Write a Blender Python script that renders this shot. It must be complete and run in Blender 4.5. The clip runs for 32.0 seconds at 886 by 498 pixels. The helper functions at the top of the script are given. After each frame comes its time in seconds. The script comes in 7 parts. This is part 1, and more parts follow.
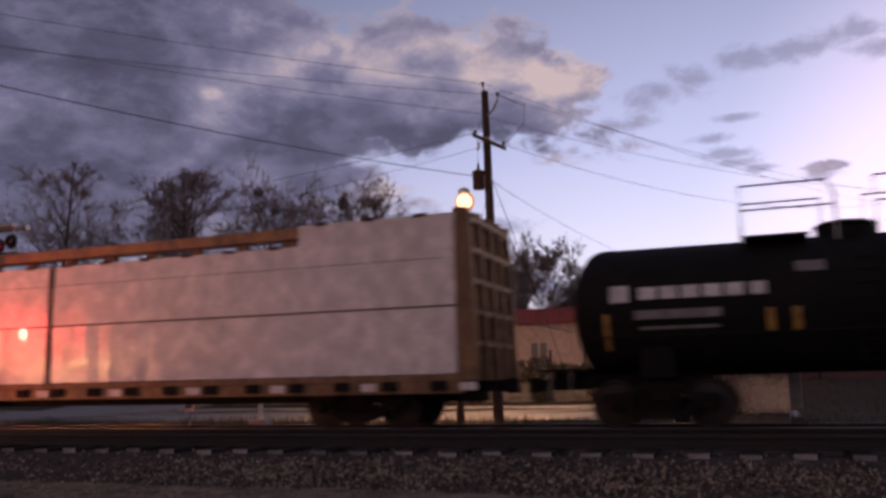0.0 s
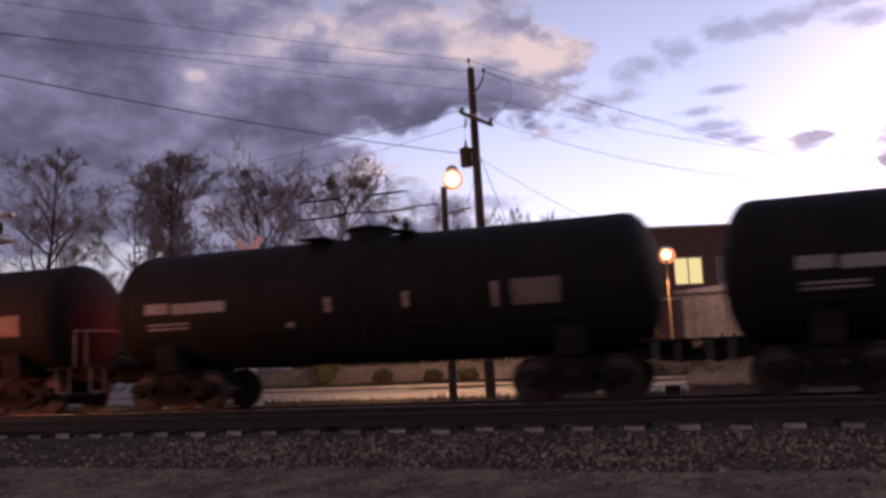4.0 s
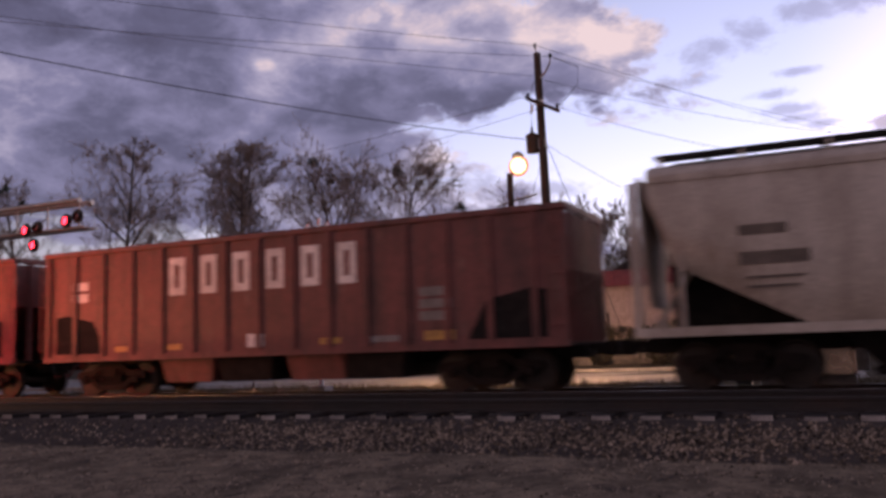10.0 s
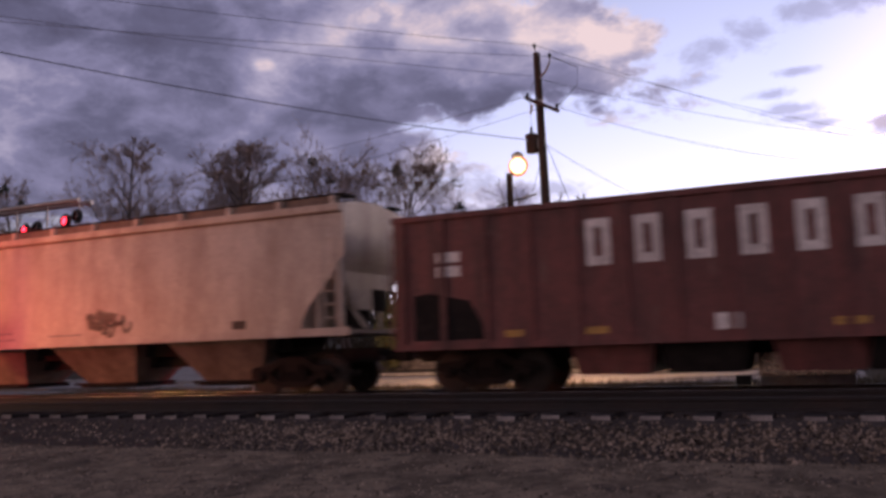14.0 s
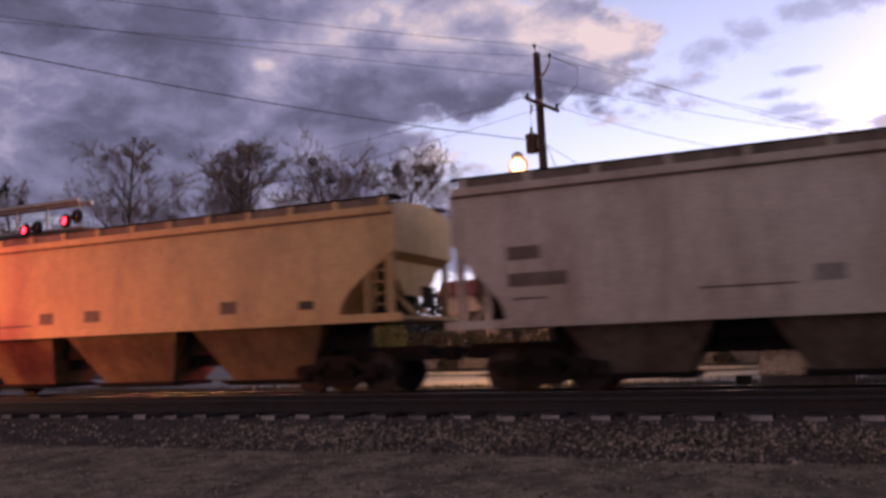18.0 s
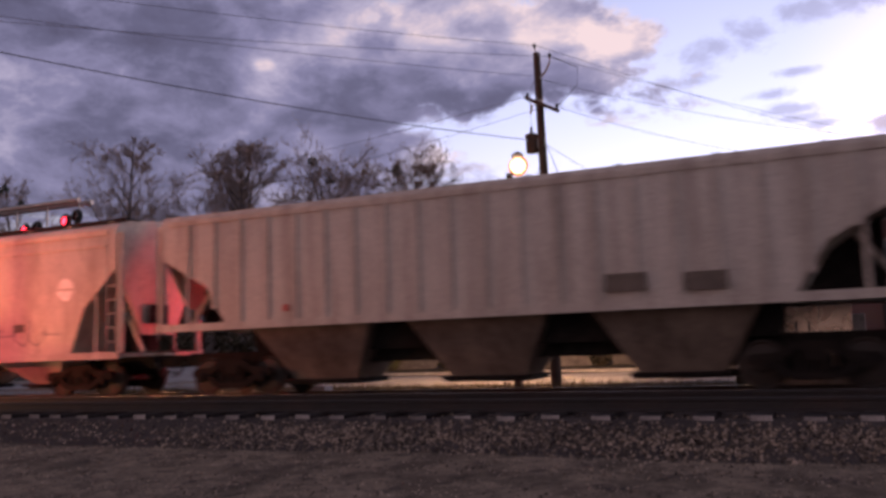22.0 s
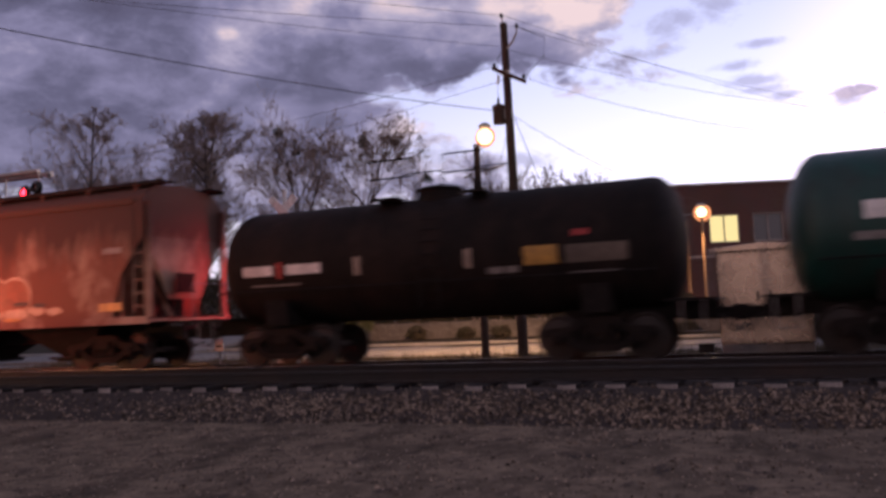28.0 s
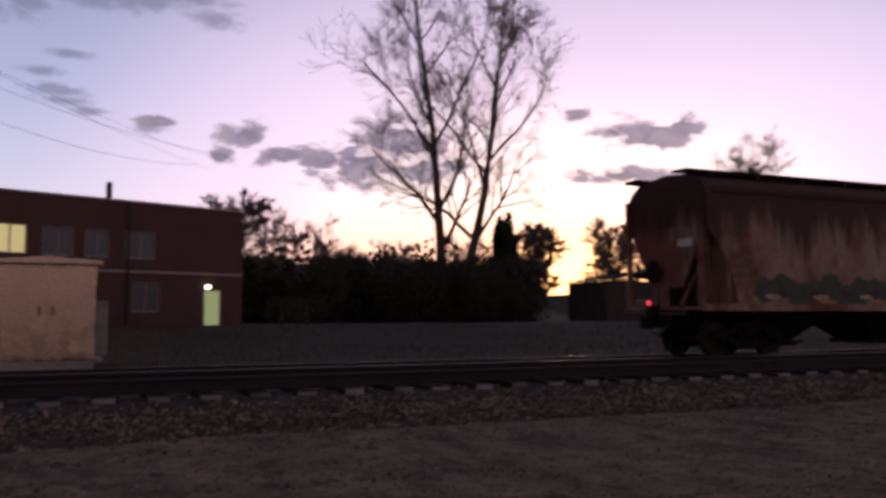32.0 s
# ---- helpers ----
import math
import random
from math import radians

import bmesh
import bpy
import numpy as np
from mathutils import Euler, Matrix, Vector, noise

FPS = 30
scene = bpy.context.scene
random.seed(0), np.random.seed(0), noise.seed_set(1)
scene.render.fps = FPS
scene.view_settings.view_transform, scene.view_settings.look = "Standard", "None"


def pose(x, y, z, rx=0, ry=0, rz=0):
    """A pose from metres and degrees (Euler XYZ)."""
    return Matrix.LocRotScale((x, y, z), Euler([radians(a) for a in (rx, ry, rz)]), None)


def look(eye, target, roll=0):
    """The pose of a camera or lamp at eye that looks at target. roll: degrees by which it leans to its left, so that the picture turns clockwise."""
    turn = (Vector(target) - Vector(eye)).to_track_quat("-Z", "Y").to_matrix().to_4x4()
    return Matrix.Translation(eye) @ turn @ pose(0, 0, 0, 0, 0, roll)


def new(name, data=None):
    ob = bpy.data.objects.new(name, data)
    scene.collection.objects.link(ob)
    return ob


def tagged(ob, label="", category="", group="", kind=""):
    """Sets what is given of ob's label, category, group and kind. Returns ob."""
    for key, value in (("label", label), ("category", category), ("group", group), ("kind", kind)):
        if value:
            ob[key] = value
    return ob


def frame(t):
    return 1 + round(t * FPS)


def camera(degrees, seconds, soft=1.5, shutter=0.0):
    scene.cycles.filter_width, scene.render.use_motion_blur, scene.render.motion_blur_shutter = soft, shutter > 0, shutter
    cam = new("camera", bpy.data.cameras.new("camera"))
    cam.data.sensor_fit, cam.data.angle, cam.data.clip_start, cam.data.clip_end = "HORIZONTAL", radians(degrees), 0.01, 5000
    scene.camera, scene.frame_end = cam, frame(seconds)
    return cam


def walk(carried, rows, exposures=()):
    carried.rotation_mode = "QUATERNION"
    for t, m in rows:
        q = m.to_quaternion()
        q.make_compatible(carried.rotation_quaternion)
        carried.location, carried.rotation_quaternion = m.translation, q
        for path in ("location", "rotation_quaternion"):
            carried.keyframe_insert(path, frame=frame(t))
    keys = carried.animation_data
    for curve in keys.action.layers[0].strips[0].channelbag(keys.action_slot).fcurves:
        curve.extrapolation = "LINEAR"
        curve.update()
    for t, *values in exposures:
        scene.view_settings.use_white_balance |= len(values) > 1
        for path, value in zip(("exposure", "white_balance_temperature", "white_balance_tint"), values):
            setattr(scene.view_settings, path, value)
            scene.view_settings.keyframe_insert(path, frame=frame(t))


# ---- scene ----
EYE = (0.0, 0.0, 1.35)


def view(yaw, pitch, roll):
    """Camera pose at the one standpoint: turn left, tilt up, lean."""
    return (Matrix.Translation(EYE) @ pose(0, 0, 0, 0, 0, yaw) @ pose(0, 0, 0, pitch)
            @ pose(0, 0, 0, 0, roll) @ pose(0, 0, 0, 90))


cam = camera(54.9, 32.0, soft=3.2, shutter=0.5)
TURNS = [
    (0.0, 20.23, 8.70, 1.27), (2.5, 20.23, 8.70, 1.28), (3.0, 20.28, 8.64, 1.33), (3.5, 20.09, 8.05, 2.3),
    (4.3, 19.3, 6.8, 2.45), (5.5, 18.90, 6.30, 2.48), (7.0, 18.94, 6.33, 2.49), (7.5, 20.90, 6.27, 2.33),
    (8.0, 23.95, 6.37, 2.2), (8.5, 24.37, 6.51, 1.95), (9.0, 24.24, 6.50, 1.97), (10.0, 24.03, 6.50, 2.0),
    (11.0, 24.0, 6.50, 2.0), (25.5, 24.0, 6.50, 2.0), (26.4, 23.6, 6.3, 2.2), (27.5, 22.55, 5.68, 2.6),
    (28.0, 21.87, 4.49, 2.4), (28.3, 21.58, 3.68, 2.3), (28.5, 20.32, 3.58, 2.3), (28.7, 17.68, 3.53, 2.2),
    (29.0, 13.84, 3.61, 1.8), (29.4, 9.09, 3.88, 1.6), (30.0, 1.47, 3.99, 1.2), (30.5, -4.02, 4.25, 0.5),
    (30.8, -7.71, 4.01, 0.1), (31.0, -10.29, 3.95, -0.1), (31.5, -17.42, 3.80, -0.1), (32.0, -23.52, 4.56, 0.2)]
LIGHT = [(0.0, -0.45), (3.2, -0.40), (4.4, 0.06), (7.4, 0.06), (8.0, 0.28), (8.8, 0.07), (19.3, 0.07), (20.2, 0.18), (22.5, 0.18), (23.5, 0.09), (27.8, 0.08), (29.0, 0.47), (30.8, 0.52), (31.4, -0.03), (32.0, -0.83)]
walk(cam, [(t, view(a, b, c)) for t, a, b, c in TURNS], LIGHT)

# ---- world, sun, exposure ----
SUN = Vector((0.527, 0.850, 0.03)).normalized()


def sky():
    world = bpy.data.worlds.new("dusk_sky")
    scene.world = world
    world.use_nodes = True
    nt = world.node_tree
    nt.nodes.clear()
    N, K = nt.nodes.new, nt.links.new

    def math_(op, a, b=None, c=None):
        n = N("ShaderNodeMath")
        n.operation = op
        for i, q in enumerate((a, b, c)):
            if q is None:
                continue
            if isinstance(q, (int, float)):
                n.inputs[i].default_value = q
            else:
                K(q, n.inputs[i])
        return n.outputs[0]

    def step(q, lo, hi):
        n = N("ShaderNodeMapRange")
        n.interpolation_type = "SMOOTHSTEP"
        K(q, n.inputs[0])
        for i, w in ((1, lo), (2, hi)):
            if isinstance(w, (int, float)):
                n.inputs[i].default_value = w
            else:
                K(w, n.inputs[i])
        return n.outputs[0]

    def mix(fac, a, b, mode="MIX"):
        n = N("ShaderNodeMix")
        n.data_type, n.blend_type = "RGBA", mode
        for i, q in ((0, fac), (6, a), (7, b)):
            if isinstance(q, (int, float)):
                n.inputs[i].default_value = q
            elif isinstance(q, tuple):
                n.inputs[i].default_value = (*q, 1)
            else:
                K(q, n.inputs[i])
        return n.outputs[2]

    def dot(q, vec):
        n = N("ShaderNodeVectorMath")
        n.operation = "DOT_PRODUCT"
        K(q, n.inputs[0])
        n.inputs[1].default_value = vec
        return n.outputs["Value"]

    def noise_(q, scale, detail, rough, dist=0.0):
        n = N("ShaderNodeTexNoise")
        K(q, n.inputs["Vector"])
        n.inputs["Scale"].default_value = scale
        n.inputs["Detail"].default_value = detail
        n.inputs["Roughness"].default_value = rough
        n.inputs["Distortion"].default_value = dist
        return n.outputs["Fac"]

    d = N("ShaderNodeTexCoord").outputs["Generated"]
    z = dot(d, (0, 0, 1))
    s = dot(d, SUN)
    back = step(dot(d, (0, 1, 0)), 0.25, -0.45)
    nish = N("ShaderNodeTexSky")
    nish.sky_type = "NISHITA"
    nish.sun_disc = False
    nish.sun_elevation = radians(1.5)
    nish.sun_rotation = math.atan2(SUN.x, SUN.y)
    ramp = N("ShaderNodeValToRGB")
    K(z, ramp.inputs[0])
    el = ramp.color_ramp.elements
    el[0].position, el[0].color = 0.0, (0.86, 0.76, 0.98, 1)
    el[1].position, el[1].color = 1.0, (0.13, 0.13, 0.21, 1)
    for p, col in ((0.12, (0.66, 0.62, 0.82)), (0.25, (0.43, 0.44, 0.69)), (0.42, (0.245, 0.256, 0.42))):
        e = el.new(p)
        e.color = (*col, 1)
    clear = ramp.outputs[0]
    # brighter towards the sunset, dimmer away from it
    lift = math_("ADD", math_("MULTIPLY", step(s, -0.1, 0.95), 1.42), 0.41)
    clear = mix(1.0, clear, lift, "MULTIPLY")
    clear = mix(math_("MULTIPLY", step(s, 0.80, 0.96), step(z, 0.62, 0.12)), clear, (1.72, 1.32, 1.75))
    clear = mix(math_("MULTIPLY", step(s, 0.925, 0.997), step(z, 0.30, 0.10)), clear, (2.5, 2.0, 1.9))
    clear = mix(math_("MULTIPLY", step(s, 0.86, 0.975), step(z, 0.16, 0.04)), clear, (2.5, 1.36, 1.12))
    clear = mix(math_("MULTIPLY", step(s, 0.992, 0.9997), step(z, 0.15, 0.03)), clear, (6.5, 3.3, 1.5))
    clear = mix(0.06, clear, nish.outputs[0], "ADD")
    east = mix(step(z, 0.0, 0.7), (0.60, 0.45, 0.475), (0.262, 0.232, 0.335))
    clear = mix(back, clear, east)
    # clouds, by bearing (left of the line's square, degrees) and height above the horizon
    sep = N("ShaderNodeSeparateXYZ")
    K(d, sep.inputs[0])
    az = math_("MULTIPLY", math_("ARCTAN2", math_("MULTIPLY", sep.outputs[0], -1.0), sep.outputs[1]), 57.3)
    up = math_("MULTIPLY", math_("ARCSINE", z), 57.3)
    flat = N("ShaderNodeVectorMath")
    flat.operation = "MULTIPLY"
    K(d, flat.inputs[0])
    flat.inputs[1].default_value = (1.0, 1.0, 1.9)
    big = noise_(flat.outputs[0], 5.2, 9, 0.6, 0.2)
    fine = noise_(flat.outputs[0], 9.0, 8, 0.6, 0.2)

    def heap(puffs, depth=False):
        """How far inside the nearest puff; depth: in degrees from its edge."""
        field = None
        for a, e, ra, re in puffs:
            u = math_("DIVIDE", math_("SUBTRACT", az, a), ra)
            w = math_("DIVIDE", math_("SUBTRACT", up, e), re)
            q = math_("SUBTRACT", 1.0, math_("SQRT", math_("ADD", math_("MULTIPLY", u, u), math_("MULTIPLY", w, w))))
            q = math_("MULTIPLY", q, re) if depth else q
            field = q if field is None else math_("MAXIMUM", field, q)
        return field

    # one great bank of cumulus over the left of the sky, and torn streaks round it
    bank = heap(((47.1, 18.5, 19.0, 11.0), (33.5, 18.6, 11.0, 6.0), (22.0, 19.6, 7.6, 5.0), (16.0, 19.6, 5.4, 4.0), (12.2, 19.4, 3.4, 2.4), (14.0, 17.0, 4.6, 2.4),
                 (10.2, 15.9, 3.2, 1.1), (26.0, 12.6, 4.4, 2.0), (34.0, 11.0, 11.0, 4.6), (27.0, 9.5, 8.0, 2.2), (20.5, 10.0, 4.0, 1.0), (21.0, 6.8, 6.0, 2.8), (14.0, 6.0, 4.0, 1.2), (72, 22, 26, 15), (55, 38, 34, 14), (95, 26, 40, 22)), True)
    high = heap(((5.5, 18.4, 2.6, 1.1), (3.0, 18.8, 3.0, 1.2), (-0.1, 19.5, 3.2, 1.1), (-3.6, 19.8, 3.4, 1.0), (-6.8, 20.2, 3.4, 1.0), (7.0, 16.4, 2.2, 0.8),
                 (1.1, 13.3, 2.2, 0.4), (-0.6, 12.8, 1.4, 0.3), (0.5, 16.1, 1.4, 0.3), (-4.4, 12.0, 1.5, 0.45), (2.3, 14.9, 1.8, 0.4), (24.5, 10.6, 7.0, 1.6),
                 (16.5, 10.2, 4.0, 0.9), (36.0, 9.5, 10.0, 2.0), (-8.0, 19.0, 2.6, 0.9), (0.9, 13.9, 2.3, 0.6)))
    low = heap(((-10.5, 11.9, 1.7, 0.9), (-12.8, 10.7, 2.6, 0.8), (-15.4, 10.4, 3.0, 1.0), (-18.0, 10.3, 4.2, 1.9), (-20.6, 11.4, 3.4, 2.5), (-22.0, 9.8, 2.4, 1.7), (-4.8, 12.5, 1.6, 0.45),
                (-37.4, 11.7, 3.2, 1.2), (-39.5, 12.1, 1.4, 1.0), (-35.2, 12.1, 1.6, 1.0),
                (-35.5, 9.3, 3.4, 0.6), (-32.6, 13.3, 0.9, 0.5), (-8.7, 10.5, 1.2, 0.6), (-24.0, 10.2, 1.4, 0.5)))
    folds = noise_(flat.outputs[0], 15.0, 10, 0.64, 0.3)
    stir = math_("ADD", math_("MULTIPLY", math_("SUBTRACT", big, 0.5), 1.1), math_("MULTIPLY", math_("SUBTRACT", fine, 0.5), 1.5))
    stir = math_("ADD", stir, math_("MULTIPLY", math_("SUBTRACT", folds, 0.5), 1.7))
    thick = math_("ADD", math_("MULTIPLY", bank, 0.3), stir)
    mask = step(thick, -0.10, 0.24)
    rag = noise_(flat.outputs[0], 22.0, 9, 0.66, 0.3)
    tear = math_("MULTIPLY", math_("SUBTRACT", rag, 0.53), 3.4)
    wmask = math_("MULTIPLY", step(math_("ADD", high, tear), -0.2, 0.9), 0.62)
    lmask = math_("MULTIPLY", step(math_("ADD", low, math_("MULTIPLY", tear, 1.15)), -0.15, 0.5), 0.9)
    shade = math_("ADD", math_("MULTIPLY", fine, 0.5), math_("MULTIPLY", folds, 0.5))
    # billows: where the bank is deep and grey, and where the low light reaches it
    tone = math_("ADD", 0.45, math_("MULTIPLY", math_("SUBTRACT", shade, 0.5), 1.7))
    for a, e, ra, re, w in ((21.0, 21.0, 14.0, 5.0, 0.27), (29.0, 10.2, 15.0, 3.6, 0.22), (33.0, 19.0, 10.0, 4.5, 0.18), (12.5, 17.2, 4.0, 1.6, 0.16), (28.5, 15.9, 9.0, 3.6, -0.16), (21.5, 15.7, 6.5, 2.0, -0.16), (40.8, 13.2, 7.0, 2.2, -0.14), (47.0, 13.2, 6.0, 2.0, -0.10),
                            (43.7, 20.4, 14.0, 3.6, -0.10), (26.8, 18.4, 6.0, 1.5, -0.10), (17.2, 16.4, 5.0, 1.4, -0.12), (12.5, 15.3, 4.5, 0.9, -0.12), (19.0, 24.5, 4.0, 2.0, -0.15),
                            (35.7, 17.3, 2.6, 3.4, 0.12), (35.8, 18.7, 0.9, 0.6, 0.18), (29.9, 21.8, 4.0, 2.2, 0.22), (25.2, 20.7, 3.4, 2.6, 0.22),
                            (20.4, 22.0, 3.6, 1.4, 0.20), (12.0, 19.4, 4.4, 2.4, 0.62), (15.4, 20.2, 4.4, 2.2, 0.34), (17.4, 18.2, 3.4, 1.5, 0.14),
                            (35.4, 14.0, 5.0, 1.5, 0.13), (32.0, 13.8, 2.8, 1.4, 0.16), (24.7, 12.9, 3.4, 1.4, 0.30), (50.3, 16.1, 3.4, 1.8, 0.13), (47.4, 15.5, 2.8, 1.4, 0.10)):
        u = math_("DIVIDE", math_("SUBTRACT", az, a), ra)
        v = math_("DIVIDE", math_("SUBTRACT", up, e), re)
        q = math_("SQRT", math_("ADD", math_("MULTIPLY", u, u), math_("MULTIPLY", v, v)))
        q = math_("ADD", q, math_("MULTIPLY", math_("SUBTRACT", fine, 0.5), 1.6))
        tone = math_("ADD", tone, math_("MULTIPLY", step(q, 1.0, 0.1), w))
    rim = math_("MULTIPLY", step(thick, 0.45, 0.0), step(az, 42.0, 22.0))
    tone = math_("ADD", tone, math_("MULTIPLY", rim, 0.30))
    grey = N("ShaderNodeValToRGB")
    K(tone, grey.inputs[0])
    ce = grey.color_ramp.elements
    ce[0].position, ce[0].color = 0.05, (0.078, 0.070, 0.122, 1)
    ce[1].position, ce[1].color = 1.0, (0.84, 0.65, 0.67, 1)
    for p, c3 in ((0.34, (0.125, 0.117, 0.202)), (0.56, (0.225, 0.208, 0.345)), (0.76, (0.42, 0.372, 0.52))):
        e = ce.new(p)
        e.color = (*c3, 1)
    cloud = mix(math_("MULTIPLY", step(up, 12.0, 6.0), 0.5), grey.outputs[0], (0.31, 0.29, 0.44))
    cloud = mix(back, cloud, (0.44, 0.33, 0.30))
    clear = mix(wmask, clear, (0.31, 0.295, 0.46))
    clear = mix(lmask, clear, mix(step(rag, 0.42, 0.62), (0.30, 0.245, 0.40), (0.60, 0.48, 0.62)))
    mask = math_("MULTIPLY", mask, step(z, -0.02, 0.05))
    col = mix(math_("MULTIPLY", mask, 0.97), clear, cloud)
    bg = N("ShaderNodeBackground")
    K(col, bg.inputs[0])
    bg.inputs[1].default_value = 1.0
    out = N("ShaderNodeOutputWorld")
    K(bg.outputs[0], out.inputs[0])


sky()
sun = new("sun", bpy.data.lights.new("sun", "SUN"))
sun.data.energy, sun.data.angle, sun.data.color = 0.5, radians(10), (1.0, 0.72, 0.5)
sun.matrix_world = look((0, 0, 30), Vector((0, 0, 30)) - SUN)


def lamp(name, at, watts, colour, radius=0.15, spot=None, target=None):
    data = bpy.data.lights.new(name, "SPOT" if spot else "POINT")
    data.energy, data.color, data.shadow_soft_size = watts, colour, radius
    ob = new(name, data)
    if spot:
        data.spot_size, data.spot_blend = radians(spot), 1.0
        ob.matrix_world = look(at, target)
    else:
        ob.location = at
    return ob


SODIUM = (1.0, 0.54, 0.28)
lamp("sodium_light", (-9.0, 26.7, 6.8), 9500, SODIUM, 0.2, 120, (-11.0, 30.8, 0))
lamp("sodium_light", (-4.0, 46.5, 5.6), 1000, SODIUM, 0.2, 160, (-4.0, 44.5, 0))
lamp("sodium_light", (-18.0, 54.3, 7.6), 400, SODIUM, 0.15, 150, (-18.0, 52.5, 0))
lamp("crossing_light", (-24.0, 10.2, 3.2), 2100, (1.0, 0.065, 0.045), 0.2, 125, (-21.5, 16.5, 2.7))
lamp("crossing_light", (-13.8, 20.8, 2.5), 420, (1.0, 0.03, 0.05), 0.12, 140, (-16.0, 18.0, 2.4))
lamp("crossing_light", (-13.8, 21.6, 3.2), 28, (1.0, 0.10, 0.08), 0.12)
# unseen lamp added for the orange light on the train's left part
lamp("unseen_orange_light", (-26.5, 6.0, 1.1), 3800, (1.0, 0.42, 0.18), 0.2, 112, (-22.4, 16.5, 2.6))


# ---- materials ----
def material(name, colour, rough=0.7, metal=0.0, dirt=None, amount=0.5, scale=(1.5, 1.5, 0.5), grain=18.0,
             bump=0.15, vary=0.0, coat=0.0, spots=None, spot_lo=0.6, island=0.0, mottle=0.26, spec=None):
    """Paint or stone: a base, dirt in soft streaks, spots with hard edges, a fine grain and relief."""
    m = bpy.data.materials.new(name)
    m.use_nodes = True
    nt = m.node_tree
    N, K = nt.nodes.new, nt.links.new
    b = nt.nodes["Principled BSDF"]
    co = N("ShaderNodeTexCoord").outputs["Object"]
    mp = N("ShaderNodeMapping")
    mp.inputs["Scale"].default_value = scale
    K(co, mp.inputs[0])

    def noise_(vec, s, detail=6, r=0.6):
        n = N("ShaderNodeTexNoise")
        K(vec, n.inputs["Vector"])
        n.inputs["Scale"].default_value, n.inputs["Detail"].default_value, n.inputs["Roughness"].default_value = s, detail, r
        return n.outputs["Fac"]

    def rng(q, lo, hi, a=0.0, c=1.0):
        n = N("ShaderNodeMapRange")
        K(q, n.inputs[0])
        for i, w in enumerate((lo, hi, a, c)):
            n.inputs[i + 1].default_value = w
        return n.outputs[0]

    def mix(fac, a, c, mode="MIX"):
        n = N("ShaderNodeMix")
        n.data_type, n.blend_type = "RGBA", mode
        for i, q in ((0, fac), (6, a), (7, c)):
            if isinstance(q, (int, float)):
                n.inputs[i].default_value = q
            elif isinstance(q, tuple):
                n.inputs[i].default_value = (*q, 1)
            else:
                K(q, n.inputs[i])
        return n.outputs[2]

    col = colour
    if dirt:
        col = mix(rng(noise_(mp.outputs[0], 1.0, 8, 0.65), 0.42, 0.68, 0, amount), col, dirt)
    if spots:
        col = mix(rng(noise_(mp.outputs[0], 2.3, 5, 0.55), spot_lo, spot_lo + 0.05), col, spots)
    fine = noise_(co, grain, 4)
    col = mix(1.0, col, rng(noise_(co, grain * 0.22, 6, 0.7), 0.3, 0.7, 1 - mottle, 1 + mottle), "MULTIPLY")
    col = mix(1.0, col, rng(fine, 0.3, 0.7, 0.78, 1.18), "MULTIPLY")
    if vary:
        info = N("ShaderNodeObjectInfo")
        col = mix(1.0, col, rng(info.outputs["Random"], 0, 1, 1 - vary, 1 + vary), "MULTIPLY")
    if island:
        geom = N("ShaderNodeNewGeometry")
        col = mix(1.0, col, rng(geom.outputs["Random Per Island"], 0, 1, 1 - island, 1 + island), "MULTIPLY")
    K(col, b.inputs["Base Color"])
    K(rng(fine, 0.3, 0.7, max(rough - 0.1, 0.03), min(rough + 0.1, 1)), b.inputs["Roughness"])
    b.inputs["Metallic"].default_value = metal
    if rough > 0.8:
        b.inputs["Specular IOR Level"].default_value = 0.12
    if spec is not None:
        b.inputs["Specular IOR Level"].default_value = spec
    b.inputs["Coat Weight"].default_value = coat
    if bump:
        n = N("ShaderNodeBump")
        n.inputs["Strength"].default_value, n.inputs["Distance"].default_value = bump, 0.02
        K(fine, n.inputs["Height"])
        K(n.outputs[0], b.inputs["Normal"])
    return m


def glowing(name, colour, strength):
    m = bpy.data.materials.new(name)
    m.use_nodes = True
    b = m.node_tree.nodes["Principled BSDF"]
    b.inputs["Base Color"].default_value = (0.05, 0.05, 0.05, 1)
    b.inputs["Emission Color"].default_value = (*colour, 1)
    b.inputs["Emission Strength"].default_value = strength
    return m


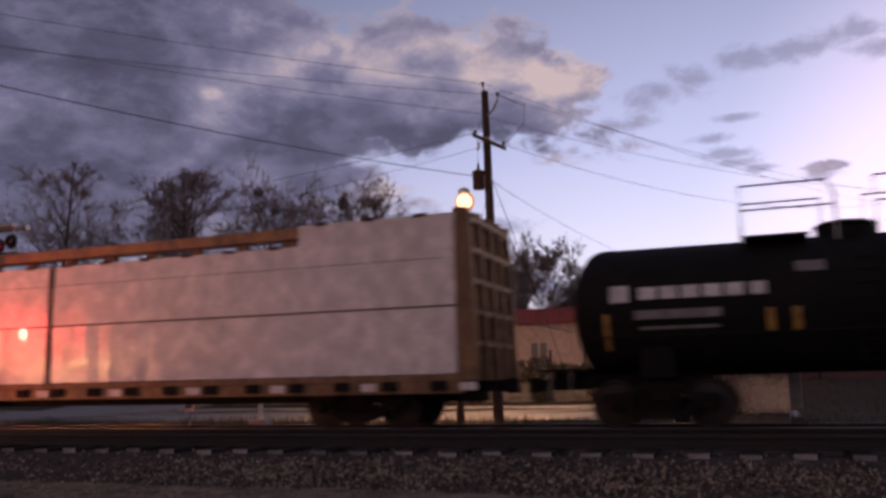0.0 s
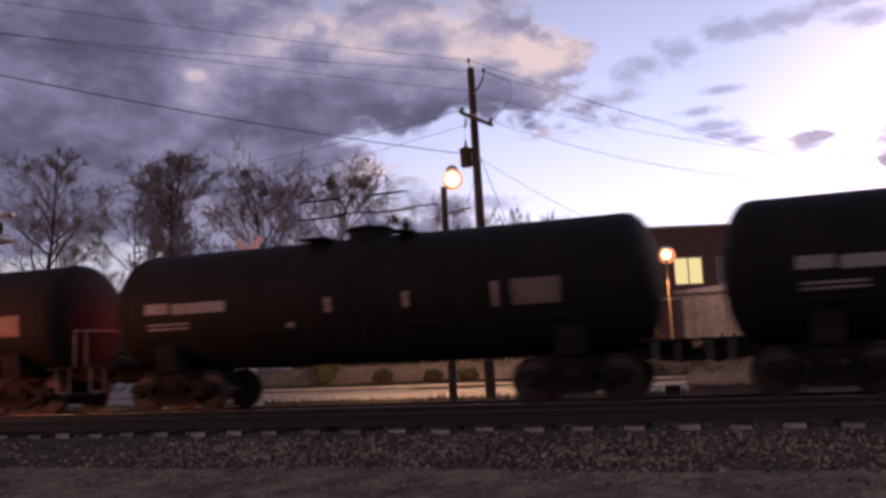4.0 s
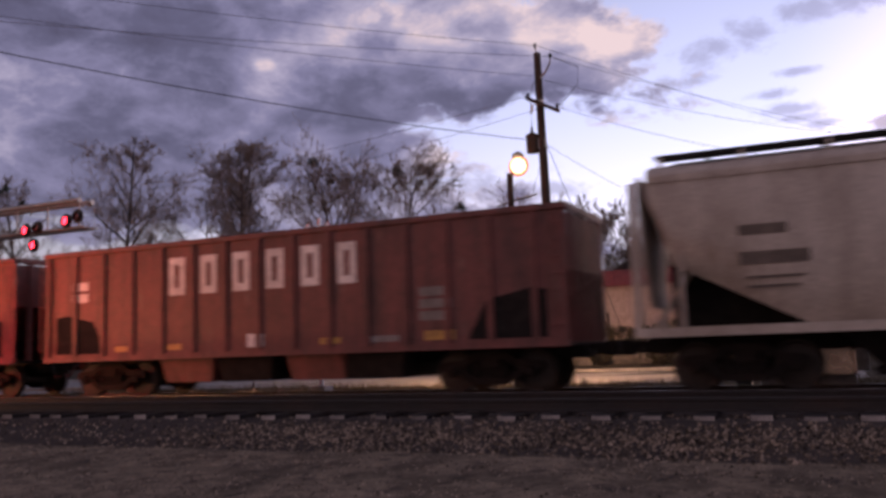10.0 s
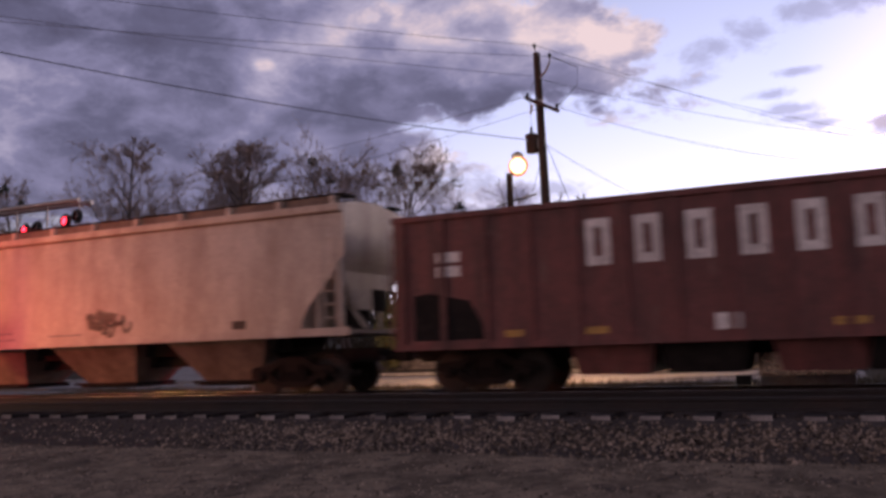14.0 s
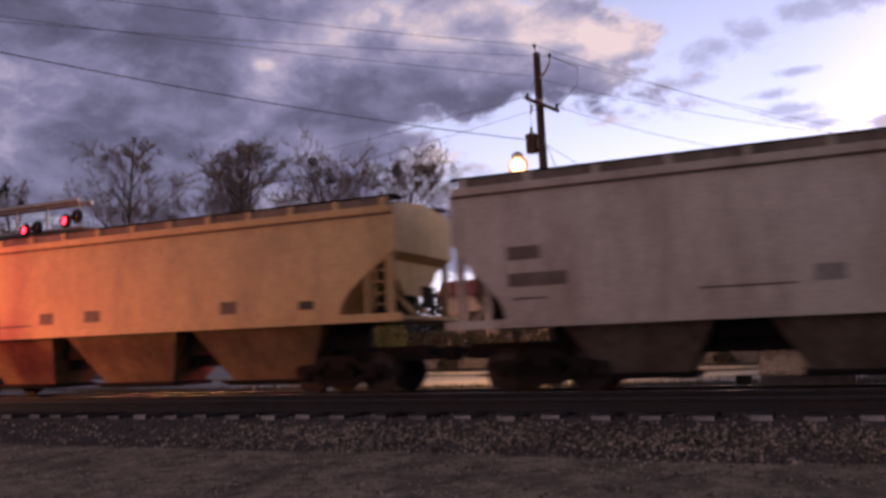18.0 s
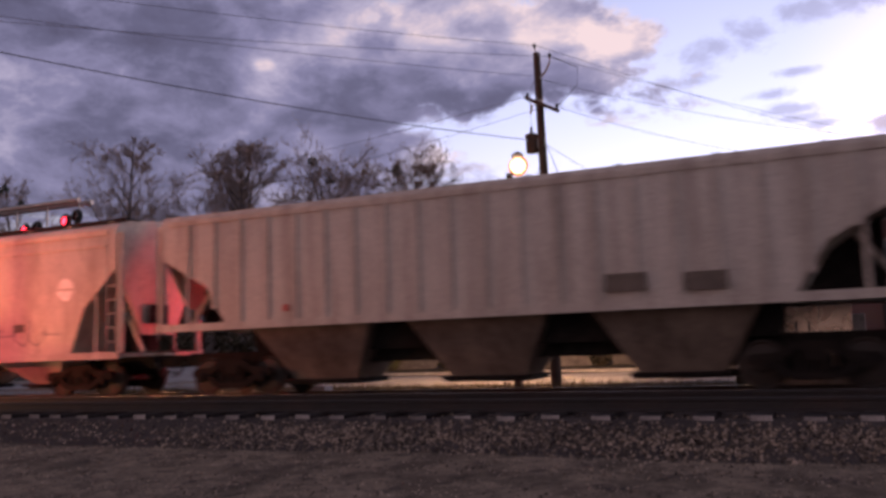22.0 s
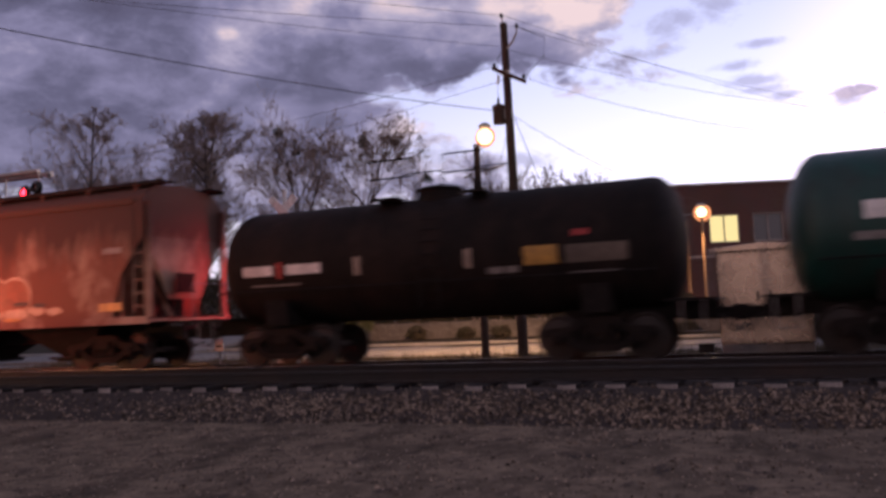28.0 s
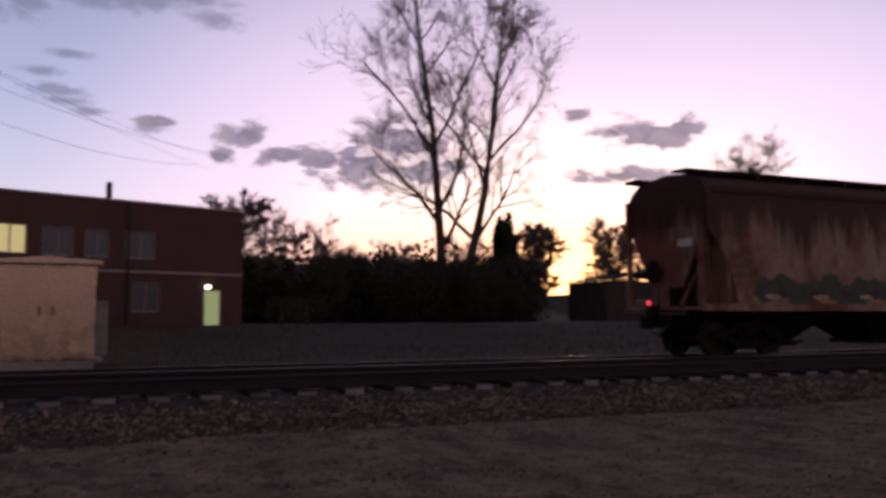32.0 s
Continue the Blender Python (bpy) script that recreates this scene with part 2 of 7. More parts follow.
RUST = (0.11, 0.042, 0.022)
GRIME = (0.035, 0.028, 0.024)
M = dict(
    black=material("black_tank_paint", (0.0105, 0.0095, 0.0095), 0.72, dirt=(0.018, 0.015, 0.014), amount=0.6, bump=0.06, mottle=0.15, spec=0.12),
    dark=material("worn_black_paint", (0.011, 0.0085, 0.008), 0.78, dirt=(0.026, 0.016, 0.0135), amount=0.8, bump=0.06, scale=(1.2, 1.2, 0.6), spec=0.15),
    green=material("green_tank_paint", (0.005, 0.045, 0.036), 0.5, dirt=GRIME, amount=0.5, bump=0.06),
    grey=material("grey_hopper_paint", (0.50, 0.42, 0.36), 0.6, dirt=(0.24, 0.175, 0.135), amount=0.7, scale=(1.2, 1.0, 0.35), mottle=0.10),
    white=material("dusty_white_paint", (0.46, 0.395, 0.335), 0.6, dirt=(0.24, 0.175, 0.135), amount=0.7, scale=(1.2, 1.0, 0.35), mottle=0.10),
    ribbed=material("weathered_grey_paint", (0.46, 0.395, 0.345), 0.65, dirt=(0.26, 0.20, 0.17), amount=0.7, scale=(3, 1.5, 0.25), mottle=0.10),
    stained=material("stained_white_paint", (0.55, 0.49, 0.45), 0.6, dirt=(0.26, 0.2, 0.17), amount=0.5,
                     spots=(0.05, 0.025, 0.02), spot_lo=0.70, mottle=0.10),
    yellow=material("faded_yellow_paint", (0.50, 0.335, 0.155), 0.6, dirt=(0.27, 0.17, 0.09), amount=0.5, mottle=0.12),
    brown=material("brown_hopper_paint", (0.105, 0.056, 0.040), 0.65, dirt=(0.055, 0.034, 0.028), amount=0.8, scale=(1.5, 1.0, 0.4), spots=(0.14, 0.085, 0.065), spot_lo=0.66),
    oxide=material("oxide_red_paint", (0.165, 0.050, 0.043), 0.6, dirt=(0.05, 0.022, 0.02), amount=0.8, scale=(2.2, 1.5, 0.45), spots=(0.16, 0.075, 0.06), spot_lo=0.63),
    boxred=material("boxcar_red_paint", (0.15, 0.025, 0.028), 0.6, dirt=(0.045, 0.017, 0.018), amount=0.9, scale=(2.4, 1.5, 0.4), spots=(0.17, 0.08, 0.06), spot_lo=0.64),
    rusty=material("rust_streaked_paint", (0.34, 0.22, 0.16), 0.75, dirt=(0.085, 0.03, 0.02), amount=1.0, scale=(1.1, 1.0, 0.22),
                   spots=(0.09, 0.032, 0.022), spot_lo=0.56),
    beige=material("faded_beige_paint", (0.34, 0.26, 0.21), 0.7, dirt=(0.16, 0.09, 0.06), amount=0.7, scale=(2, 1, 0.5)),
    # darker copies of the body paint: grime plus the shade on the bays
    greybay=material("grime_and_shade_on_grey", (0.17, 0.132, 0.108), 0.8, dirt=(0.07, 0.05, 0.04), amount=0.9, scale=(1.2, 1.0, 0.5)),
    yellowbay=material("grime_and_shade_on_yellow", (0.19, 0.125, 0.06), 0.8, dirt=(0.08, 0.05, 0.03), amount=0.9, scale=(1.2, 1.0, 0.5)),
    truck=material("greasy_cast_steel", (0.013, 0.0105, 0.0098), 0.85, dirt=(0.028, 0.018, 0.014), amount=0.6, scale=(3, 3, 3)),
    wheel=material("wheel_steel", (0.028, 0.021, 0.018), 0.7, metal=0.2, dirt=(0.05, 0.024, 0.016), amount=0.4, scale=(4, 4, 4)),
    tread=material("polished_tread", (0.35, 0.34, 0.33), 0.3, metal=1.0, grain=60, bump=0.05),
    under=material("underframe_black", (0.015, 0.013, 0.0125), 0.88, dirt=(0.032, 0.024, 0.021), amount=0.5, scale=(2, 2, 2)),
    deckyellow=material("bulkhead_yellow_paint", (0.25, 0.135, 0.06), 0.6, dirt=(0.08, 0.05, 0.035), amount=0.95, scale=(2, 2, 1)),
    wrap=material("white_plastic_wrap", (0.76, 0.67, 0.64), 0.24, dirt=(0.64, 0.55, 0.52), amount=0.4, scale=(0.35, 1, 0.8), grain=2.2, bump=1.0, mottle=0.02, coat=0.3),
    strap=material("dark_strap", (0.07, 0.045, 0.045), 0.7),
    marks=material("white_stencil_paint", (0.74, 0.68, 0.65), 0.6, dirt=(0.42, 0.34, 0.31), amount=0.6),
    greymark=material("worn_grey_stencil", (0.26, 0.23, 0.22), 0.7, dirt=(0.1, 0.08, 0.07), amount=0.6),
    darkmark=material("dark_stencil_paint", (0.10, 0.075, 0.06), 0.7, dirt=(0.2, 0.15, 0.12), amount=0.6),
    fadepink=material("faded_pink_spray_paint", (0.24, 0.13, 0.12), 0.7, dirt=(0.12, 0.04, 0.035), amount=0.8),
    amber=material("yellow_reflector", (0.50, 0.26, 0.055), 0.5, dirt=(0.22, 0.12, 0.05), amount=0.6, scale=(6, 6, 6)),
    redmark=material("red_placard", (0.35, 0.03, 0.03), 0.6),
    purple=material("purple_spray_paint", (0.13, 0.10, 0.24), 0.6, dirt=(0.2, 0.14, 0.2), amount=0.6),
    lime=material("pale_green_spray_paint", (0.22, 0.25, 0.10), 0.6, dirt=(0.2, 0.13, 0.08), amount=0.7),
    leafg=material("dull_green_spray_paint", (0.06, 0.075, 0.05), 0.6, dirt=(0.11, 0.08, 0.06), amount=0.6),
    orange=material("brick_red_spray_paint", (0.22, 0.06, 0.03), 0.6, dirt=(0.3, 0.16, 0.1), amount=0.5),
    cream=material("cream_spray_paint", (0.50, 0.37, 0.28), 0.6, dirt=(0.25, 0.15, 0.1), amount=0.6),
    rail=material("rail_steel_side", (0.018, 0.013, 0.012), 0.75, dirt=(0.04, 0.018, 0.012), amount=0.5, scale=(1, 3, 3)),
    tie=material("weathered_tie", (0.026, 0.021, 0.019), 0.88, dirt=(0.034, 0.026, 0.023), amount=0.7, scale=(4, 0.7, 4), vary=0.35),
    tieend=material("pale_tie_end", (0.40, 0.345, 0.325), 0.9, dirt=(0.12, 0.1, 0.09), amount=0.8, scale=(5, 5, 5), vary=0.35),
    stone=material("ballast_stone", (0.225, 0.168, 0.126), 0.85, dirt=(0.06, 0.048, 0.043), amount=0.9, scale=(3, 3, 3), grain=9, island=0.85),
    bed=material("ballast_bed", (0.064, 0.047, 0.039), 0.95, dirt=(0.034, 0.025, 0.021), amount=0.8, scale=(2, 2, 2), grain=26, bump=1.0),
    lot=material("gravel_lot", (0.188, 0.136, 0.093), 0.97, dirt=(0.066, 0.048, 0.033), amount=1.0, scale=(1.5, 0.8, 1), grain=15, bump=0.5, spots=(0.065, 0.047, 0.036), spot_lo=0.60, mottle=0.5),
    grass=material("dry_grass_ground", (0.050, 0.040, 0.028), 0.97, dirt=(0.026, 0.024, 0.016), amount=0.9, scale=(0.3, 0.3, 1), grain=8, bump=0.8),
    blade=material("dry_grass_blade", (0.085, 0.066, 0.042), 0.9, dirt=(0.08, 0.075, 0.04), amount=0.8, scale=(0.5, 0.5, 0.5)),
    road=material("worn_asphalt", (0.21, 0.19, 0.178), 0.8, dirt=(0.10, 0.09, 0.085), amount=0.6, scale=(0.25, 0.8, 1), grain=30, bump=0.3),
    line=material("road_line_paint", (0.55, 0.45, 0.2), 0.8, dirt=(0.2, 0.17, 0.12), amount=0.7),
    kerb=material("concrete", (0.36, 0.33, 0.31), 0.9, dirt=(0.2, 0.18, 0.16), amount=0.6),
    pole=material("creosoted_pole", (0.075, 0.05, 0.038), 0.85, dirt=(0.035, 0.026, 0.022), amount=0.7, scale=(8, 8, 0.6)),
    wire=material("cable_sheath", (0.045, 0.043, 0.048), 0.7),
    galv=material("galvanised_steel", (0.30, 0.285, 0.28), 0.45, metal=0.7, dirt=(0.25, 0.22, 0.2), amount=0.5),
    alu=material("brushed_aluminium", (0.62, 0.45, 0.34), 0.26, metal=0.95, dirt=(0.50, 0.35, 0.26), amount=0.3, scale=(0.8, 0.8, 2), grain=3.5, bump=0.06, mottle=0.06),
    signblack=material("signal_black", (0.012, 0.012, 0.012), 0.6),
    signwhite=material("sign_white", (0.7, 0.68, 0.66), 0.5, dirt=(0.4, 0.36, 0.33), amount=0.5),
    stucco=material("pale_pink_stucco", (0.40, 0.30, 0.28), 0.9, dirt=(0.3, 0.22, 0.2), amount=0.6, scale=(0.6, 0.6, 0.6)),
    redroof=material("red_metal_roof", (0.17, 0.030, 0.028), 0.5, dirt=(0.13, 0.03, 0.028), amount=0.6),
    bark=material("grey_brown_bark", (0.105, 0.080, 0.070), 0.9, dirt=(0.05, 0.038, 0.034), amount=0.7, scale=(3, 3, 0.8)),
    twig=material("bare_twigs", (0.25, 0.19, 0.165), 0.9, dirt=(0.15, 0.115, 0.10), amount=0.6),
    leaf=material("evergreen_foliage", (0.030, 0.040, 0.022), 0.8, dirt=(0.018, 0.024, 0.014), amount=0.8, scale=(2, 2, 2)),
    # the street lamp's yellow light is put into this leaf colour
    lamplit=material("lamplit_leaves", (0.10, 0.095, 0.03), 0.75, dirt=(0.05, 0.05, 0.02), amount=0.7, scale=(2, 2, 2)),
    hedge=material("winter_hedge", (0.05, 0.046, 0.032), 0.85, dirt=(0.075, 0.052, 0.036), amount=0.8, scale=(2, 2, 2)),
    roofdark=material("dark_roofing", (0.035, 0.030, 0.030), 0.8, dirt=(0.06, 0.05, 0.045), amount=0.5),
    dimwall=material("dark_clapboard", (0.085, 0.065, 0.058), 0.85, dirt=(0.05, 0.04, 0.036), amount=0.6),
    oldwall=material("stained_concrete", (0.15, 0.132, 0.128), 0.92, dirt=(0.07, 0.06, 0.055), amount=0.9, scale=(0.5, 1, 1.5)),
    # brown made lighter to carry the lamp's light on the poles
    lamppole=material("lamplit_pole_brown", (0.30, 0.19, 0.11), 0.7, dirt=(0.16, 0.10, 0.06), amount=0.6, scale=(6, 6, 0.8)),
    trim=material("stone_trim", (0.42, 0.36, 0.33), 0.8, dirt=(0.25, 0.2, 0.18), amount=0.5),
    hot=glowing("sodium_bulb", (1.0, 0.58, 0.32), 3.6),
    amberglow=glowing("sodium_halo", (1.0, 0.33, 0.13), 0.95),
    redlamp=glowing("red_signal_lens", (1.0, 0.024, 0.05), 9.0),
    redoff=material("unlit_red_lens", (0.06, 0.006, 0.008), 0.2, coat=0.5, bump=0.0),
    litwindow=glowing("lit_window", (1.0, 0.80, 0.36), 0.95),
    doorglow=glowing("glowing_door", (0.75, 0.85, 0.40), 0.6),
    whiteglow=glowing("white_lamp", (1.0, 0.95, 0.8), 8.0),
    tail=glowing("rear_marker_lens", (1.0, 0.05, 0.08), 2.0),
)


def brick_material():
    m = bpy.data.materials.new("red_brick")
    m.use_nodes = True
    nt = m.node_tree
    N, K = nt.nodes.new, nt.links.new
    b = nt.nodes["Principled BSDF"]
    co = N("ShaderNodeTexCoord")
    mp = N("ShaderNodeMapping")
    mp.inputs["Rotation"].default_value = (radians(90), 0, 0)
    K(co.outputs["Object"], mp.inputs[0])
    t = N("ShaderNodeTexBrick")
    K(mp.outputs[0], t.inputs["Vector"])
    t.inputs["Scale"].default_value = 1.0
    t.inputs["Brick Width"].default_value, t.inputs["Row Height"].default_value, t.inputs["Mortar Size"].default_value = 0.215, 0.075, 0.008
    t.inputs["Color1"].default_value, t.inputs["Color2"].default_value = (0.155, 0.045, 0.032, 1), (0.10, 0.032, 0.026, 1)
    t.inputs["Mortar"].default_value = (0.2, 0.16, 0.14, 1)
    n = N("ShaderNodeTexNoise")
    K(co.outputs["Object"], n.inputs["Vector"])
    n.inputs["Scale"].default_value, n.inputs["Detail"].default_value = 0.5, 6
    x = N("ShaderNodeMix")
    x.data_type, x.blend_type = "RGBA", "MULTIPLY"
    x.inputs[0].default_value = 0.5
    K(t.outputs[0], x.inputs[6])
    K(n.outputs["Color"], x.inputs[7])
    K(x.outputs[2], b.inputs["Base Color"])
    b.inputs["Roughness"].default_value = 0.85
    bp = N("ShaderNodeBump")
    bp.inputs["Strength"].default_value = 0.4
    K(t.outputs["Fac"], bp.inputs["Height"])
    bp.invert = True
    K(bp.outputs[0], b.inputs["Normal"])
    return m


def glass_material():
    m = bpy.data.materials.new("window_glass")
    m.use_nodes = True
    b = m.node_tree.nodes["Principled BSDF"]
    b.inputs["Base Color"].default_value = (0.05, 0.055, 0.07, 1)
    b.inputs["Roughness"].default_value = 0.28
    b.inputs["Specular IOR Level"].default_value = 1.0
    return m


def rust_wash_material():
    """Faded beige paint under rust that has run down in streaks from the roof edge."""
    m = bpy.data.materials.new("rust_washed_paint")
    m.use_nodes = True
    nt = m.node_tree
    N, K = nt.nodes.new, nt.links.new
    b = nt.nodes["Principled BSDF"]
    co = N("ShaderNodeTexCoord").outputs["Object"]
    sep = N("ShaderNodeSeparateXYZ")
    K(co, sep.inputs[0])

    def noise_(scale, vec3, detail=7):
        mp = N("ShaderNodeMapping")
        mp.inputs["Scale"].default_value = vec3
        K(co, mp.inputs[0])
        n = N("ShaderNodeTexNoise")
        K(mp.outputs[0], n.inputs["Vector"])
        n.inputs["Scale"].default_value, n.inputs["Detail"].default_value, n.inputs["Roughness"].default_value = scale, detail, 0.62
        return n.outputs["Fac"]

    def calc(op, p, q):
        n = N("ShaderNodeMath")
        n.operation = op
        for i, w in enumerate((p, q)):
            if isinstance(w, (int, float)):
                n.inputs[i].default_value = w
            else:
                K(w, n.inputs[i])
        return n.outputs[0]

    def ramp(q, lo, hi):
        n = N("ShaderNodeMapRange")
        K(q, n.inputs[0])
        n.inputs[1].default_value, n.inputs[2].default_value = lo, hi
        return n.outputs[0]

    def mix(f, p, q):
        n = N("ShaderNodeMix")
        n.data_type = "RGBA"
        for i, w in ((0, f), (6, p), (7, q)):
            if isinstance(w, tuple):
                n.inputs[i].default_value = (*w, 1)
            else:
                K(w, n.inputs[i])
        return n.outputs[2]

    streak = noise_(1.0, (1.5, 1.0, 0.28))
    patch = noise_(0.55, (0.75, 1.0, 0.45))
    run = calc("ADD", calc("MULTIPLY", streak, 0.9), calc("MULTIPLY", calc("SUBTRACT", sep.outputs[2], 2.6), 0.24))
    col = mix(ramp(noise_(2.0, (1, 1, 1)), 0.35, 0.7), (0.42, 0.30, 0.22), (0.25, 0.14, 0.095))
    col = mix(ramp(patch, 0.46, 0.56), col, (0.17, 0.062, 0.038))
    col = mix(ramp(run, 0.50, 0.68), col, (0.068, 0.028, 0.020))
    K(col, b.inputs["Base Color"])
    b.inputs["Roughness"].default_value = 0.8
    bp = N("ShaderNodeBump")
    bp.inputs["Strength"].default_value, bp.inputs["Distance"].default_value = 0.3, 0.02
    K(noise_(14.0, (1, 1, 1)), bp.inputs["Height"])
    K(bp.outputs[0], b.inputs["Normal"])
    return m


M["rusty"] = rust_wash_material()
M["brick"], M["glass"] = brick_material(), glass_material()


# ---- mesh helpers ----
class Geo:
    """Collects corners and faces of one part."""

    def __init__(self):
        self.v, self.f = [], []

    def add(self, verts, faces):
        n = len(self.v)
        self.v += verts
        self.f += [tuple(i + n for i in q) for q in faces]
        return self

    def box(self, x0, y0, z0, x1, y1, z1):
        v = [(x, y, z) for x in (x0, x1) for y in (y0, y1) for z in (z0, z1)]
        return self.add(v, [(0, 1, 3, 2), (4, 6, 7, 5), (0, 4, 5, 1), (2, 3, 7, 6), (0, 2, 6, 4), (1, 5, 7, 3)])

    def prism(self, pts, axis, a0, a1):
        """A polygon pulled along an axis; pts are (y, z), (x, z) or (x, y)."""
        if axis == "x":
            lay = [[(a, p, q) for p, q in pts] for a in (a0, a1)]
        elif axis == "y":
            lay = [[(p, a, q) for p, q in pts] for a in (a0, a1)]
        else:
            lay = [[(p, q, a) for p, q in pts] for a in (a0, a1)]
        return self.loft(lay)

    def loft(self, rings, caps=True):
        n = len(rings[0])
        v = [p for r in rings for p in r]
        f = [(k * n + i, k * n + (i + 1) % n, (k + 1) * n + (i + 1) % n, (k + 1) * n + i)
             for k in range(len(rings) - 1) for i in range(n)]
        if caps:
            f += [tuple(range(n - 1, -1, -1)), tuple((len(rings) - 1) * n + i for i in range(n))]
        return self.add(v, f)

    def tube(self, pts, r, n=6, caps=True):
        pts = [Vector(p) for p in pts]
        rs = r if isinstance(r, (list, tuple)) else [r] * len(pts)
        rings = []
        for i, p in enumerate(pts):
            d = (pts[min(i + 1, len(pts) - 1)] - pts[max(i - 1, 0)]).normalized()
            a = d.orthogonal().normalized()
            if abs(d.z) < 0.99:
                a = d.cross(Vector((0, 0, 1))).normalized()
            b = d.cross(a)
            rings.append([tuple(p + rs[i] * (math.cos(w) * a + math.sin(w) * b))
                          for w in (2 * math.pi * k / n for k in range(n))])
        return self.loft(rings, caps)

    def lathe(self, prof, n=24, axis="x", at=(0, 0, 0), caps=True):
        """prof: (along, radius) pairs round an axis."""
        rings = []
        for a, r in prof:
            ring = []
            for k in range(n):
                w = 2 * math.pi * k / n
                c, s = r * math.cos(w), r * math.sin(w)
                p = (a, c, s) if axis == "x" else (c, a, s) if axis == "y" else (c, s, a)
                ring.append((p[0] + at[0], p[1] + at[1], p[2] + at[2]))
            rings.append(ring)
        return self.loft(rings, caps)


def mesh_of(name, geo, mat, smooth=False):
    me = bpy.data.meshes.new(name)
    me.from_pydata(geo.v, [], geo.f)
    bm = bmesh.new()
    bm.from_mesh(me)
    bmesh.ops.recalc_face_normals(bm, faces=bm.faces)
    bm.to_mesh(me)
    bm.free()
    me.materials.append(mat)
    if smooth:
        me.shade_smooth()
        me.set_sharp_from_angle(angle=radians(38))
    return me


def part(name, geo, mat, parent=None, label="", smooth=False, bevel=0.0):
    me = geo if isinstance(geo, bpy.types.Mesh) else mesh_of(name, geo, mat, smooth)
    ob = new(name, me)
    if parent:
        ob.parent = parent
    if bevel:
        b = ob.modifiers.new("bevel", "BEVEL")
        b.width, b.segments, b.limit_method = bevel, 2, "ANGLE"
    return tagged(ob, label)


def thing(name, label, category, at=(0, 0, 0), turn=0, group="", kind=""):
    ob = new(name)
    ob.empty_display_size = 0.3
    ob.matrix_world = pose(*at, 0, 0, turn)
    return tagged(ob, label, category, group, kind)


def setting(name, geo, mat, label="", smooth=False):
    return tagged(part(name, geo, mat, None, label, smooth), kind="structure")


# ---- ground, tracks, road ----
def ground_z(x, y):
    u = min(max((y - 35) / 12, 0), 1)
    far = min(max((y - 108) / 70, 0), 1)
    if y > 240:
        far = 0
    elif y > 108:
        far *= min(max((abs(x / y - 0.618) - 0.035) / 0.03, 0), 1)
    return 0.9 * u * u * (3 - 2 * u) + 6.5 * far * far * (3 - 2 * far) + 0.03 * math.sin(x * 0.7 + y) * (1 if abs(y) > 3 else 0)


def ground():
    xs = [-2500, -900, -400, -200, -130] + list(range(-100, 241, 4)) + [300, 400, 900, 1700, 2500]
    ys = [-2500, -600, -150, -40] + list(range(-20, 9, 4)) + list(range(12, 64, 3)) + [70, 80, 95, 110, 120, 135, 150, 165, 180, 230, 245, 300, 700, 1500, 3500]
    g = Geo()
    g.v = [(x, y, ground_z(x, y) - (0.10 if 8 < y < 21 else 0.02)) for y in ys for x in xs]
    n = len(xs)
    g.f = [(j * n + i, j * n + i + 1, (j + 1) * n + i + 1, (j + 1) * n + i) for j in range(len(ys) - 1) for i in range(n - 1)]
    setting("ground", g, M["grass"], "dry winter grass and bare soil", True)
    rnd = random.Random(4)
    g = Geo()
    xs = [-70 + 1.0 * i for i in range(121)]
    ys = [-14 + 1.0 * j for j in range(24)] + [9.7]
    g.v = [(x, y, 0.012 + 0.025 * noise.noise((x * 0.35, y * 0.5, 0)) + rnd.uniform(0, 0.002) + (0.05 if y > 8 else 0)) for y in ys for x in xs]
    n = len(xs)
    g.f = [(j * n + i, j * n + i + 1, (j + 1) * n + i + 1, (j + 1) * n + i) for j in range(len(ys) - 1) for i in range(n - 1)]
    setting("gravel_lot", g, M["lot"], "dark trodden gravel and dirt lot beside the tracks", True)


NEAR_Y, FAR_Y = 12.5, 18.05
NEAR_TOP, RAIL_TOP = 0.56, 0.33


def rail_profile(y, top):
    h = 0.18
    return [(y - 0.07, top - h), (y + 0.07, top - h), (y + 0.07, top - h + 0.02), (y + 0.012, top - h + 0.04), (y + 0.012, top - 0.045),
            (y + 0.036, top - 0.035), (y + 0.036, top - 0.006), (y + 0.028, top), (y - 0.028, top), (y - 0.036, top - 0.006),
            (y - 0.036, top - 0.035), (y - 0.012, top - 0.045), (y - 0.012, top - h + 0.04), (y - 0.07, top - h + 0.02)]


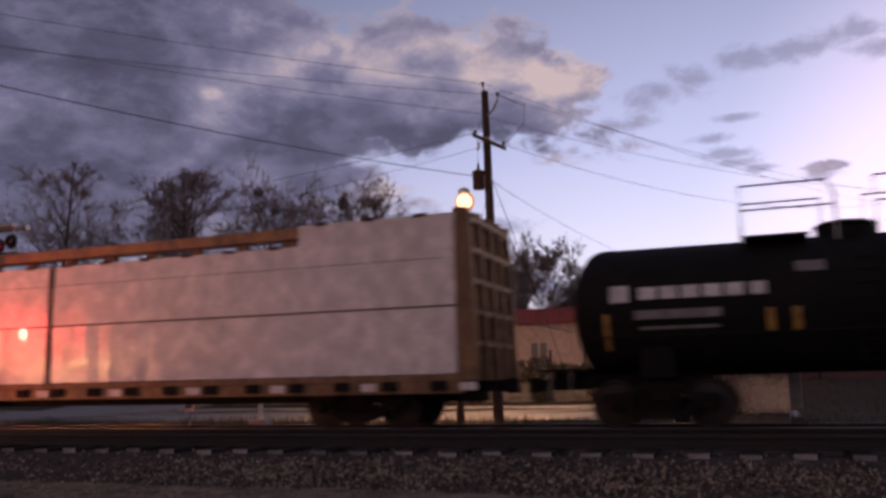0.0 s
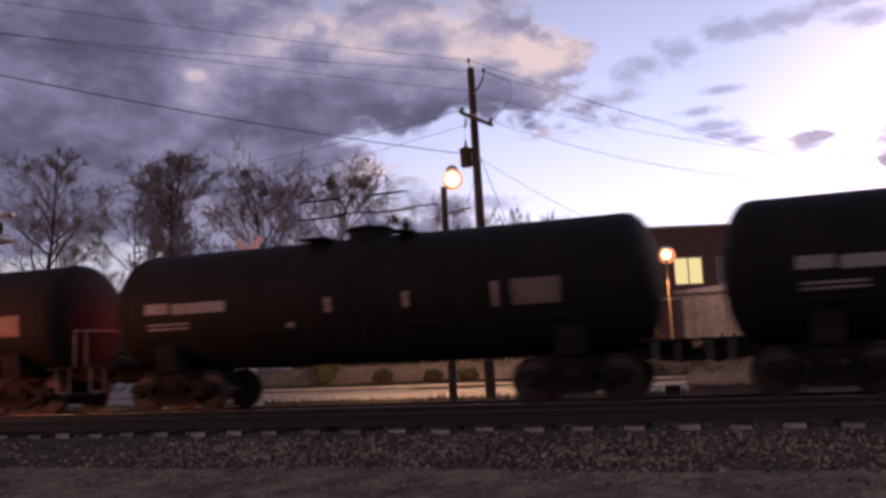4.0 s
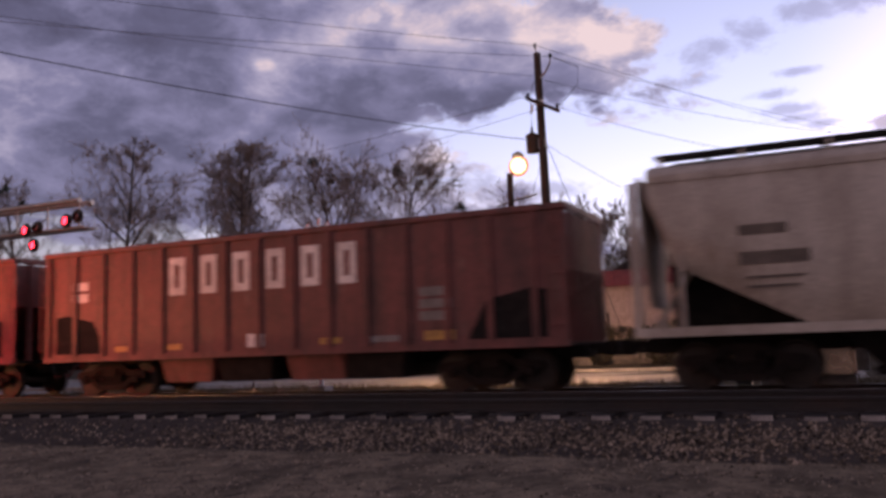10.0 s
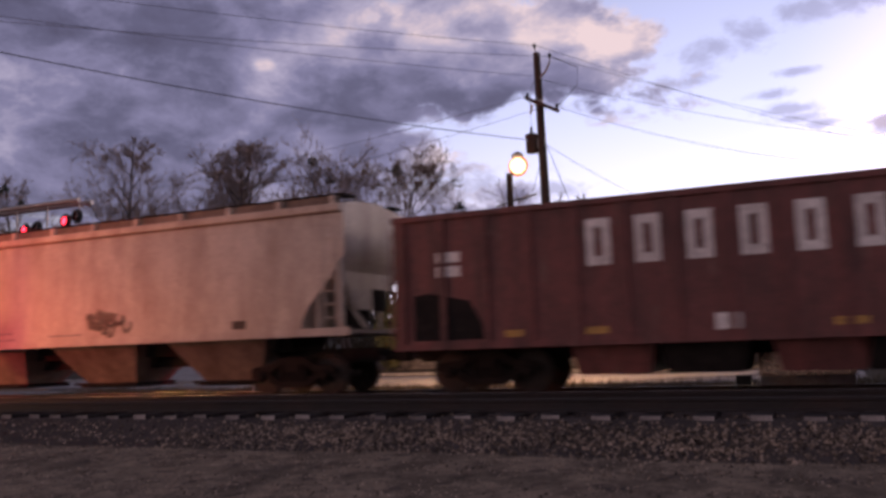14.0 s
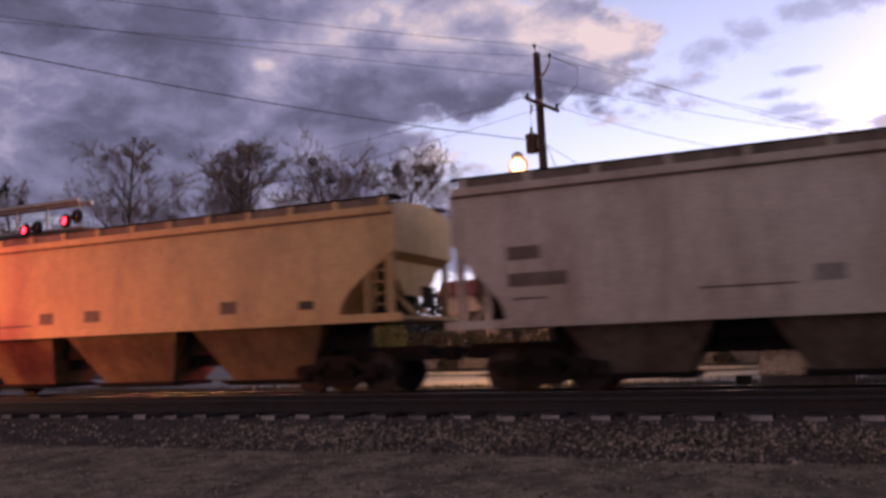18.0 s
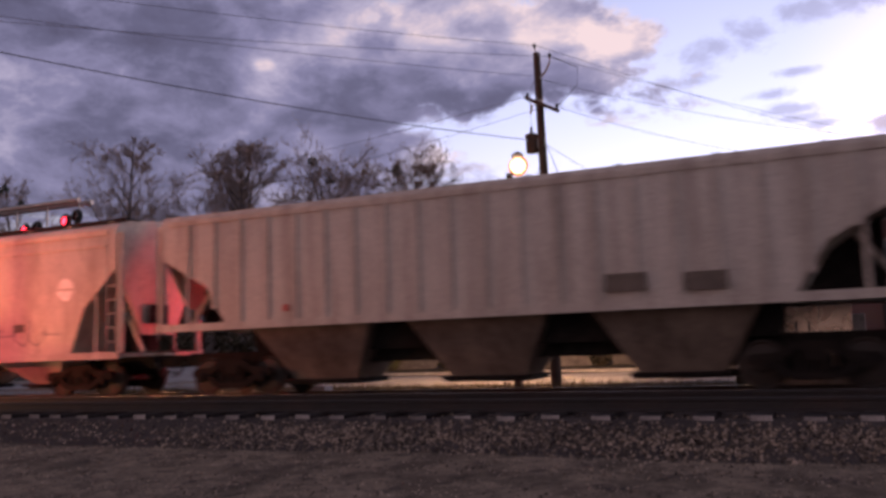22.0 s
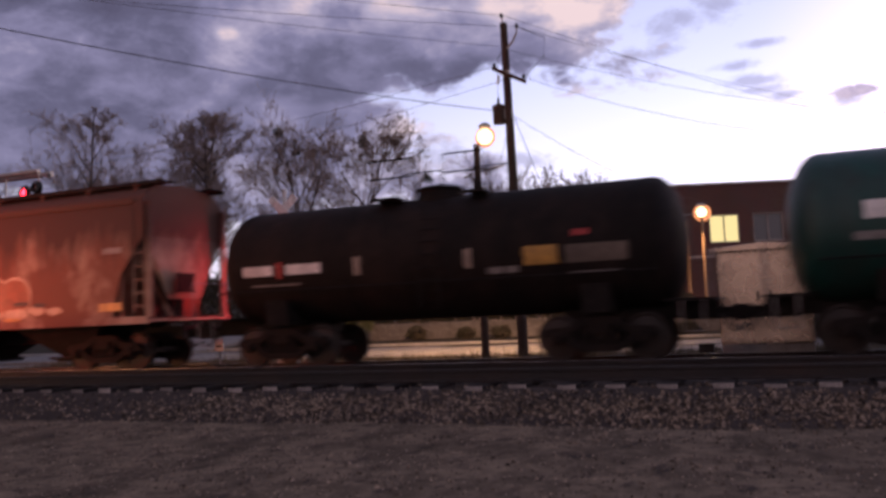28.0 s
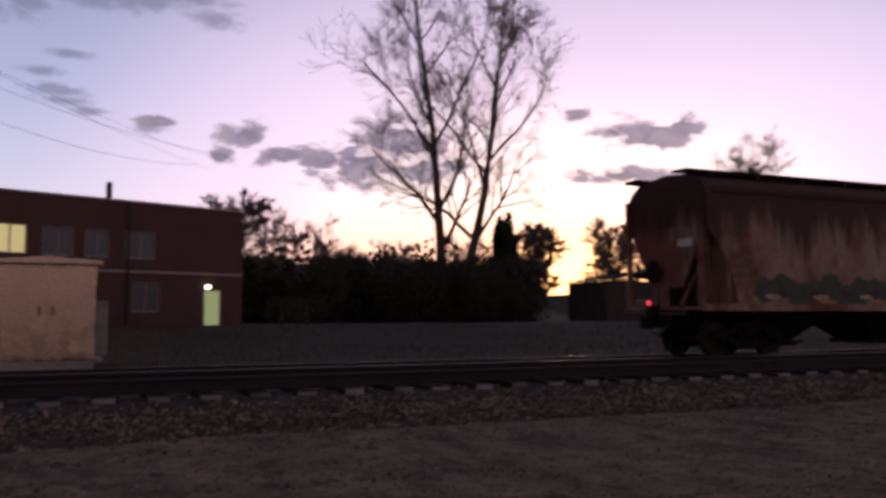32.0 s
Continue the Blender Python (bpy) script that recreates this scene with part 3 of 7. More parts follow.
def tracks():
    rnd = random.Random(11)
    g = Geo()
    prof = [(9.2, -0.12), (9.3, 0.03), (9.9, 0.12), (10.9, 0.285), (11.16, 0.315), (13.9, 0.32), (15.2, 0.14), (16.2, 0.06), (19.7, 0.06), (20.8, -0.02), (20.8, -0.12)]
    xs = [-120] + [-60 + 0.5 * i for i in range(201)] + [70, 120]
    rings = []
    for x in xs:
        rings.append([(x, p, q if k in (0, len(prof) - 1) else q + 0.035 * noise.noise((x * 1.3, p * 1.7, 3))) for k, (p, q) in enumerate(prof)])
    g.loft(rings)
    setting("ballast_bed", g, M["bed"], "grimy ballast bed under two parallel tracks", True)
    # loose stones on the shoulder and between the ties
    g = Geo()
    octa = [(1, 0, 0), (-1, 0, 0), (0, 1, 0), (0, -1, 0), (0, 0, 1), (0, 0, -1)]
    tri = [(0, 2, 4), (2, 1, 4), (1, 3, 4), (3, 0, 4), (2, 0, 5), (1, 2, 5), (3, 1, 5), (0, 3, 5)]
    for i in range(24000):
        x = rnd.uniform(-26, 17)
        if x < -6.5 and rnd.random() < min(0.8, (-6.5 - x) * 0.25):
            continue
        y = rnd.triangular(9.0, 11.12, 10.3) if i < 23000 else rnd.uniform(11.2, 12.0)
        hz = float(np.interp(y, [p for p, q in prof[1:-1]], [q for p, q in prof[1:-1]]))
        s = rnd.uniform(0.013, 0.036) * (1.25 if rnd.random() < 0.08 else 1)
        e = Euler((rnd.uniform(0, 6), rnd.uniform(0, 6), rnd.uniform(0, 6)))
        k = Vector((rnd.uniform(0.7, 1.3), rnd.uniform(0.6, 1.1), rnd.uniform(0.5, 0.9)))
        vs = []
        for o in octa:
            w = Vector((o[0] * k.x, o[1] * k.y, o[2] * k.z)) * s
            w.rotate(e)
            vs.append((x + w.x, y + w.y, hz + w.z + s * 0.35))
        g.add(vs, tri)
    tagged(part("ballast_stones", g, M["stone"]), "loose crushed grey ballast stones on the shoulder", "ballast", kind="stuff")
    # rails
    for y, top in ((NEAR_Y - 0.755, NEAR_TOP), (NEAR_Y + 0.755, NEAR_TOP), (FAR_Y - 0.755, RAIL_TOP), (FAR_Y + 0.755, RAIL_TOP)):
        setting("rail", Geo().prism(rail_profile(y, top), "x", -120, 120), M["rail"], "rusty steel rail with a worn head")
        setting("rail_head", Geo().box(-120, y - 0.024, top + 0.001, 120, y + 0.024, top + 0.004),
                M["tread"] if top == RAIL_TOP else M["rail"], "worn running surface of a rail")
    # ties of the two tracks
    for y, top, x0, count, name in ((NEAR_Y, NEAR_TOP - 0.185, -34.0, 88, "near_track_ties"), (FAR_Y, RAIL_TOP - 0.185, -40.0, 150, "far_track_ties")):
        bed = tagged(new(name), "row of weathered wooden ties under the rails", "track ties", kind="structure")
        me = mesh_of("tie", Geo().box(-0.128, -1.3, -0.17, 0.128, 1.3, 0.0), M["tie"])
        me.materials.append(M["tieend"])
        # pale colour only on the end faces towards the camera side
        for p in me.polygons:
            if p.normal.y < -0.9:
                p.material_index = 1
        plate = mesh_of("tie_plate", Geo().box(-0.09, -0.17, 0.0, 0.09, 0.17, 0.006), M["rail"])
        x = x0
        for i in range(count):
            x += (0.645 if name.startswith("near") else 0.58) + rnd.uniform(-0.05, 0.05)
            ob = part("tie", me, None, bed)
            ob.matrix_local = pose(x, y + rnd.uniform(-0.06, 0.05), top + rnd.uniform(-0.012, 0.008), 0, rnd.uniform(-1.5, 1.5), rnd.uniform(-1.2, 1.2))
            if i % 2 == 0 and name.startswith("near"):
                q = part("tie_plate", plate, None, bed)
                q.matrix_local = pose(x, y - 0.755, top + 0.012)


def roads():
    g = Geo()
    g.box(-160, 27.2, -0.10, 1, 36.5, 0.0)
    setting("street", g, M["road"], "worn asphalt street beside the railway")
    for x in range(-60, -2, 6):
        setting("lane_line", Geo().box(x, 31.8, 0.004, x + 3, 31.95, 0.008), M["line"], "faded yellow lane line")
    setting("kerb", Geo().box(-160, 36.5, -0.1, 1, 36.75, 0.14), M["kerb"], "pale concrete kerb along the street")
    setting("pavement", Geo().box(-160, 36.75, -0.1, 1, 38.6, 0.12), M["kerb"], "pale concrete pavement")
    setting("crossing_road", Geo().prism([(-14, 0.02), (9.4, 0.05), (10.9, 0.37), (14.1, 0.37), (16.3, 0.15), (20, 0.13), (27.2, 0.006), (27.2, -0.2), (-14, -0.2)],
                                         "x", -37, -28), M["road"], "asphalt road crossing the tracks on the level")
    setting("parking_wall", Geo().prism([(39.2, -0.2), (39.5, -0.2), (39.5, 1.02), (39.46, 1.06), (39.24, 1.06), (39.2, 1.02)], "x", -26.5, 1.2), M["oldwall"], "low pale concrete wall before the buildings")
    ys = [27.2, 32, 36.6, 39, 42, 45, 48, 56, 66, 78, 92, 108]
    rings = [[(-37.0, y, z - 0.3), (-28.0, y, z - 0.3), (-28.0, y, z), (-37.0, y, z)] for y, z in ((y, ground_z(-36, y) + 0.09 + (0.03 if y > 28 else 0.0)) for y in ys)]
    setting("side_street", Geo().loft(rings), M["road"], "worn pale asphalt street running on past the crossing")


ground()
tracks()
roads()


# ---- poles, wires, signals ----
def sag_wire(a, b, r=0.016, sag=0.5, n=16, name="power_line", label="thin black overhead power line on the pole"):
    a, b = Vector(a), Vector(b)
    pts = [a.lerp(b, i / n) - Vector((0, 0, 4 * sag * (i / n) * (1 - i / n))) for i in range(n + 1)]
    return tagged(part(name, Geo().tube(pts, r, 5), M["wire"]), label, "cable")


def insulator(parent, at, tilt=(0, 0, 1)):
    d = Vector(tilt).normalized()
    p = Vector(at)
    g = Geo().tube([p, p + d * 0.05, p + d * 0.051, p + d * 0.12, p + d * 0.16], [0.03, 0.03, 0.055, 0.06, 0.025], 8)
    part("insulator", g, M["signblack"], parent, "dark glazed insulator")


def utility_pole():
    t = thing("utility_pole", "dark creosoted wooden utility pole with a transformer and brackets", "utility pole", (-7.85, 26.0, 0))
    lean = -0.14
    part("pole_shaft", Geo().tube([(0, 0, -0.3), (lean * 0.4, 0, 5), (lean, 0, 10.75)], [0.17, 0.15, 0.115], 12), M["pole"], t, smooth=True)
    part("ridge_pin", Geo().tube([(lean - 0.02, 0, 10.7), (lean - 0.05, -0.02, 11.0)], 0.025, 6), M["galv"], t)
    insulator(t, (lean - 0.05, -0.02, 10.93))
    part("bracket", Geo().tube([(lean + 0.05, -0.05, 9.85), (0.16, -0.12, 10.05), (0.34, -0.2, 10.3), (0.36, -0.2, 10.5)], 0.032, 6), M["galv"], t, "bent steel line bracket")
    insulator(t, (0.36, -0.2, 10.45))
    part("cross_arm", Geo().prism([(-0.55, 9.22), (0.55, 8.62), (0.58, 8.73), (-0.52, 9.33)], "y", -0.22, -0.12), M["pole"], t, "tilted weathered wooden cross arm")
    for x, z in ((-0.45, 9.27), (0.5, 8.77)):
        insulator(t, (x, -0.17, z))
    part("bolt_plate", Geo().box(-0.22, -0.2, 8.98, 0.02, -0.1, 9.14), M["galv"], t)
    part("cutout", Geo().tube([(-0.3, -0.2, 9.0), (-0.36, -0.24, 8.7)], 0.04, 6), M["signwhite"], t, "pale porcelain fuse cutout")
    tr = part("transformer", Geo().lathe([(7.45, 0.05), (7.46, 0.19), (7.95, 0.20), (8.0, 0.215), (8.04, 0.215), (8.1, 0.12), (8.12, 0.02)], 16, "z", (-0.42, -0.05, 0)),
              M["pole"], t, "rusty brown cylindrical pole transformer", True)
    part("bushing", Geo().lathe([(8.1, 0.03), (8.16, 0.06), (8.2, 0.03), (8.25, 0.05), (8.34, 0.015)], 8, "z", (-0.42, -0.05, 0)), M["pole"], tr)
    part("hanger", Geo().box(-0.25, -0.09, 7.6, 0.02, -0.01, 7.9), M["galv"], tr)
    part("jumper", Geo().tube([(lean, -0.1, 9.9), (-0.32, -0.18, 9.6), (-0.38, -0.18, 9.0), (-0.42, -0.05, 8.35)], 0.012, 5), M["wire"], t)
    part("jumper", Geo().tube([(0.36, -0.2, 10.5), (1.1, 0.4, 10.2), (1.05, 0.4, 9.6), (0.55, -0.15, 8.85)], 0.012, 5), M["wire"], t)


def lamp_pole():
    t = thing("street_lamp", "short wooden pole with a glowing sodium floodlight", "street lamp", (-8.9, 25.4, 0))
    part("pole_shaft", Geo().tube([(0, 0, -0.3), (0, 0, 6.75)], [0.13, 0.10], 10), M["pole"], t, smooth=True)
    part("arm", Geo().tube([(0, 0, 6.6), (0.2, -0.1, 6.75), (0.3, -0.12, 6.95)], 0.03, 6), M["galv"], t)
    h = part("lamp_head", Geo().lathe([(7.2, 0.12), (7.26, 0.2), (7.34, 0.16), (7.4, 0.05)], 14, "z", (0.34, -0.12, 0)), M["galv"], t, "grey lamp housing", True)
    part("bulb", Geo().lathe([(6.95 + 0.25 * math.sin(k * math.pi / 10 - math.pi / 2), max(0.25 * math.cos(k * math.pi / 10 - math.pi / 2), 0.01)) for k in range(11)], 16, "z", (0.34, -0.12, 0)), M["hot"], h, "glowing orange bulb", True)
    # glowing disc added behind the bulb, along the camera's sight line, as its halo
    part("reflector", Geo().lathe([(-0.02, 0.02), (-0.03, 0.30), (0.02, 0.34), (0.04, 0.02)], 20, "y", (0.25, 0.16, 7.0)), M["amberglow"], h, "glowing amber disc standing for the lamp's halo", True)
    part("lower_arm", Geo().tube([(-0.5, 0.1, 5.75), (0, 0, 5.85), (0.9, -0.1, 5.98)], 0.035, 6), M["galv"], t, "pale steel side arm")


def street_lamp(at, height, name_label, twin=False, size=0.28):
    t = thing("street_lamp", name_label, "street lamp", at)
    part("pole_shaft", Geo().tube([(0, 0, -0.2), (0, 0, height - 0.2)], [0.10, 0.07], 10), M["lamppole"], t, smooth=True)
    if twin:
        part("support_post", Geo().tube([(-0.85, 0.1, -0.2), (-0.85, 0.1, height - 0.6)], 0.09, 8), M["lamppole"], t)
        part("side_arm", Geo().tube([(-2.6, 0.1, height - 0.35), (0, 0, height - 0.25)], 0.03, 6), M["galv"], t)
    h = part("lamp_head", Geo().lathe([(height + 0.08, 0.12), (height + 0.14, 0.3), (height + 0.24, 0.2), (height + 0.28, 0.05)], 14, "z"), M["galv"], t, "lamp housing", True)
    part("bulb", Geo().lathe([(height - 0.2 + size * math.sin(k * math.pi / 10 - math.pi / 2), max(size * math.cos(k * math.pi / 10 - math.pi / 2), 0.01)) for k in range(11)], 16, "z"), M["hot"], h, "glowing orange bulb", True)
    # orange halo round the bulb, made as a glowing disc behind it
    part("reflector", Geo().lathe([(-0.02, 0.02), (-0.03, size * 1.5), (0.02, size * 1.7), (0.04, 0.02)], 20, "y", (0, 0.42, height - 0.2)), M["amberglow"], h, "glowing amber disc standing for the lamp's halo", True)


def flasher(parent, at, lit, r=0.17):
    """A red signal head that faces the camera's side of the tracks."""
    x, y, z = at
    d = part("backplate", Geo().lathe([(-0.01, 0.02), (-0.01, 0.27), (0.01, 0.27), (0.01, 0.02)], 18, "y", (x, y + 0.04, z)), M["signblack"], parent, "round black backplate")
    part("hood", Geo().lathe([(-0.12, r + 0.015), (0.0, r + 0.015), (0.0, r), (-0.12, r), (-0.12, r + 0.015)], 16, "y", (x, y + 0.02, z), False), M["signblack"], d)
    part("lens", Geo().lathe([(-0.03, 0.01), (-0.02, r * 0.7), (0.0, r * 0.98), (0.01, r * 0.98)], 16, "y", (x, y, z)), M["redlamp"] if lit else M["redoff"], d,
         "glowing red lens" if lit else "unlit red lens", True)


def cantilever():
    t = thing("crossing_cantilever", "galvanised crossing cantilever with red flashing lamps over the road", "crossing signal", (-24.6, 23.0, 0))
    part("mast", Geo().tube([(-13, 0, -0.3), (-13, 0, 7.4)], [0.2, 0.17], 12), M["galv"], t, smooth=True)
    for y in (-0.3, 0.3):
        part("top_chord", Geo().tube([(0, y, 7.12), (-13, y, 7.12)], 0.10, 10), M["galv"], t, smooth=True)
        part("bottom_chord", Geo().tube([(0.25, y, 6.12), (-13, y, 6.12)], 0.05, 8), M["galv"], t)
    for i in range(9):
        x = -1.6 * i
        part("upright", Geo().tube([(x, -0.3, 6.12), (x, -0.3, 7.1)], 0.03, 6), M["galv"], t)
    part("end_frame", Geo().tube([(0.0, -0.3, 7.0), (0.75, -0.3, 6.75), (0.72, -0.3, 6.05), (0, -0.3, 6.1)], 0.03, 6), M["galv"], t)
    part("walkway", Geo().box(-13, -0.28, 6.06, 0.3, 0.28, 6.08), M["galv"], t)
    for x, z, lit in ((-0.52, 6.38, True), (0.04, 6.5, False), (-2.58, 6.2, True), (-1.98, 6.25, False)):
        flasher(t, (x, -0.45, z), lit, 0.155)
    flasher(t, (-2.1, -0.5, 5.6), True, 0.155)


def crossing_mast(at, turn, lit_first, label):
    t = thing("crossing_signal", label, "crossing signal", at, turn)
    part("mast", Geo().tube([(0, 0, 0), (0, 0, 5.35)], 0.065, 10), M["signwhite"], t, "white painted mast", True)
    part("base", Geo().box(-0.25, -0.25, -0.1, 0.25, 0.25, 0.25), M["kerb"], t, bevel=0.02)
    for s in (1, -1):
        b = Geo().box(-0.6, -0.02, -0.115, 0.6, 0.02, 0.115)
        ob = part("crossbuck_board", b, M["signwhite"], t, "white crossbuck board")
        ob.matrix_local = pose(0, -0.09 - 0.03 * (s > 0), 4.68, 0, 45 * s, 0)
    part("cross_arm", Geo().tube([(-0.32, 0, 3.05), (0.32, 0, 3.05)], 0.03, 6), M["galv"], t)
    flasher(t, (-0.3, -0.12, 3.05), lit_first)
    flasher(t, (0.3, -0.12, 3.05), not lit_first)
    part("gate_box", Geo().box(-0.22, -0.5, 0.9, 0.22, -0.1, 1.55), M["galv"], t, "grey gate mechanism box", bevel=0.03)
    part("gate_arm", Geo().box(-7.0, -0.62, 1.15, 0.1, -0.55, 1.25), M["signwhite"], t, "white lowered gate arm")


def signal_cabinet():
    t = thing("signal_cabinet", "tall brushed aluminium railway signal cabinet with a low roof", "cabinet", (-0.5, 21.5, 0))
    part("plinth", Geo().box(-0.98, -0.78, -0.1, 0.98, 0.78, 0.42), M["kerb"], t, bevel=0.02)
    part("body", Geo().box(-1.0, -0.8, 0.42, 1.0, 0.8, 2.55), M["alu"], t, bevel=0.03)
    part("roof", Geo().prism([(-1.14, 2.55), (1.14, 2.55), (1.14, 2.63), (0, 2.72), (-1.14, 2.63)], "y", -0.95, 0.95), M["alu"], t, bevel=0.01)
    for x in (-0.98, 0.02):
        d = part("door", Geo().box(x, -0.83, 0.50, x + 0.96, -0.803, 2.47), M["alu"], t, "aluminium door leaf", bevel=0.008)
        part("handle", Geo().box(x + (0.82 if x < 0 else 0.08), -0.87, 1.4, x + (0.86 if x < 0 else 0.12), -0.832, 1.62), M["signblack"], d)
    part("side_box", Geo().box(1.0, -0.3, 0.5, 1.28, 0.3, 1.75), M["galv"], t, "small grey meter box", bevel=0.02)
    part("rib", Geo().box(-1.0, -0.845, 2.15, 1.0, -0.832, 2.2), M["alu"], t)


def relay_stub():
    t = thing("junction_box", "small dark trackside junction box on a stub", "junction box", (-1.85, 20.9, 0.0))
    part("box", Geo().box(-0.17, -0.12, 0.16, 0.17, 0.12, 0.46), M["signblack"], t, bevel=0.02)
    part("stub", Geo().tube([(0, 0, -0.2), (0, 0, 0.18)], 0.06, 8), M["galv"], t)
    part("reflector", Geo().box(-0.14, -0.135, 0.05, 0.14, -0.122, 0.13), M["whiteglow"], t, "small white marker lamp")


def marker_post():
    t = thing("marker_post", "short steel trackside post with a small white plate", "marker post", (-16.4, 22.0, 0))
    part("post", Geo().tube([(0, 0, -0.2), (0, 0, 0.95)], 0.03, 6), M["galv"], t)
    part("plate", Geo().box(-0.16, -0.05, 0.55, 0.16, -0.032, 0.95), M["signwhite"], t, "small white plate", bevel=0.004)
    part("plate_bar", Geo().box(-0.11, -0.055, 0.68, 0.11, -0.051, 0.74), M["signblack"], t)


utility_pole()
lamp_pole()
marker_post()
street_lamp((-4.0, 47.2, 0.75), 5.75, "tall brown street lamp with a glowing sodium head", True)
street_lamp((-18.0, 55.0, 0.85), 7.3, "slim brown street lamp with a small glowing head", size=0.2)
cantilever()
crossing_mast((-14.05, 22.2, 0.05), 0, False, "white crossing mast with crossbuck and one lit red lamp")
crossing_mast((-24.3, 9.6, 0.05), 180, True, "white crossing mast beside the road with red lamps towards the train")
signal_cabinet()
relay_stub()
P = (-8.0, 26.0)
for a, b, s in (((-7.95, 25.9, 10.98), (-26.0, 6.2, 11.3), 0.35), ((-7.5, 25.8, 10.5), (-29.5, 6.5, 10.9), 0.35), ((-8.1, 25.8, 9.95), (-27.5, 3.5, 10.5), 0.35),
                ((-7.95, 25.9, 10.98), (9.0, 59.5, 11.4), 0.5), ((-7.5, 25.8, 10.5), (9.5, 54.0, 10.9), 0.5), ((-8.0, 26.0, 9.9), (8.0, 48.0, 10.3), 0.6),
                ((-8.3, 25.9, 9.35), (-45.0, 33.0, 9.7), 0.6), ((-7.4, 25.9, 8.85), (6.0, 46.0, 9.4), 0.9),
                ((-8.0, 26.0, 8.9), (-44.0, 33.4, 9.2), 0.9), ((-7.9, 26.1, 7.75), (-3.0, 46.0, 6.6), 0.6), ((-7.9, 26.0, 7.5), (-16.0, 43.0, 4.6), 0.5)):
    sag_wire(a, b, 0.008, s)
sag_wire((-8.1, 26.0, 7.85), (-18.3, 6.2, 8.15), 0.014, 0.35, name="telephone_cable", label="thick black telephone cable strung to the pole")
sag_wire((-7.8, 26.0, 7.7), (-6.2, 30.6, 0.2), 0.012, 0.0, name="guy_wire", label="taut steel guy wire from the pole to the ground")


# ---- buildings ----
def window(parent, x, y, z0, z1, w, lit=None):
    """A sash window in a wall that faces -y; the pane sits back in the opening."""
    f = part("window_frame", Geo().box(x - w / 2, y - 0.03, z0, x - w / 2 + 0.08, y + 0.06, z1).box(x + w / 2 - 0.08, y - 0.03, z0, x + w / 2, y + 0.06, z1)
             .box(x - w / 2 + 0.08, y - 0.03, z1 - 0.08, x + w / 2 - 0.08, y + 0.06, z1).box(x - w / 2 + 0.08, y - 0.03, z0, x + w / 2 - 0.08, y + 0.06, z0 + 0.08)
             .box(x - 0.035, y - 0.02, z0 + 0.08, x + 0.035, y + 0.05, z1 - 0.08), M["trim"], parent, "pale window frame")
    part("pane", Geo().box(x - w / 2 + 0.08, y + 0.062, z0 + 0.08, x + w / 2 - 0.08, y + 0.075, z1 - 0.08), lit or M["glass"], f,
         "lit yellow pane" if lit else "dark pane")
    part("sill", Geo().box(x - w / 2 - 0.08, y - 0.1, z0 - 0.1, x + w / 2 + 0.08, y - 0.002, z0), M["trim"], f)


def wall_panels(parent, xs, zs, holes, deep, mat):
    """The front between and round the openings, one upright panel a bay."""
    for x0, x1 in zip(xs, xs[1:]):
        start = zs[0]
        for z0, z1 in zip(zs, zs[1:]):
            if any(h[0] < (x0 + x1) / 2 < h[1] and h[2] < (z0 + z1) / 2 < h[3] for h in holes):
                if z0 > start:
                    part("wall_panel", Geo().box(x0, 0, start, x1, deep, z0), mat, parent)
                start = z1
        if zs[-1] > start:
            part("wall_panel", Geo().box(x0, 0, start, x1, deep, zs[-1]), mat, parent)


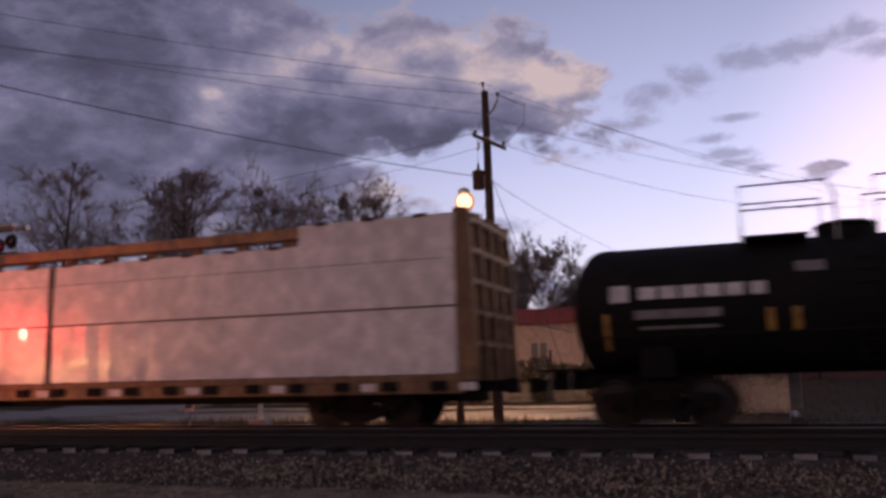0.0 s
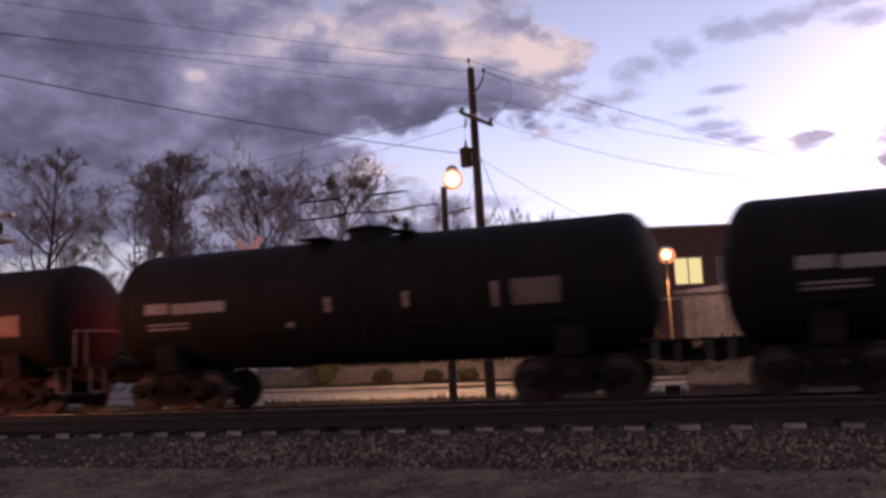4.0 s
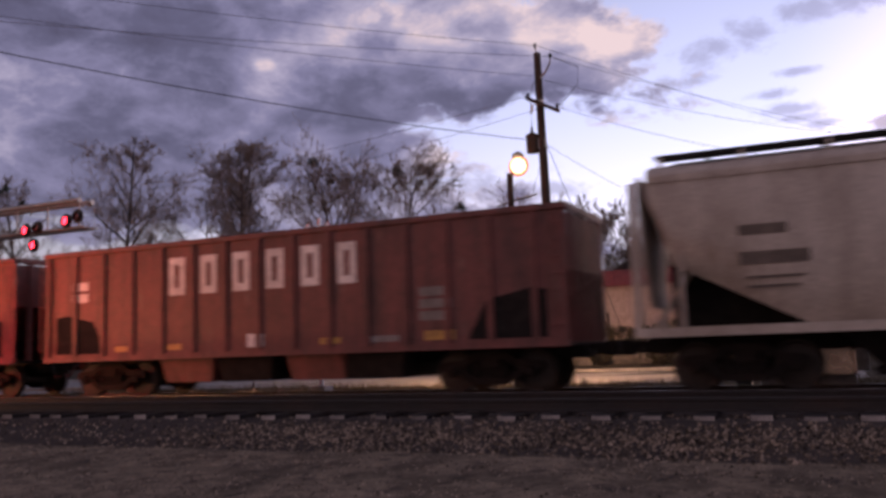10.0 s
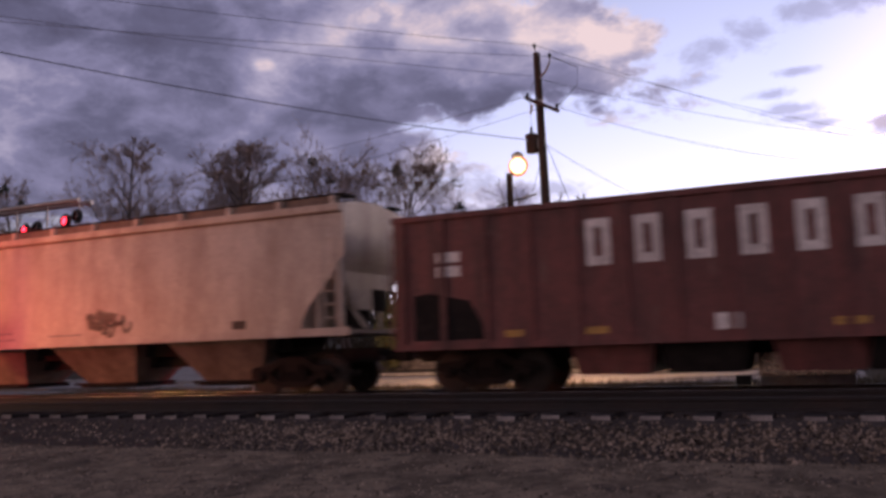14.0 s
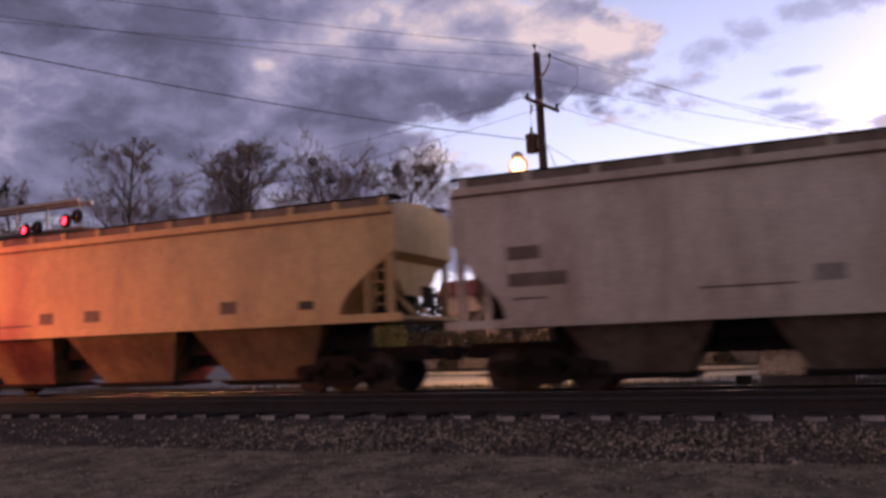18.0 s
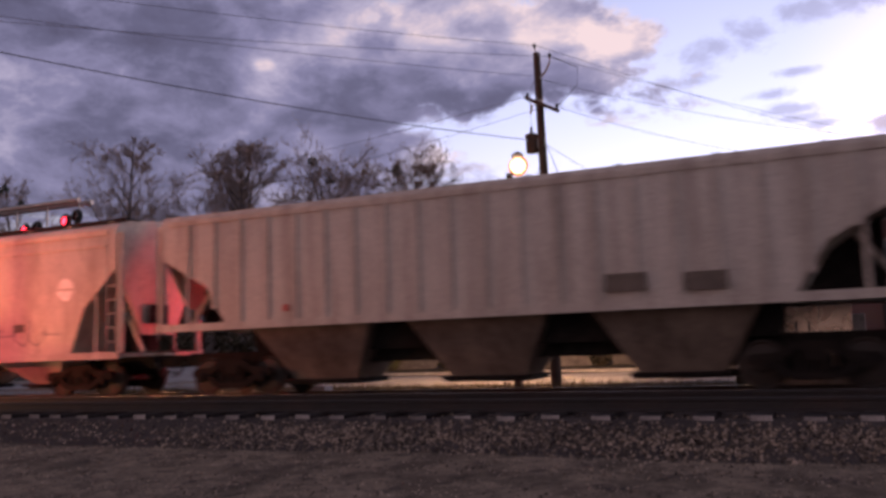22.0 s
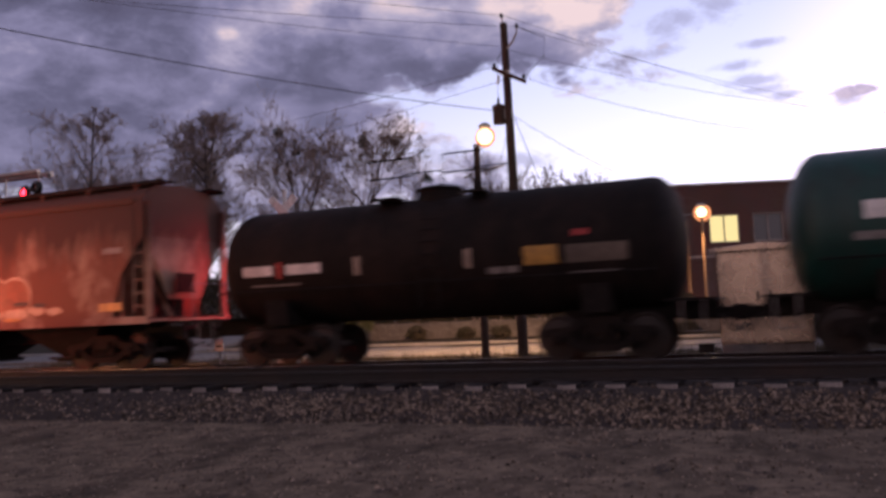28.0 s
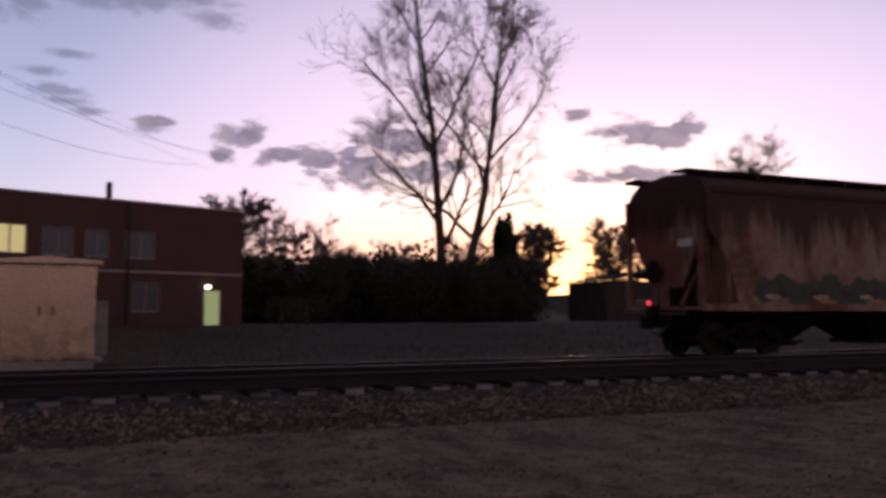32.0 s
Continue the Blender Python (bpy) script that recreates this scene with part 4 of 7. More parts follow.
def brick_building():
    """Front along local x, 17.4 m; depth 44 m; two storeys with a flat roof."""
    t = thing("brick_building", "two-storey dark red brick building with one lit window", "building",
              (-6.1, 50.0, 0.75), math.degrees(math.atan2(6.2, 16.3)))
    W, H, D = 17.4, 7.45, 44.0
    wins = [(3.2, 4.1, 5.75, 1.75), (5.7, 4.1, 5.75, 1.75), (7.9, 4.1, 5.75, 1.45), (10.5, 4.1, 5.75, 1.9), (10.9, 0.95, 2.75, 1.75)]
    doors = [(15.3, 0.05, 2.35, 1.25)]
    # front wall in courses of blocks round the openings
    holes = [(x - w / 2, x + w / 2, a, b) for x, a, b, w in wins + doors]
    xs = sorted({0.0, W, *(q for h in holes for q in h[:2])})
    zs = sorted({0.0, H, *(q for h in holes for q in h[2:])})
    wall_panels(t, xs, zs, holes, 0.3, M["brick"])
    part("side_wall", Geo().box(0, 0.3, 0, 0.3, D, H), M["brick"], t)
    part("side_wall", Geo().box(W - 0.3, 0.3, 0, W, D, H), M["brick"], t)
    part("back_wall", Geo().box(0.3, D - 0.3, 0, W - 0.3, D, H), M["brick"], t)
    part("roof", Geo().box(-0.08, -0.08, H, W + 0.08, D + 0.08, H + 0.12), M["trim"], t, "flat roof with a pale metal edge")
    part("string_course", Geo().box(0.0, -0.05, 3.28, W, -0.003, 3.42), M["trim"], t, "pale stone string course")
    for k, (x, a, b, w) in enumerate(wins):
        window(t, x, 0.12, a, b, w, M["litwindow"] if k == 0 else None)
    part("floor_slab", Geo().box(0.3, 0.3, 3.2, W - 0.3, D - 0.3, 3.3), M["kerb"], t)
    # the door leaf itself glows, standing in for light from the lamp above
    d = part("door", Geo().box(14.75, 0.16, 0.05, 15.85, 0.2, 2.3), M["doorglow"], t, "door glowing yellow-green in place of lamp light on it")
    part("door_frame", Geo().box(14.67, 0.05, 0.0, 14.75, 0.25, 2.35).box(15.85, 0.05, 0.0, 15.93, 0.25, 2.35).box(14.75, 0.05, 2.3, 15.85, 0.25, 2.35), M["trim"], d)
    part("door_lamp", Geo().lathe([(2.42, 0.03), (2.46, 0.16), (2.58, 0.16), (2.64, 0.05)], 10, "z", (14.9, -0.12, 0)), M["whiteglow"], t, "bright white lamp over the door", True)
    part("flue", Geo().tube([(9.0, 1.2, H), (9.0, 1.2, H + 1.25)], 0.17, 10), M["roofdark"], t, "short metal flue pipe", True)
    part("downpipe", Geo().tube([(9.7, -0.1, 0), (9.7, -0.1, H)], 0.07, 8), M["roofdark"], t)


def stucco_building():
    t = thing("low_building", "low pale pink stucco building with a red metal roof", "building", (-18.6, 42.0, 1.05))
    W, D = 12.0, 9.0
    part("plinth", Geo().box(-0.02, -0.02, -0.8, W + 0.02, D, 0.0), M["kerb"], t)
    holes = [(1.2, 2.2, 0, 2.1), (4.2, 5.6, 0.9, 2.1), (7.6, 8.6, 0.9, 2.1)]
    xs = sorted({0.0, W, *(q for h in holes for q in h[:2])})
    zs = sorted({0.0, 3.0, *(q for h in holes for q in h[2:])})
    wall_panels(t, xs, zs, holes, 0.25, M["stucco"])
    part("side_wall", Geo().box(0, 0.25, 0, 0.25, D, 3.0), M["stucco"], t)
    part("side_wall", Geo().box(W - 0.25, 0.25, 0, W, D, 3.0), M["stucco"], t)
    part("back_wall", Geo().box(0.25, D - 0.25, 0, W - 0.25, D, 3.0), M["stucco"], t)
    part("roof", Geo().loft([[(-0.35, -0.35, 2.95), (W + 0.35, -0.35, 2.95), (W + 0.35, D + 0.35, 2.95), (-0.35, D + 0.35, 2.95)],
                             [(-0.25, 0.1, 3.75), (W + 0.25, 0.1, 3.75), (W + 0.25, D - 0.1, 3.75), (-0.25, D - 0.1, 3.75)]]), M["redroof"], t, "red mansard roof")
    for i in range(25):
        x = -0.2 + i * (W + 0.4) / 24
        part("roof_seam", Geo().tube([(x, -0.37, 2.95), (x, 0.08, 3.76)], 0.018, 4), M["redroof"], t)
    for h in holes[1:]:
        window(t, (h[0] + h[1]) / 2, 0.1, h[2], h[3], h[1] - h[0])
    part("door", Geo().box(1.2, 0.1, 0, 2.2, 0.15, 2.1), M["dimwall"], t)
    part("wall_lamp", Geo().lathe([(2.0, 0.02), (2.04, 0.09), (2.14, 0.09), (2.18, 0.03)], 8, "z", (6.5, -0.12, 0)), M["hot"], t, "small glowing wall lamp")
    part("awning", Geo().prism([(-1.0, 2.0), (-0.003, 2.35), (-0.003, 2.42), (-1.0, 2.08)], "x", 3.9, 5.9), M["redroof"], t, "small dark red awning")
    for x in (8.9, 10.6):
        part("post", Geo().box(x, -1.2, 0, x + 0.12, -1.08, 1.6), M["dimwall"], t)


def shed(at, turn, w, d, h, rise, label):
    t = thing("house", label, "house", at, turn)
    part("wall", Geo().box(0, 0, 0, w, d, h), M["dimwall"], t)
    part("roof", Geo().prism([(-0.3, h), (w / 2, h + rise), (w + 0.3, h), (w + 0.3, h + 0.12), (w / 2, h + rise + 0.14), (-0.3, h + 0.12)], "y", -0.3, d + 0.3), M["roofdark"], t)
    window(t, w * 0.3, -0.07, 1.0, 2.2, 1.0)
    window(t, w * 0.7, -0.07, 1.0, 2.2, 1.0)
    part("door", Geo().box(w * 0.48, -0.05, 0, w * 0.48 + 0.9, -0.003, 2.05), M["roofdark"], t)


brick_building()
stucco_building()
shed((50.6, 74, 0.85), -6, 13, 9, 4.2, 1.2, "dark low house behind the tracks")
shed((-62, 60, 0.85), 8, 11, 8, 3.2, 2.0, "dark gabled house among bare trees")


# ---- trees and plants ----
def bare_tree(seed, height, at, label, width, stems=((0.0, 0.0),), first=0.25, limbs=15, mistletoe=0, thick=1.0, fine=0.022, crown=0.62, lift=0.75, deep=3, twigs=6):
    """A leafless tree: stems with limbs along them, boughs on the limbs, twigs on the boughs.
    crown: where along the height the crown is widest; lift: how steeply the limbs rise."""
    rnd = random.Random(seed)
    t = thing("tree", label, "tree", at)
    big, small = Geo(), Geo()
    tips = []

    def path(p, d, length, n, wild, rise):
        pts = [p]
        for i in range(n):
            d = (d + Vector((rnd.gauss(0, wild), rnd.gauss(0, wild), rnd.gauss(rise, wild * 0.6)))).normalized()
            p = p + d * length / n
            pts.append(p)
        return pts

    def bough(p, d, r, length, level):
        n = 5 if level < 2 else 3
        pts = path(p, d, length, n, 0.14 if level < 2 else 0.2, 0.05 if level < 2 else 0.02)
        (big if level == 0 else small).tube(pts, [max(r * (1 - 0.75 * i / n), fine * 0.7) for i in range(n + 1)], 6 if level == 0 else 4 if level == 1 else 3, False)
        if level >= deep:
            tips.append(pts[-1])
            return
        count = (7, 6, twigs)[min(level, 2)]
        for k in range(count):
            u = rnd.uniform(0.25, 1.0)
            i = min(int(u * n), n - 1)
            q = pts[i].lerp(pts[i + 1], u * n - i)
            axis = (pts[i + 1] - pts[i]).normalized()
            side = axis.orthogonal().normalized()
            side.rotate(Matrix.Rotation(rnd.uniform(0, 6.28), 3, axis))
            a = rnd.uniform(0.45, 1.0)
            bough(q, (axis * math.cos(a) + side * math.sin(a) + Vector((0, 0, 0.15))).normalized(), max(r * (1 - 0.6 * u) * 0.5, fine), length * rnd.uniform(0.35, 0.6), level + 1)

    for x0, lean in stems:
        top = height * (1.0 if lean == 0 else 0.93)
        n = 9
        pts = path(Vector((x0, 0, -0.2)), Vector((lean, 0, 1)).normalized(), top * 0.9, n, 0.035, 0.01)
        rad = [0.016 * height * thick * (1 - 0.88 * (i / n) ** 0.8) for i in range(n + 1)]
        big.tube(pts, rad, 10, False)
        for k in range(limbs):
            u = first + (1 - first) * (k + rnd.random()) / limbs
            i = min(int(u * n), n - 1)
            q = pts[i].lerp(pts[i + 1], u * n - i)
            a = k * 2.4 + rnd.uniform(-0.4, 0.4)
            shape = max(0.18, 1 - ((u - crown) / (1.0 - crown if u > crown else crown * 1.25)) ** 2)
            d = Vector((math.cos(a), math.sin(a), lift + 0.5 * u)).normalized()
            bough(q, d, max(rad[i] * 0.55, fine), width * shape * rnd.uniform(0.75, 1.1), 0)
    part("trunk", big, M["bark"], t, "dark furrowed trunk and limbs", True)
    part("crown", small, M["twig"], t, "open crown of bare twigs")
    for k in range(mistletoe):
        c = rnd.choice(tips)
        g = Geo()
        for i in range(160):
            w = Vector((rnd.gauss(0, 1), rnd.gauss(0, 1), rnd.gauss(0, 1))).normalized() * rnd.uniform(0.1, 0.6)
            a = Vector((rnd.gauss(0, 1), rnd.gauss(0, 1), rnd.gauss(0, 1))).normalized() * 0.14
            b = Vector((rnd.gauss(0, 1), rnd.gauss(0, 1), rnd.gauss(0, 1))).normalized() * 0.14
            p = c + w
            g.add([tuple(p), tuple(p + a), tuple(p + a + b), tuple(p + b)], [(0, 1, 2, 3)])
        part("mistletoe", g, M["leaf"], t, "dark ball of mistletoe")
    return t


def leafy(name, at, size, count, seed, mat, label, category, blade=0.22, group=""):
    """A bush, hedge or evergreen: a stem and many small leaves in an uneven mass."""
    rnd = random.Random(seed)
    t = thing(name, label, category, at, group=group)
    part("stem", Geo().tube([(0, 0, -0.1), (0, 0, size[2] * 0.7)], [0.12, 0.04], 6), M["bark"], t)
    g = Geo()
    for i in range(count):
        w = Vector((rnd.gauss(0, 1), rnd.gauss(0, 1), rnd.gauss(0, 1))).normalized() * rnd.uniform(0.45, 1.0) ** 0.5
        k = 1 + 0.35 * noise.noise(w * 2.2 + Vector((seed, 0, 0)))
        p = Vector((w.x * size[0] * k, w.y * size[1] * k, size[2] * (0.5 + 0.5 * w.z * k)))
        taper = 1
        if category == "evergreen tree":
            u = min(max(p.z / size[2], 0), 1)
            taper = (1 - 0.55 * u ** 3) / max(math.sqrt(max(1 - w.z * w.z, 0.04)), 0.3) * 0.8
        p.x, p.y = p.x * taper, p.y * taper
        a = Vector((rnd.gauss(0, 1), rnd.gauss(0, 1), rnd.gauss(0, 1))).normalized() * blade * rnd.uniform(0.5, 1.2)
        b = a.orthogonal().normalized() * blade * rnd.uniform(0.3, 0.7)
        g.add([tuple(p - a), tuple(p + b), tuple(p + a), tuple(p - b)], [(0, 1, 2, 3)])
    part("foliage", g, mat, t)
    return t


bare_tree(3, 26.6, (-70.5, 70, 0.85), "tall bare winter tree against the clouds", 6.8, limbs=19, crown=0.55, twigs=8, fine=0.02)
bare_tree(8, 24.8, (-54.5, 69, 0.85), "dense bare winter tree with fine twigs", 5.6, stems=((0, 0), (1.0, 0.12)), limbs=18, crown=0.6, twigs=9, fine=0.02)
bare_tree(15, 20.6, (-38.5, 68, 0.85), "spreading bare tree with mistletoe clumps", 7.4, stems=((-1.5, -0.12), (0.8, 0.3)), limbs=15, mistletoe=4, crown=0.55, twigs=8, fine=0.02, lift=0.6)
bare_tree(22, 24.0, (-86.0, 70, 0.85), "slim bare tree holding mistletoe balls", 4.0, limbs=14, mistletoe=6, crown=0.7)
bare_tree(31, 10.2, (-15.6, 62, 0.85), "small bare tree behind the low building", 4.5, limbs=16, twigs=8)
bare_tree(32, 9.0, (-19.5, 64, 0.85), "small bare tree behind the low building", 4.0, limbs=15, first=0.15, twigs=8)
bare_tree(33, 7.8, (-12.3, 66, 0.85), "low bare tree behind the low building", 3.6, limbs=15, first=0.12, twigs=8)
bare_tree(37, 37.0, (31.3, 72, 0.85), "great bare tree with upswept limbs before the sunset", 12.5, stems=((0, 0), (1.2, 0.34)), first=0.2, limbs=14, thick=0.98, fine=0.021, crown=0.5, lift=1.1)
bare_tree(41, 11.0, (14.2, 78, 0.85), "bare tree beside the brick building", 4.6, limbs=20, first=0.12, twigs=9, fine=0.034)
bare_tree(43, 11.0, (45.4, 80, 0.85), "bare tree by the sunset gap", 3.2, limbs=32, first=0.08, twigs=9, fine=0.05)
bare_tree(44, 10.5, (58.5, 83, 0.85), "bare tree behind the dark low house", 4.0, limbs=22, twigs=9, fine=0.04)
bare_tree(47, 19.0, (72.5, 76, 0.85), "bare tree far down the line", 6.2, limbs=17, crown=0.75, twigs=8)
bare_tree(49, 18.0, (91, 78, 0.85), "bare tree far down the line", 4.0, limbs=12)
for i, (x, hgt) in enumerate(((-62, 18.5), (-46, 17.5), (-78, 20), (-95, 18), (-25.5, 13.5), (-22, 11), (-104, 16), (19, 8.6), (23, 8.2), (27, 7.6), (35.5, 8.4), (57, 9), (64, 11))):
    bare_tree(60 + i, hgt, (x, 74 + 3 * (i % 3), 0.85), "low bare tree in the tree line", hgt * 0.4, first=0.12, limbs=12, lift=0.5)
leafy("evergreen", (39.9, 76, 0.85), (2.0, 1.9, 10.3), 7500, 5, M["leaf"], "dark columnar evergreen before the sunset", "evergreen tree", 0.3)
rnd = random.Random(77)
for i in range(20):
    x = 10 + i * 1.6
    leafy("shrub", (x + rnd.uniform(-0.5, 0.5), 72 + rnd.uniform(-3, 8), 0.8), (rnd.uniform(2.0, 3.0), 1.8, rnd.uniform(4.2, 6.6)), 3000, 100 + i, M["hedge"],
          "tangled dark shrub in the tree line", "shrub", 0.17, "shrubs of the tree line")
for i in range(26):
    x = -100 + i * 3.6
    if -40.5 < x < -25.5:
        continue
    leafy("shrub", (x, 58 + rnd.uniform(-4, 8), 0.8), (rnd.uniform(1.8, 3.2), 1.8, rnd.uniform(2.5, 6.0)), 700, 200 + i, M["hedge"],
          "tangled dark shrub in the tree line", "shrub", 0.32, "shrubs of the tree line")
for i in range(17):
    leafy("hedge_bush", (-22.4 + i * 1.12, 40.5 + rnd.uniform(-0.12, 0.12), 0.55), (0.85, 0.6, 1.65 + rnd.uniform(-0.2, 0.2)), 700, 300 + i, M["hedge"],
          "clipped dark winter hedge bush by the wall", "hedge", 0.1, "hedge along the wall")
for i, (x, y, s) in enumerate(((-12.8, 38.9, 0.45), (-17.2, 38.85, 0.5), (-14.6, 38.95, 0.42), (-9.6, 38.9, 0.5), (-6.9, 38.9, 0.55), (-4.2, 38.8, 0.4), (11.5, 50.5, 1.3), (13.5, 52.5, 1.5), (-0.5, 48.5, 0.8))):
    leafy("bush", (x, y, ground_z(x, y)), (s * 1.1, s * 0.7, s * 1.3), 420, 400 + i, M["hedge"], "small ragged winter bush by the street", "bush", 0.09)
leafy("bush", (-20.3, 38.7, 0.1), (0.8, 0.7, 3.9), 1500, 421, M["lamplit"], "tall bush with yellow lamp light in its leaf colour", "bush", 0.12)


def distant_woods():
    """Closed low woods along the skyline, with a ragged top."""
    rnd = random.Random(21)
    g = Geo()
    for i in range(32000):
        x = rnd.uniform(-230, 200)
        y = 88 + 26 * rnd.random() + 0.06 * abs(x)
        if 0.590 < x / y < 0.652:
            continue
        top = 5.0 + 2.2 * noise.noise((x * 0.09, 0, 0)) + 1.4 * noise.noise((x * 0.4, 5, 0)) + (2.0 if x < -20 else 3.4 if 0.1 < x / y < 0.59 else 0.0)
        p = Vector((x, y, 0.8 + top * rnd.random() ** 0.6))
        a = Vector((rnd.gauss(0, 1), rnd.gauss(0, 0.4), rnd.gauss(0, 1))).normalized() * rnd.uniform(0.2, 0.55)
        b = Vector((-a.z, rnd.gauss(0, 0.2), a.x)) * rnd.uniform(0.3, 0.8)
        g.add([tuple(p - a), tuple(p + b), tuple(p + a), tuple(p - b)], [(0, 1, 2, 3)])
    # a thicket of brush behind the shrubs, thinning out upwards
    for i in range(17000):
        x, y = rnd.uniform(9.5, 47), rnd.uniform(79, 87)
        if x / y > 0.575:
            continue
        top = 6.3 + 1.3 * noise.noise((x * 0.22, 9, 0)) + 1.3 * noise.noise((x * 0.9, 3, 0))
        u = rnd.random() ** 0.75
        p = Vector((x, y, 0.8 + top * u))
        a = Vector((rnd.gauss(0, 0.6), rnd.gauss(0, 0.4), rnd.gauss(0, 1))).normalized() * rnd.uniform(0.25, 0.7)
        b = Vector((-a.z, rnd.gauss(0, 0.2), a.x)) * (0.55 - 0.47 * u)
        g.add([tuple(p - a), tuple(p + b), tuple(p + a), tuple(p - b)], [(0, 1, 2, 3)])
    tagged(part("distant_woods", g, M["hedge"]), "dark distant winter woods along the skyline", "woods", kind="stuff")


distant_woods()


def dry_grass():
    rnd = random.Random(9)
    g = Geo()
    for i in range(24000):
        x, y = rnd.uniform(-30, 45), rnd.uniform(20.4, 27.0)
        if x > 1.2:
            y = rnd.uniform(20.4, 46)
        if -37.5 < x < -27.5 or (-1.6 < x < 0.6 and 20.6 < y < 22.4):
            continue
        z = ground_z(x, y)
        h = rnd.uniform(0.06, 0.34)
        a, w = rnd.uniform(0, 6.28), rnd.uniform(0.006, 0.016)
        dx, dy = math.cos(a) * w, math.sin(a) * w
        lx, ly = rnd.gauss(0, 0.09), rnd.gauss(0, 0.09)
        g.add([(x - dx, y - dy, z - 0.03), (x + dx, y + dy, z - 0.03), (x + lx, y + ly, z + h)], [(0, 1, 2)])
    tagged(part("dry_grass", g, M["blade"]), "sparse dry winter grass beside the far track", "grass", kind="stuff")


dry_grass()


def lot_pebbles():
    rnd = random.Random(33)
    g = Geo()
    for i in range(20000):
        y = rnd.uniform(4.2, 9.4)
        x = rnd.uniform(-1.35 * y - 3, 1.35 * y + 3)
        s = rnd.uniform(0.006, 0.02) * (1.7 if rnd.random() < 0.04 else 1)
        a = rnd.uniform(0, 6.28)
        z = 0.015 + 0.025 * noise.noise((x * 0.35, y * 0.5, 0)) + (0.05 if y > 8 else 0)
        pts = [(x + s * math.cos(a + k * 2.09) * rnd.uniform(0.7, 1.3), y + s * math.sin(a + k * 2.09) * rnd.uniform(0.7, 1.3), z - 0.004) for k in range(3)]
        g.add(pts + [(x, y, z + s * rnd.uniform(0.5, 1.0))], [(0, 1, 3), (1, 2, 3), (2, 0, 3)])
    tagged(part("pebbles", g, M["stone"]), "scattered pebbles and clods on the dirt lot", "gravel", kind="stuff")


lot_pebbles()


# ---- rolling stock ----
SIDE = -1.55
ROLLING = []          # wheelsets with the car they belong to


def wheel_meshes():
    g = Geo()
    for s in (-1, 1):
        prof = [(0.0, 0.06), (0.01, 0.36), (0.03, 0.40), (0.0, 0.445), (0.02, 0.457), (0.11, 0.452), (0.115, 0.482), (0.14, 0.482), (0.142, 0.36), (0.10, 0.30), (0.09, 0.06)]
        g.lathe([(s * (0.82 - a), r) for a, r in prof], 26, "y")
    g.tube([(0, -0.95, 0), (0, 0.95, 0)], 0.075, 8)
    g.box(-0.05, -0.815, 0.12, 0.05, -0.80, 0.30).box(-0.05, -0.815, -0.30, 0.05, -0.80, -0.12)
    return mesh_of("wheelset", g, M["wheel"], True)


def frame_mesh(s):
    """Cast side frame with two windows and pedestal jaws, s = side."""
    g = Geo()
    y0, y1 = s * 0.93, s * 1.08
    top = [(-1.18, 0.56), (-1.10, 0.66), (-0.62, 0.70), (-0.35, 0.88), (0.35, 0.88), (0.62, 0.70), (1.10, 0.66), (1.18, 0.56),
           (1.14, 0.45), (0.98, 0.52), (0.80, 0.50), (0.55, 0.55), (0.33, 0.72), (-0.33, 0.72), (-0.55, 0.55), (-0.80, 0.50), (-0.98, 0.52), (-1.14, 0.45)]
    g.prism(top, "y", y0, y1)
    low = [(-0.80, 0.50), (-0.62, 0.30), (-0.36, 0.18), (0.36, 0.18), (0.62, 0.30), (0.80, 0.50), (0.60, 0.50), (0.36, 0.32), (-0.36, 0.32), (-0.60, 0.50)]
    g.prism(low, "y", y0, y1)
    for x in (-0.36, 0.29):
        g.box(x, min(y0, y1), 0.30, x + 0.07, max(y0, y1), 0.74)
    for x in (-0.89, 0.89):
        g.lathe([(s * 1.0, 0.13), (s * 1.12, 0.13), (s * 1.13, 0.10), (s * 1.16, 0.09)], 14, "y", (x, 0, 0.457))
    return mesh_of("side_frame", g, M["truck"])


WHEEL, FRAMES = wheel_meshes(), {s: frame_mesh(s) for s in (-1, 1)}
SPRINGS = []
for sy in (-1.0, 1.0):
    coil = Geo()
    for sx in (-0.2, -0.07, 0.07, 0.2):
        coil.tube([(sx, sy, 0.30), (sx, sy, 0.56)], 0.066, 8)
    SPRINGS.append(mesh_of("spring_nest", coil, M["truck"]))
BOLSTER = mesh_of("bolster", Geo().box(-0.22, -1.12, 0.54, 0.22, 1.12, 0.72).box(-0.30, -0.4, 0.72, 0.30, 0.4, 0.84), M["truck"])


def trucks(car, at):
    """Two four-wheel trucks under a car."""
    for x in at:
        tr = part("truck", BOLSTER, None, car, "greasy cast steel four-wheel truck")
        tr.location.x = x
        for s in (-1, 1):
            part("side_frame", FRAMES[s], None, tr)
        for q in SPRINGS:
            part("spring_nest", q, None, tr)
        for dx in (-0.89, 0.89):
            w = part("wheelset", WHEEL, None, tr, "steel wheels on an axle")
            w.location = (dx, 0, 0.457)
            ROLLING.append((w, car))


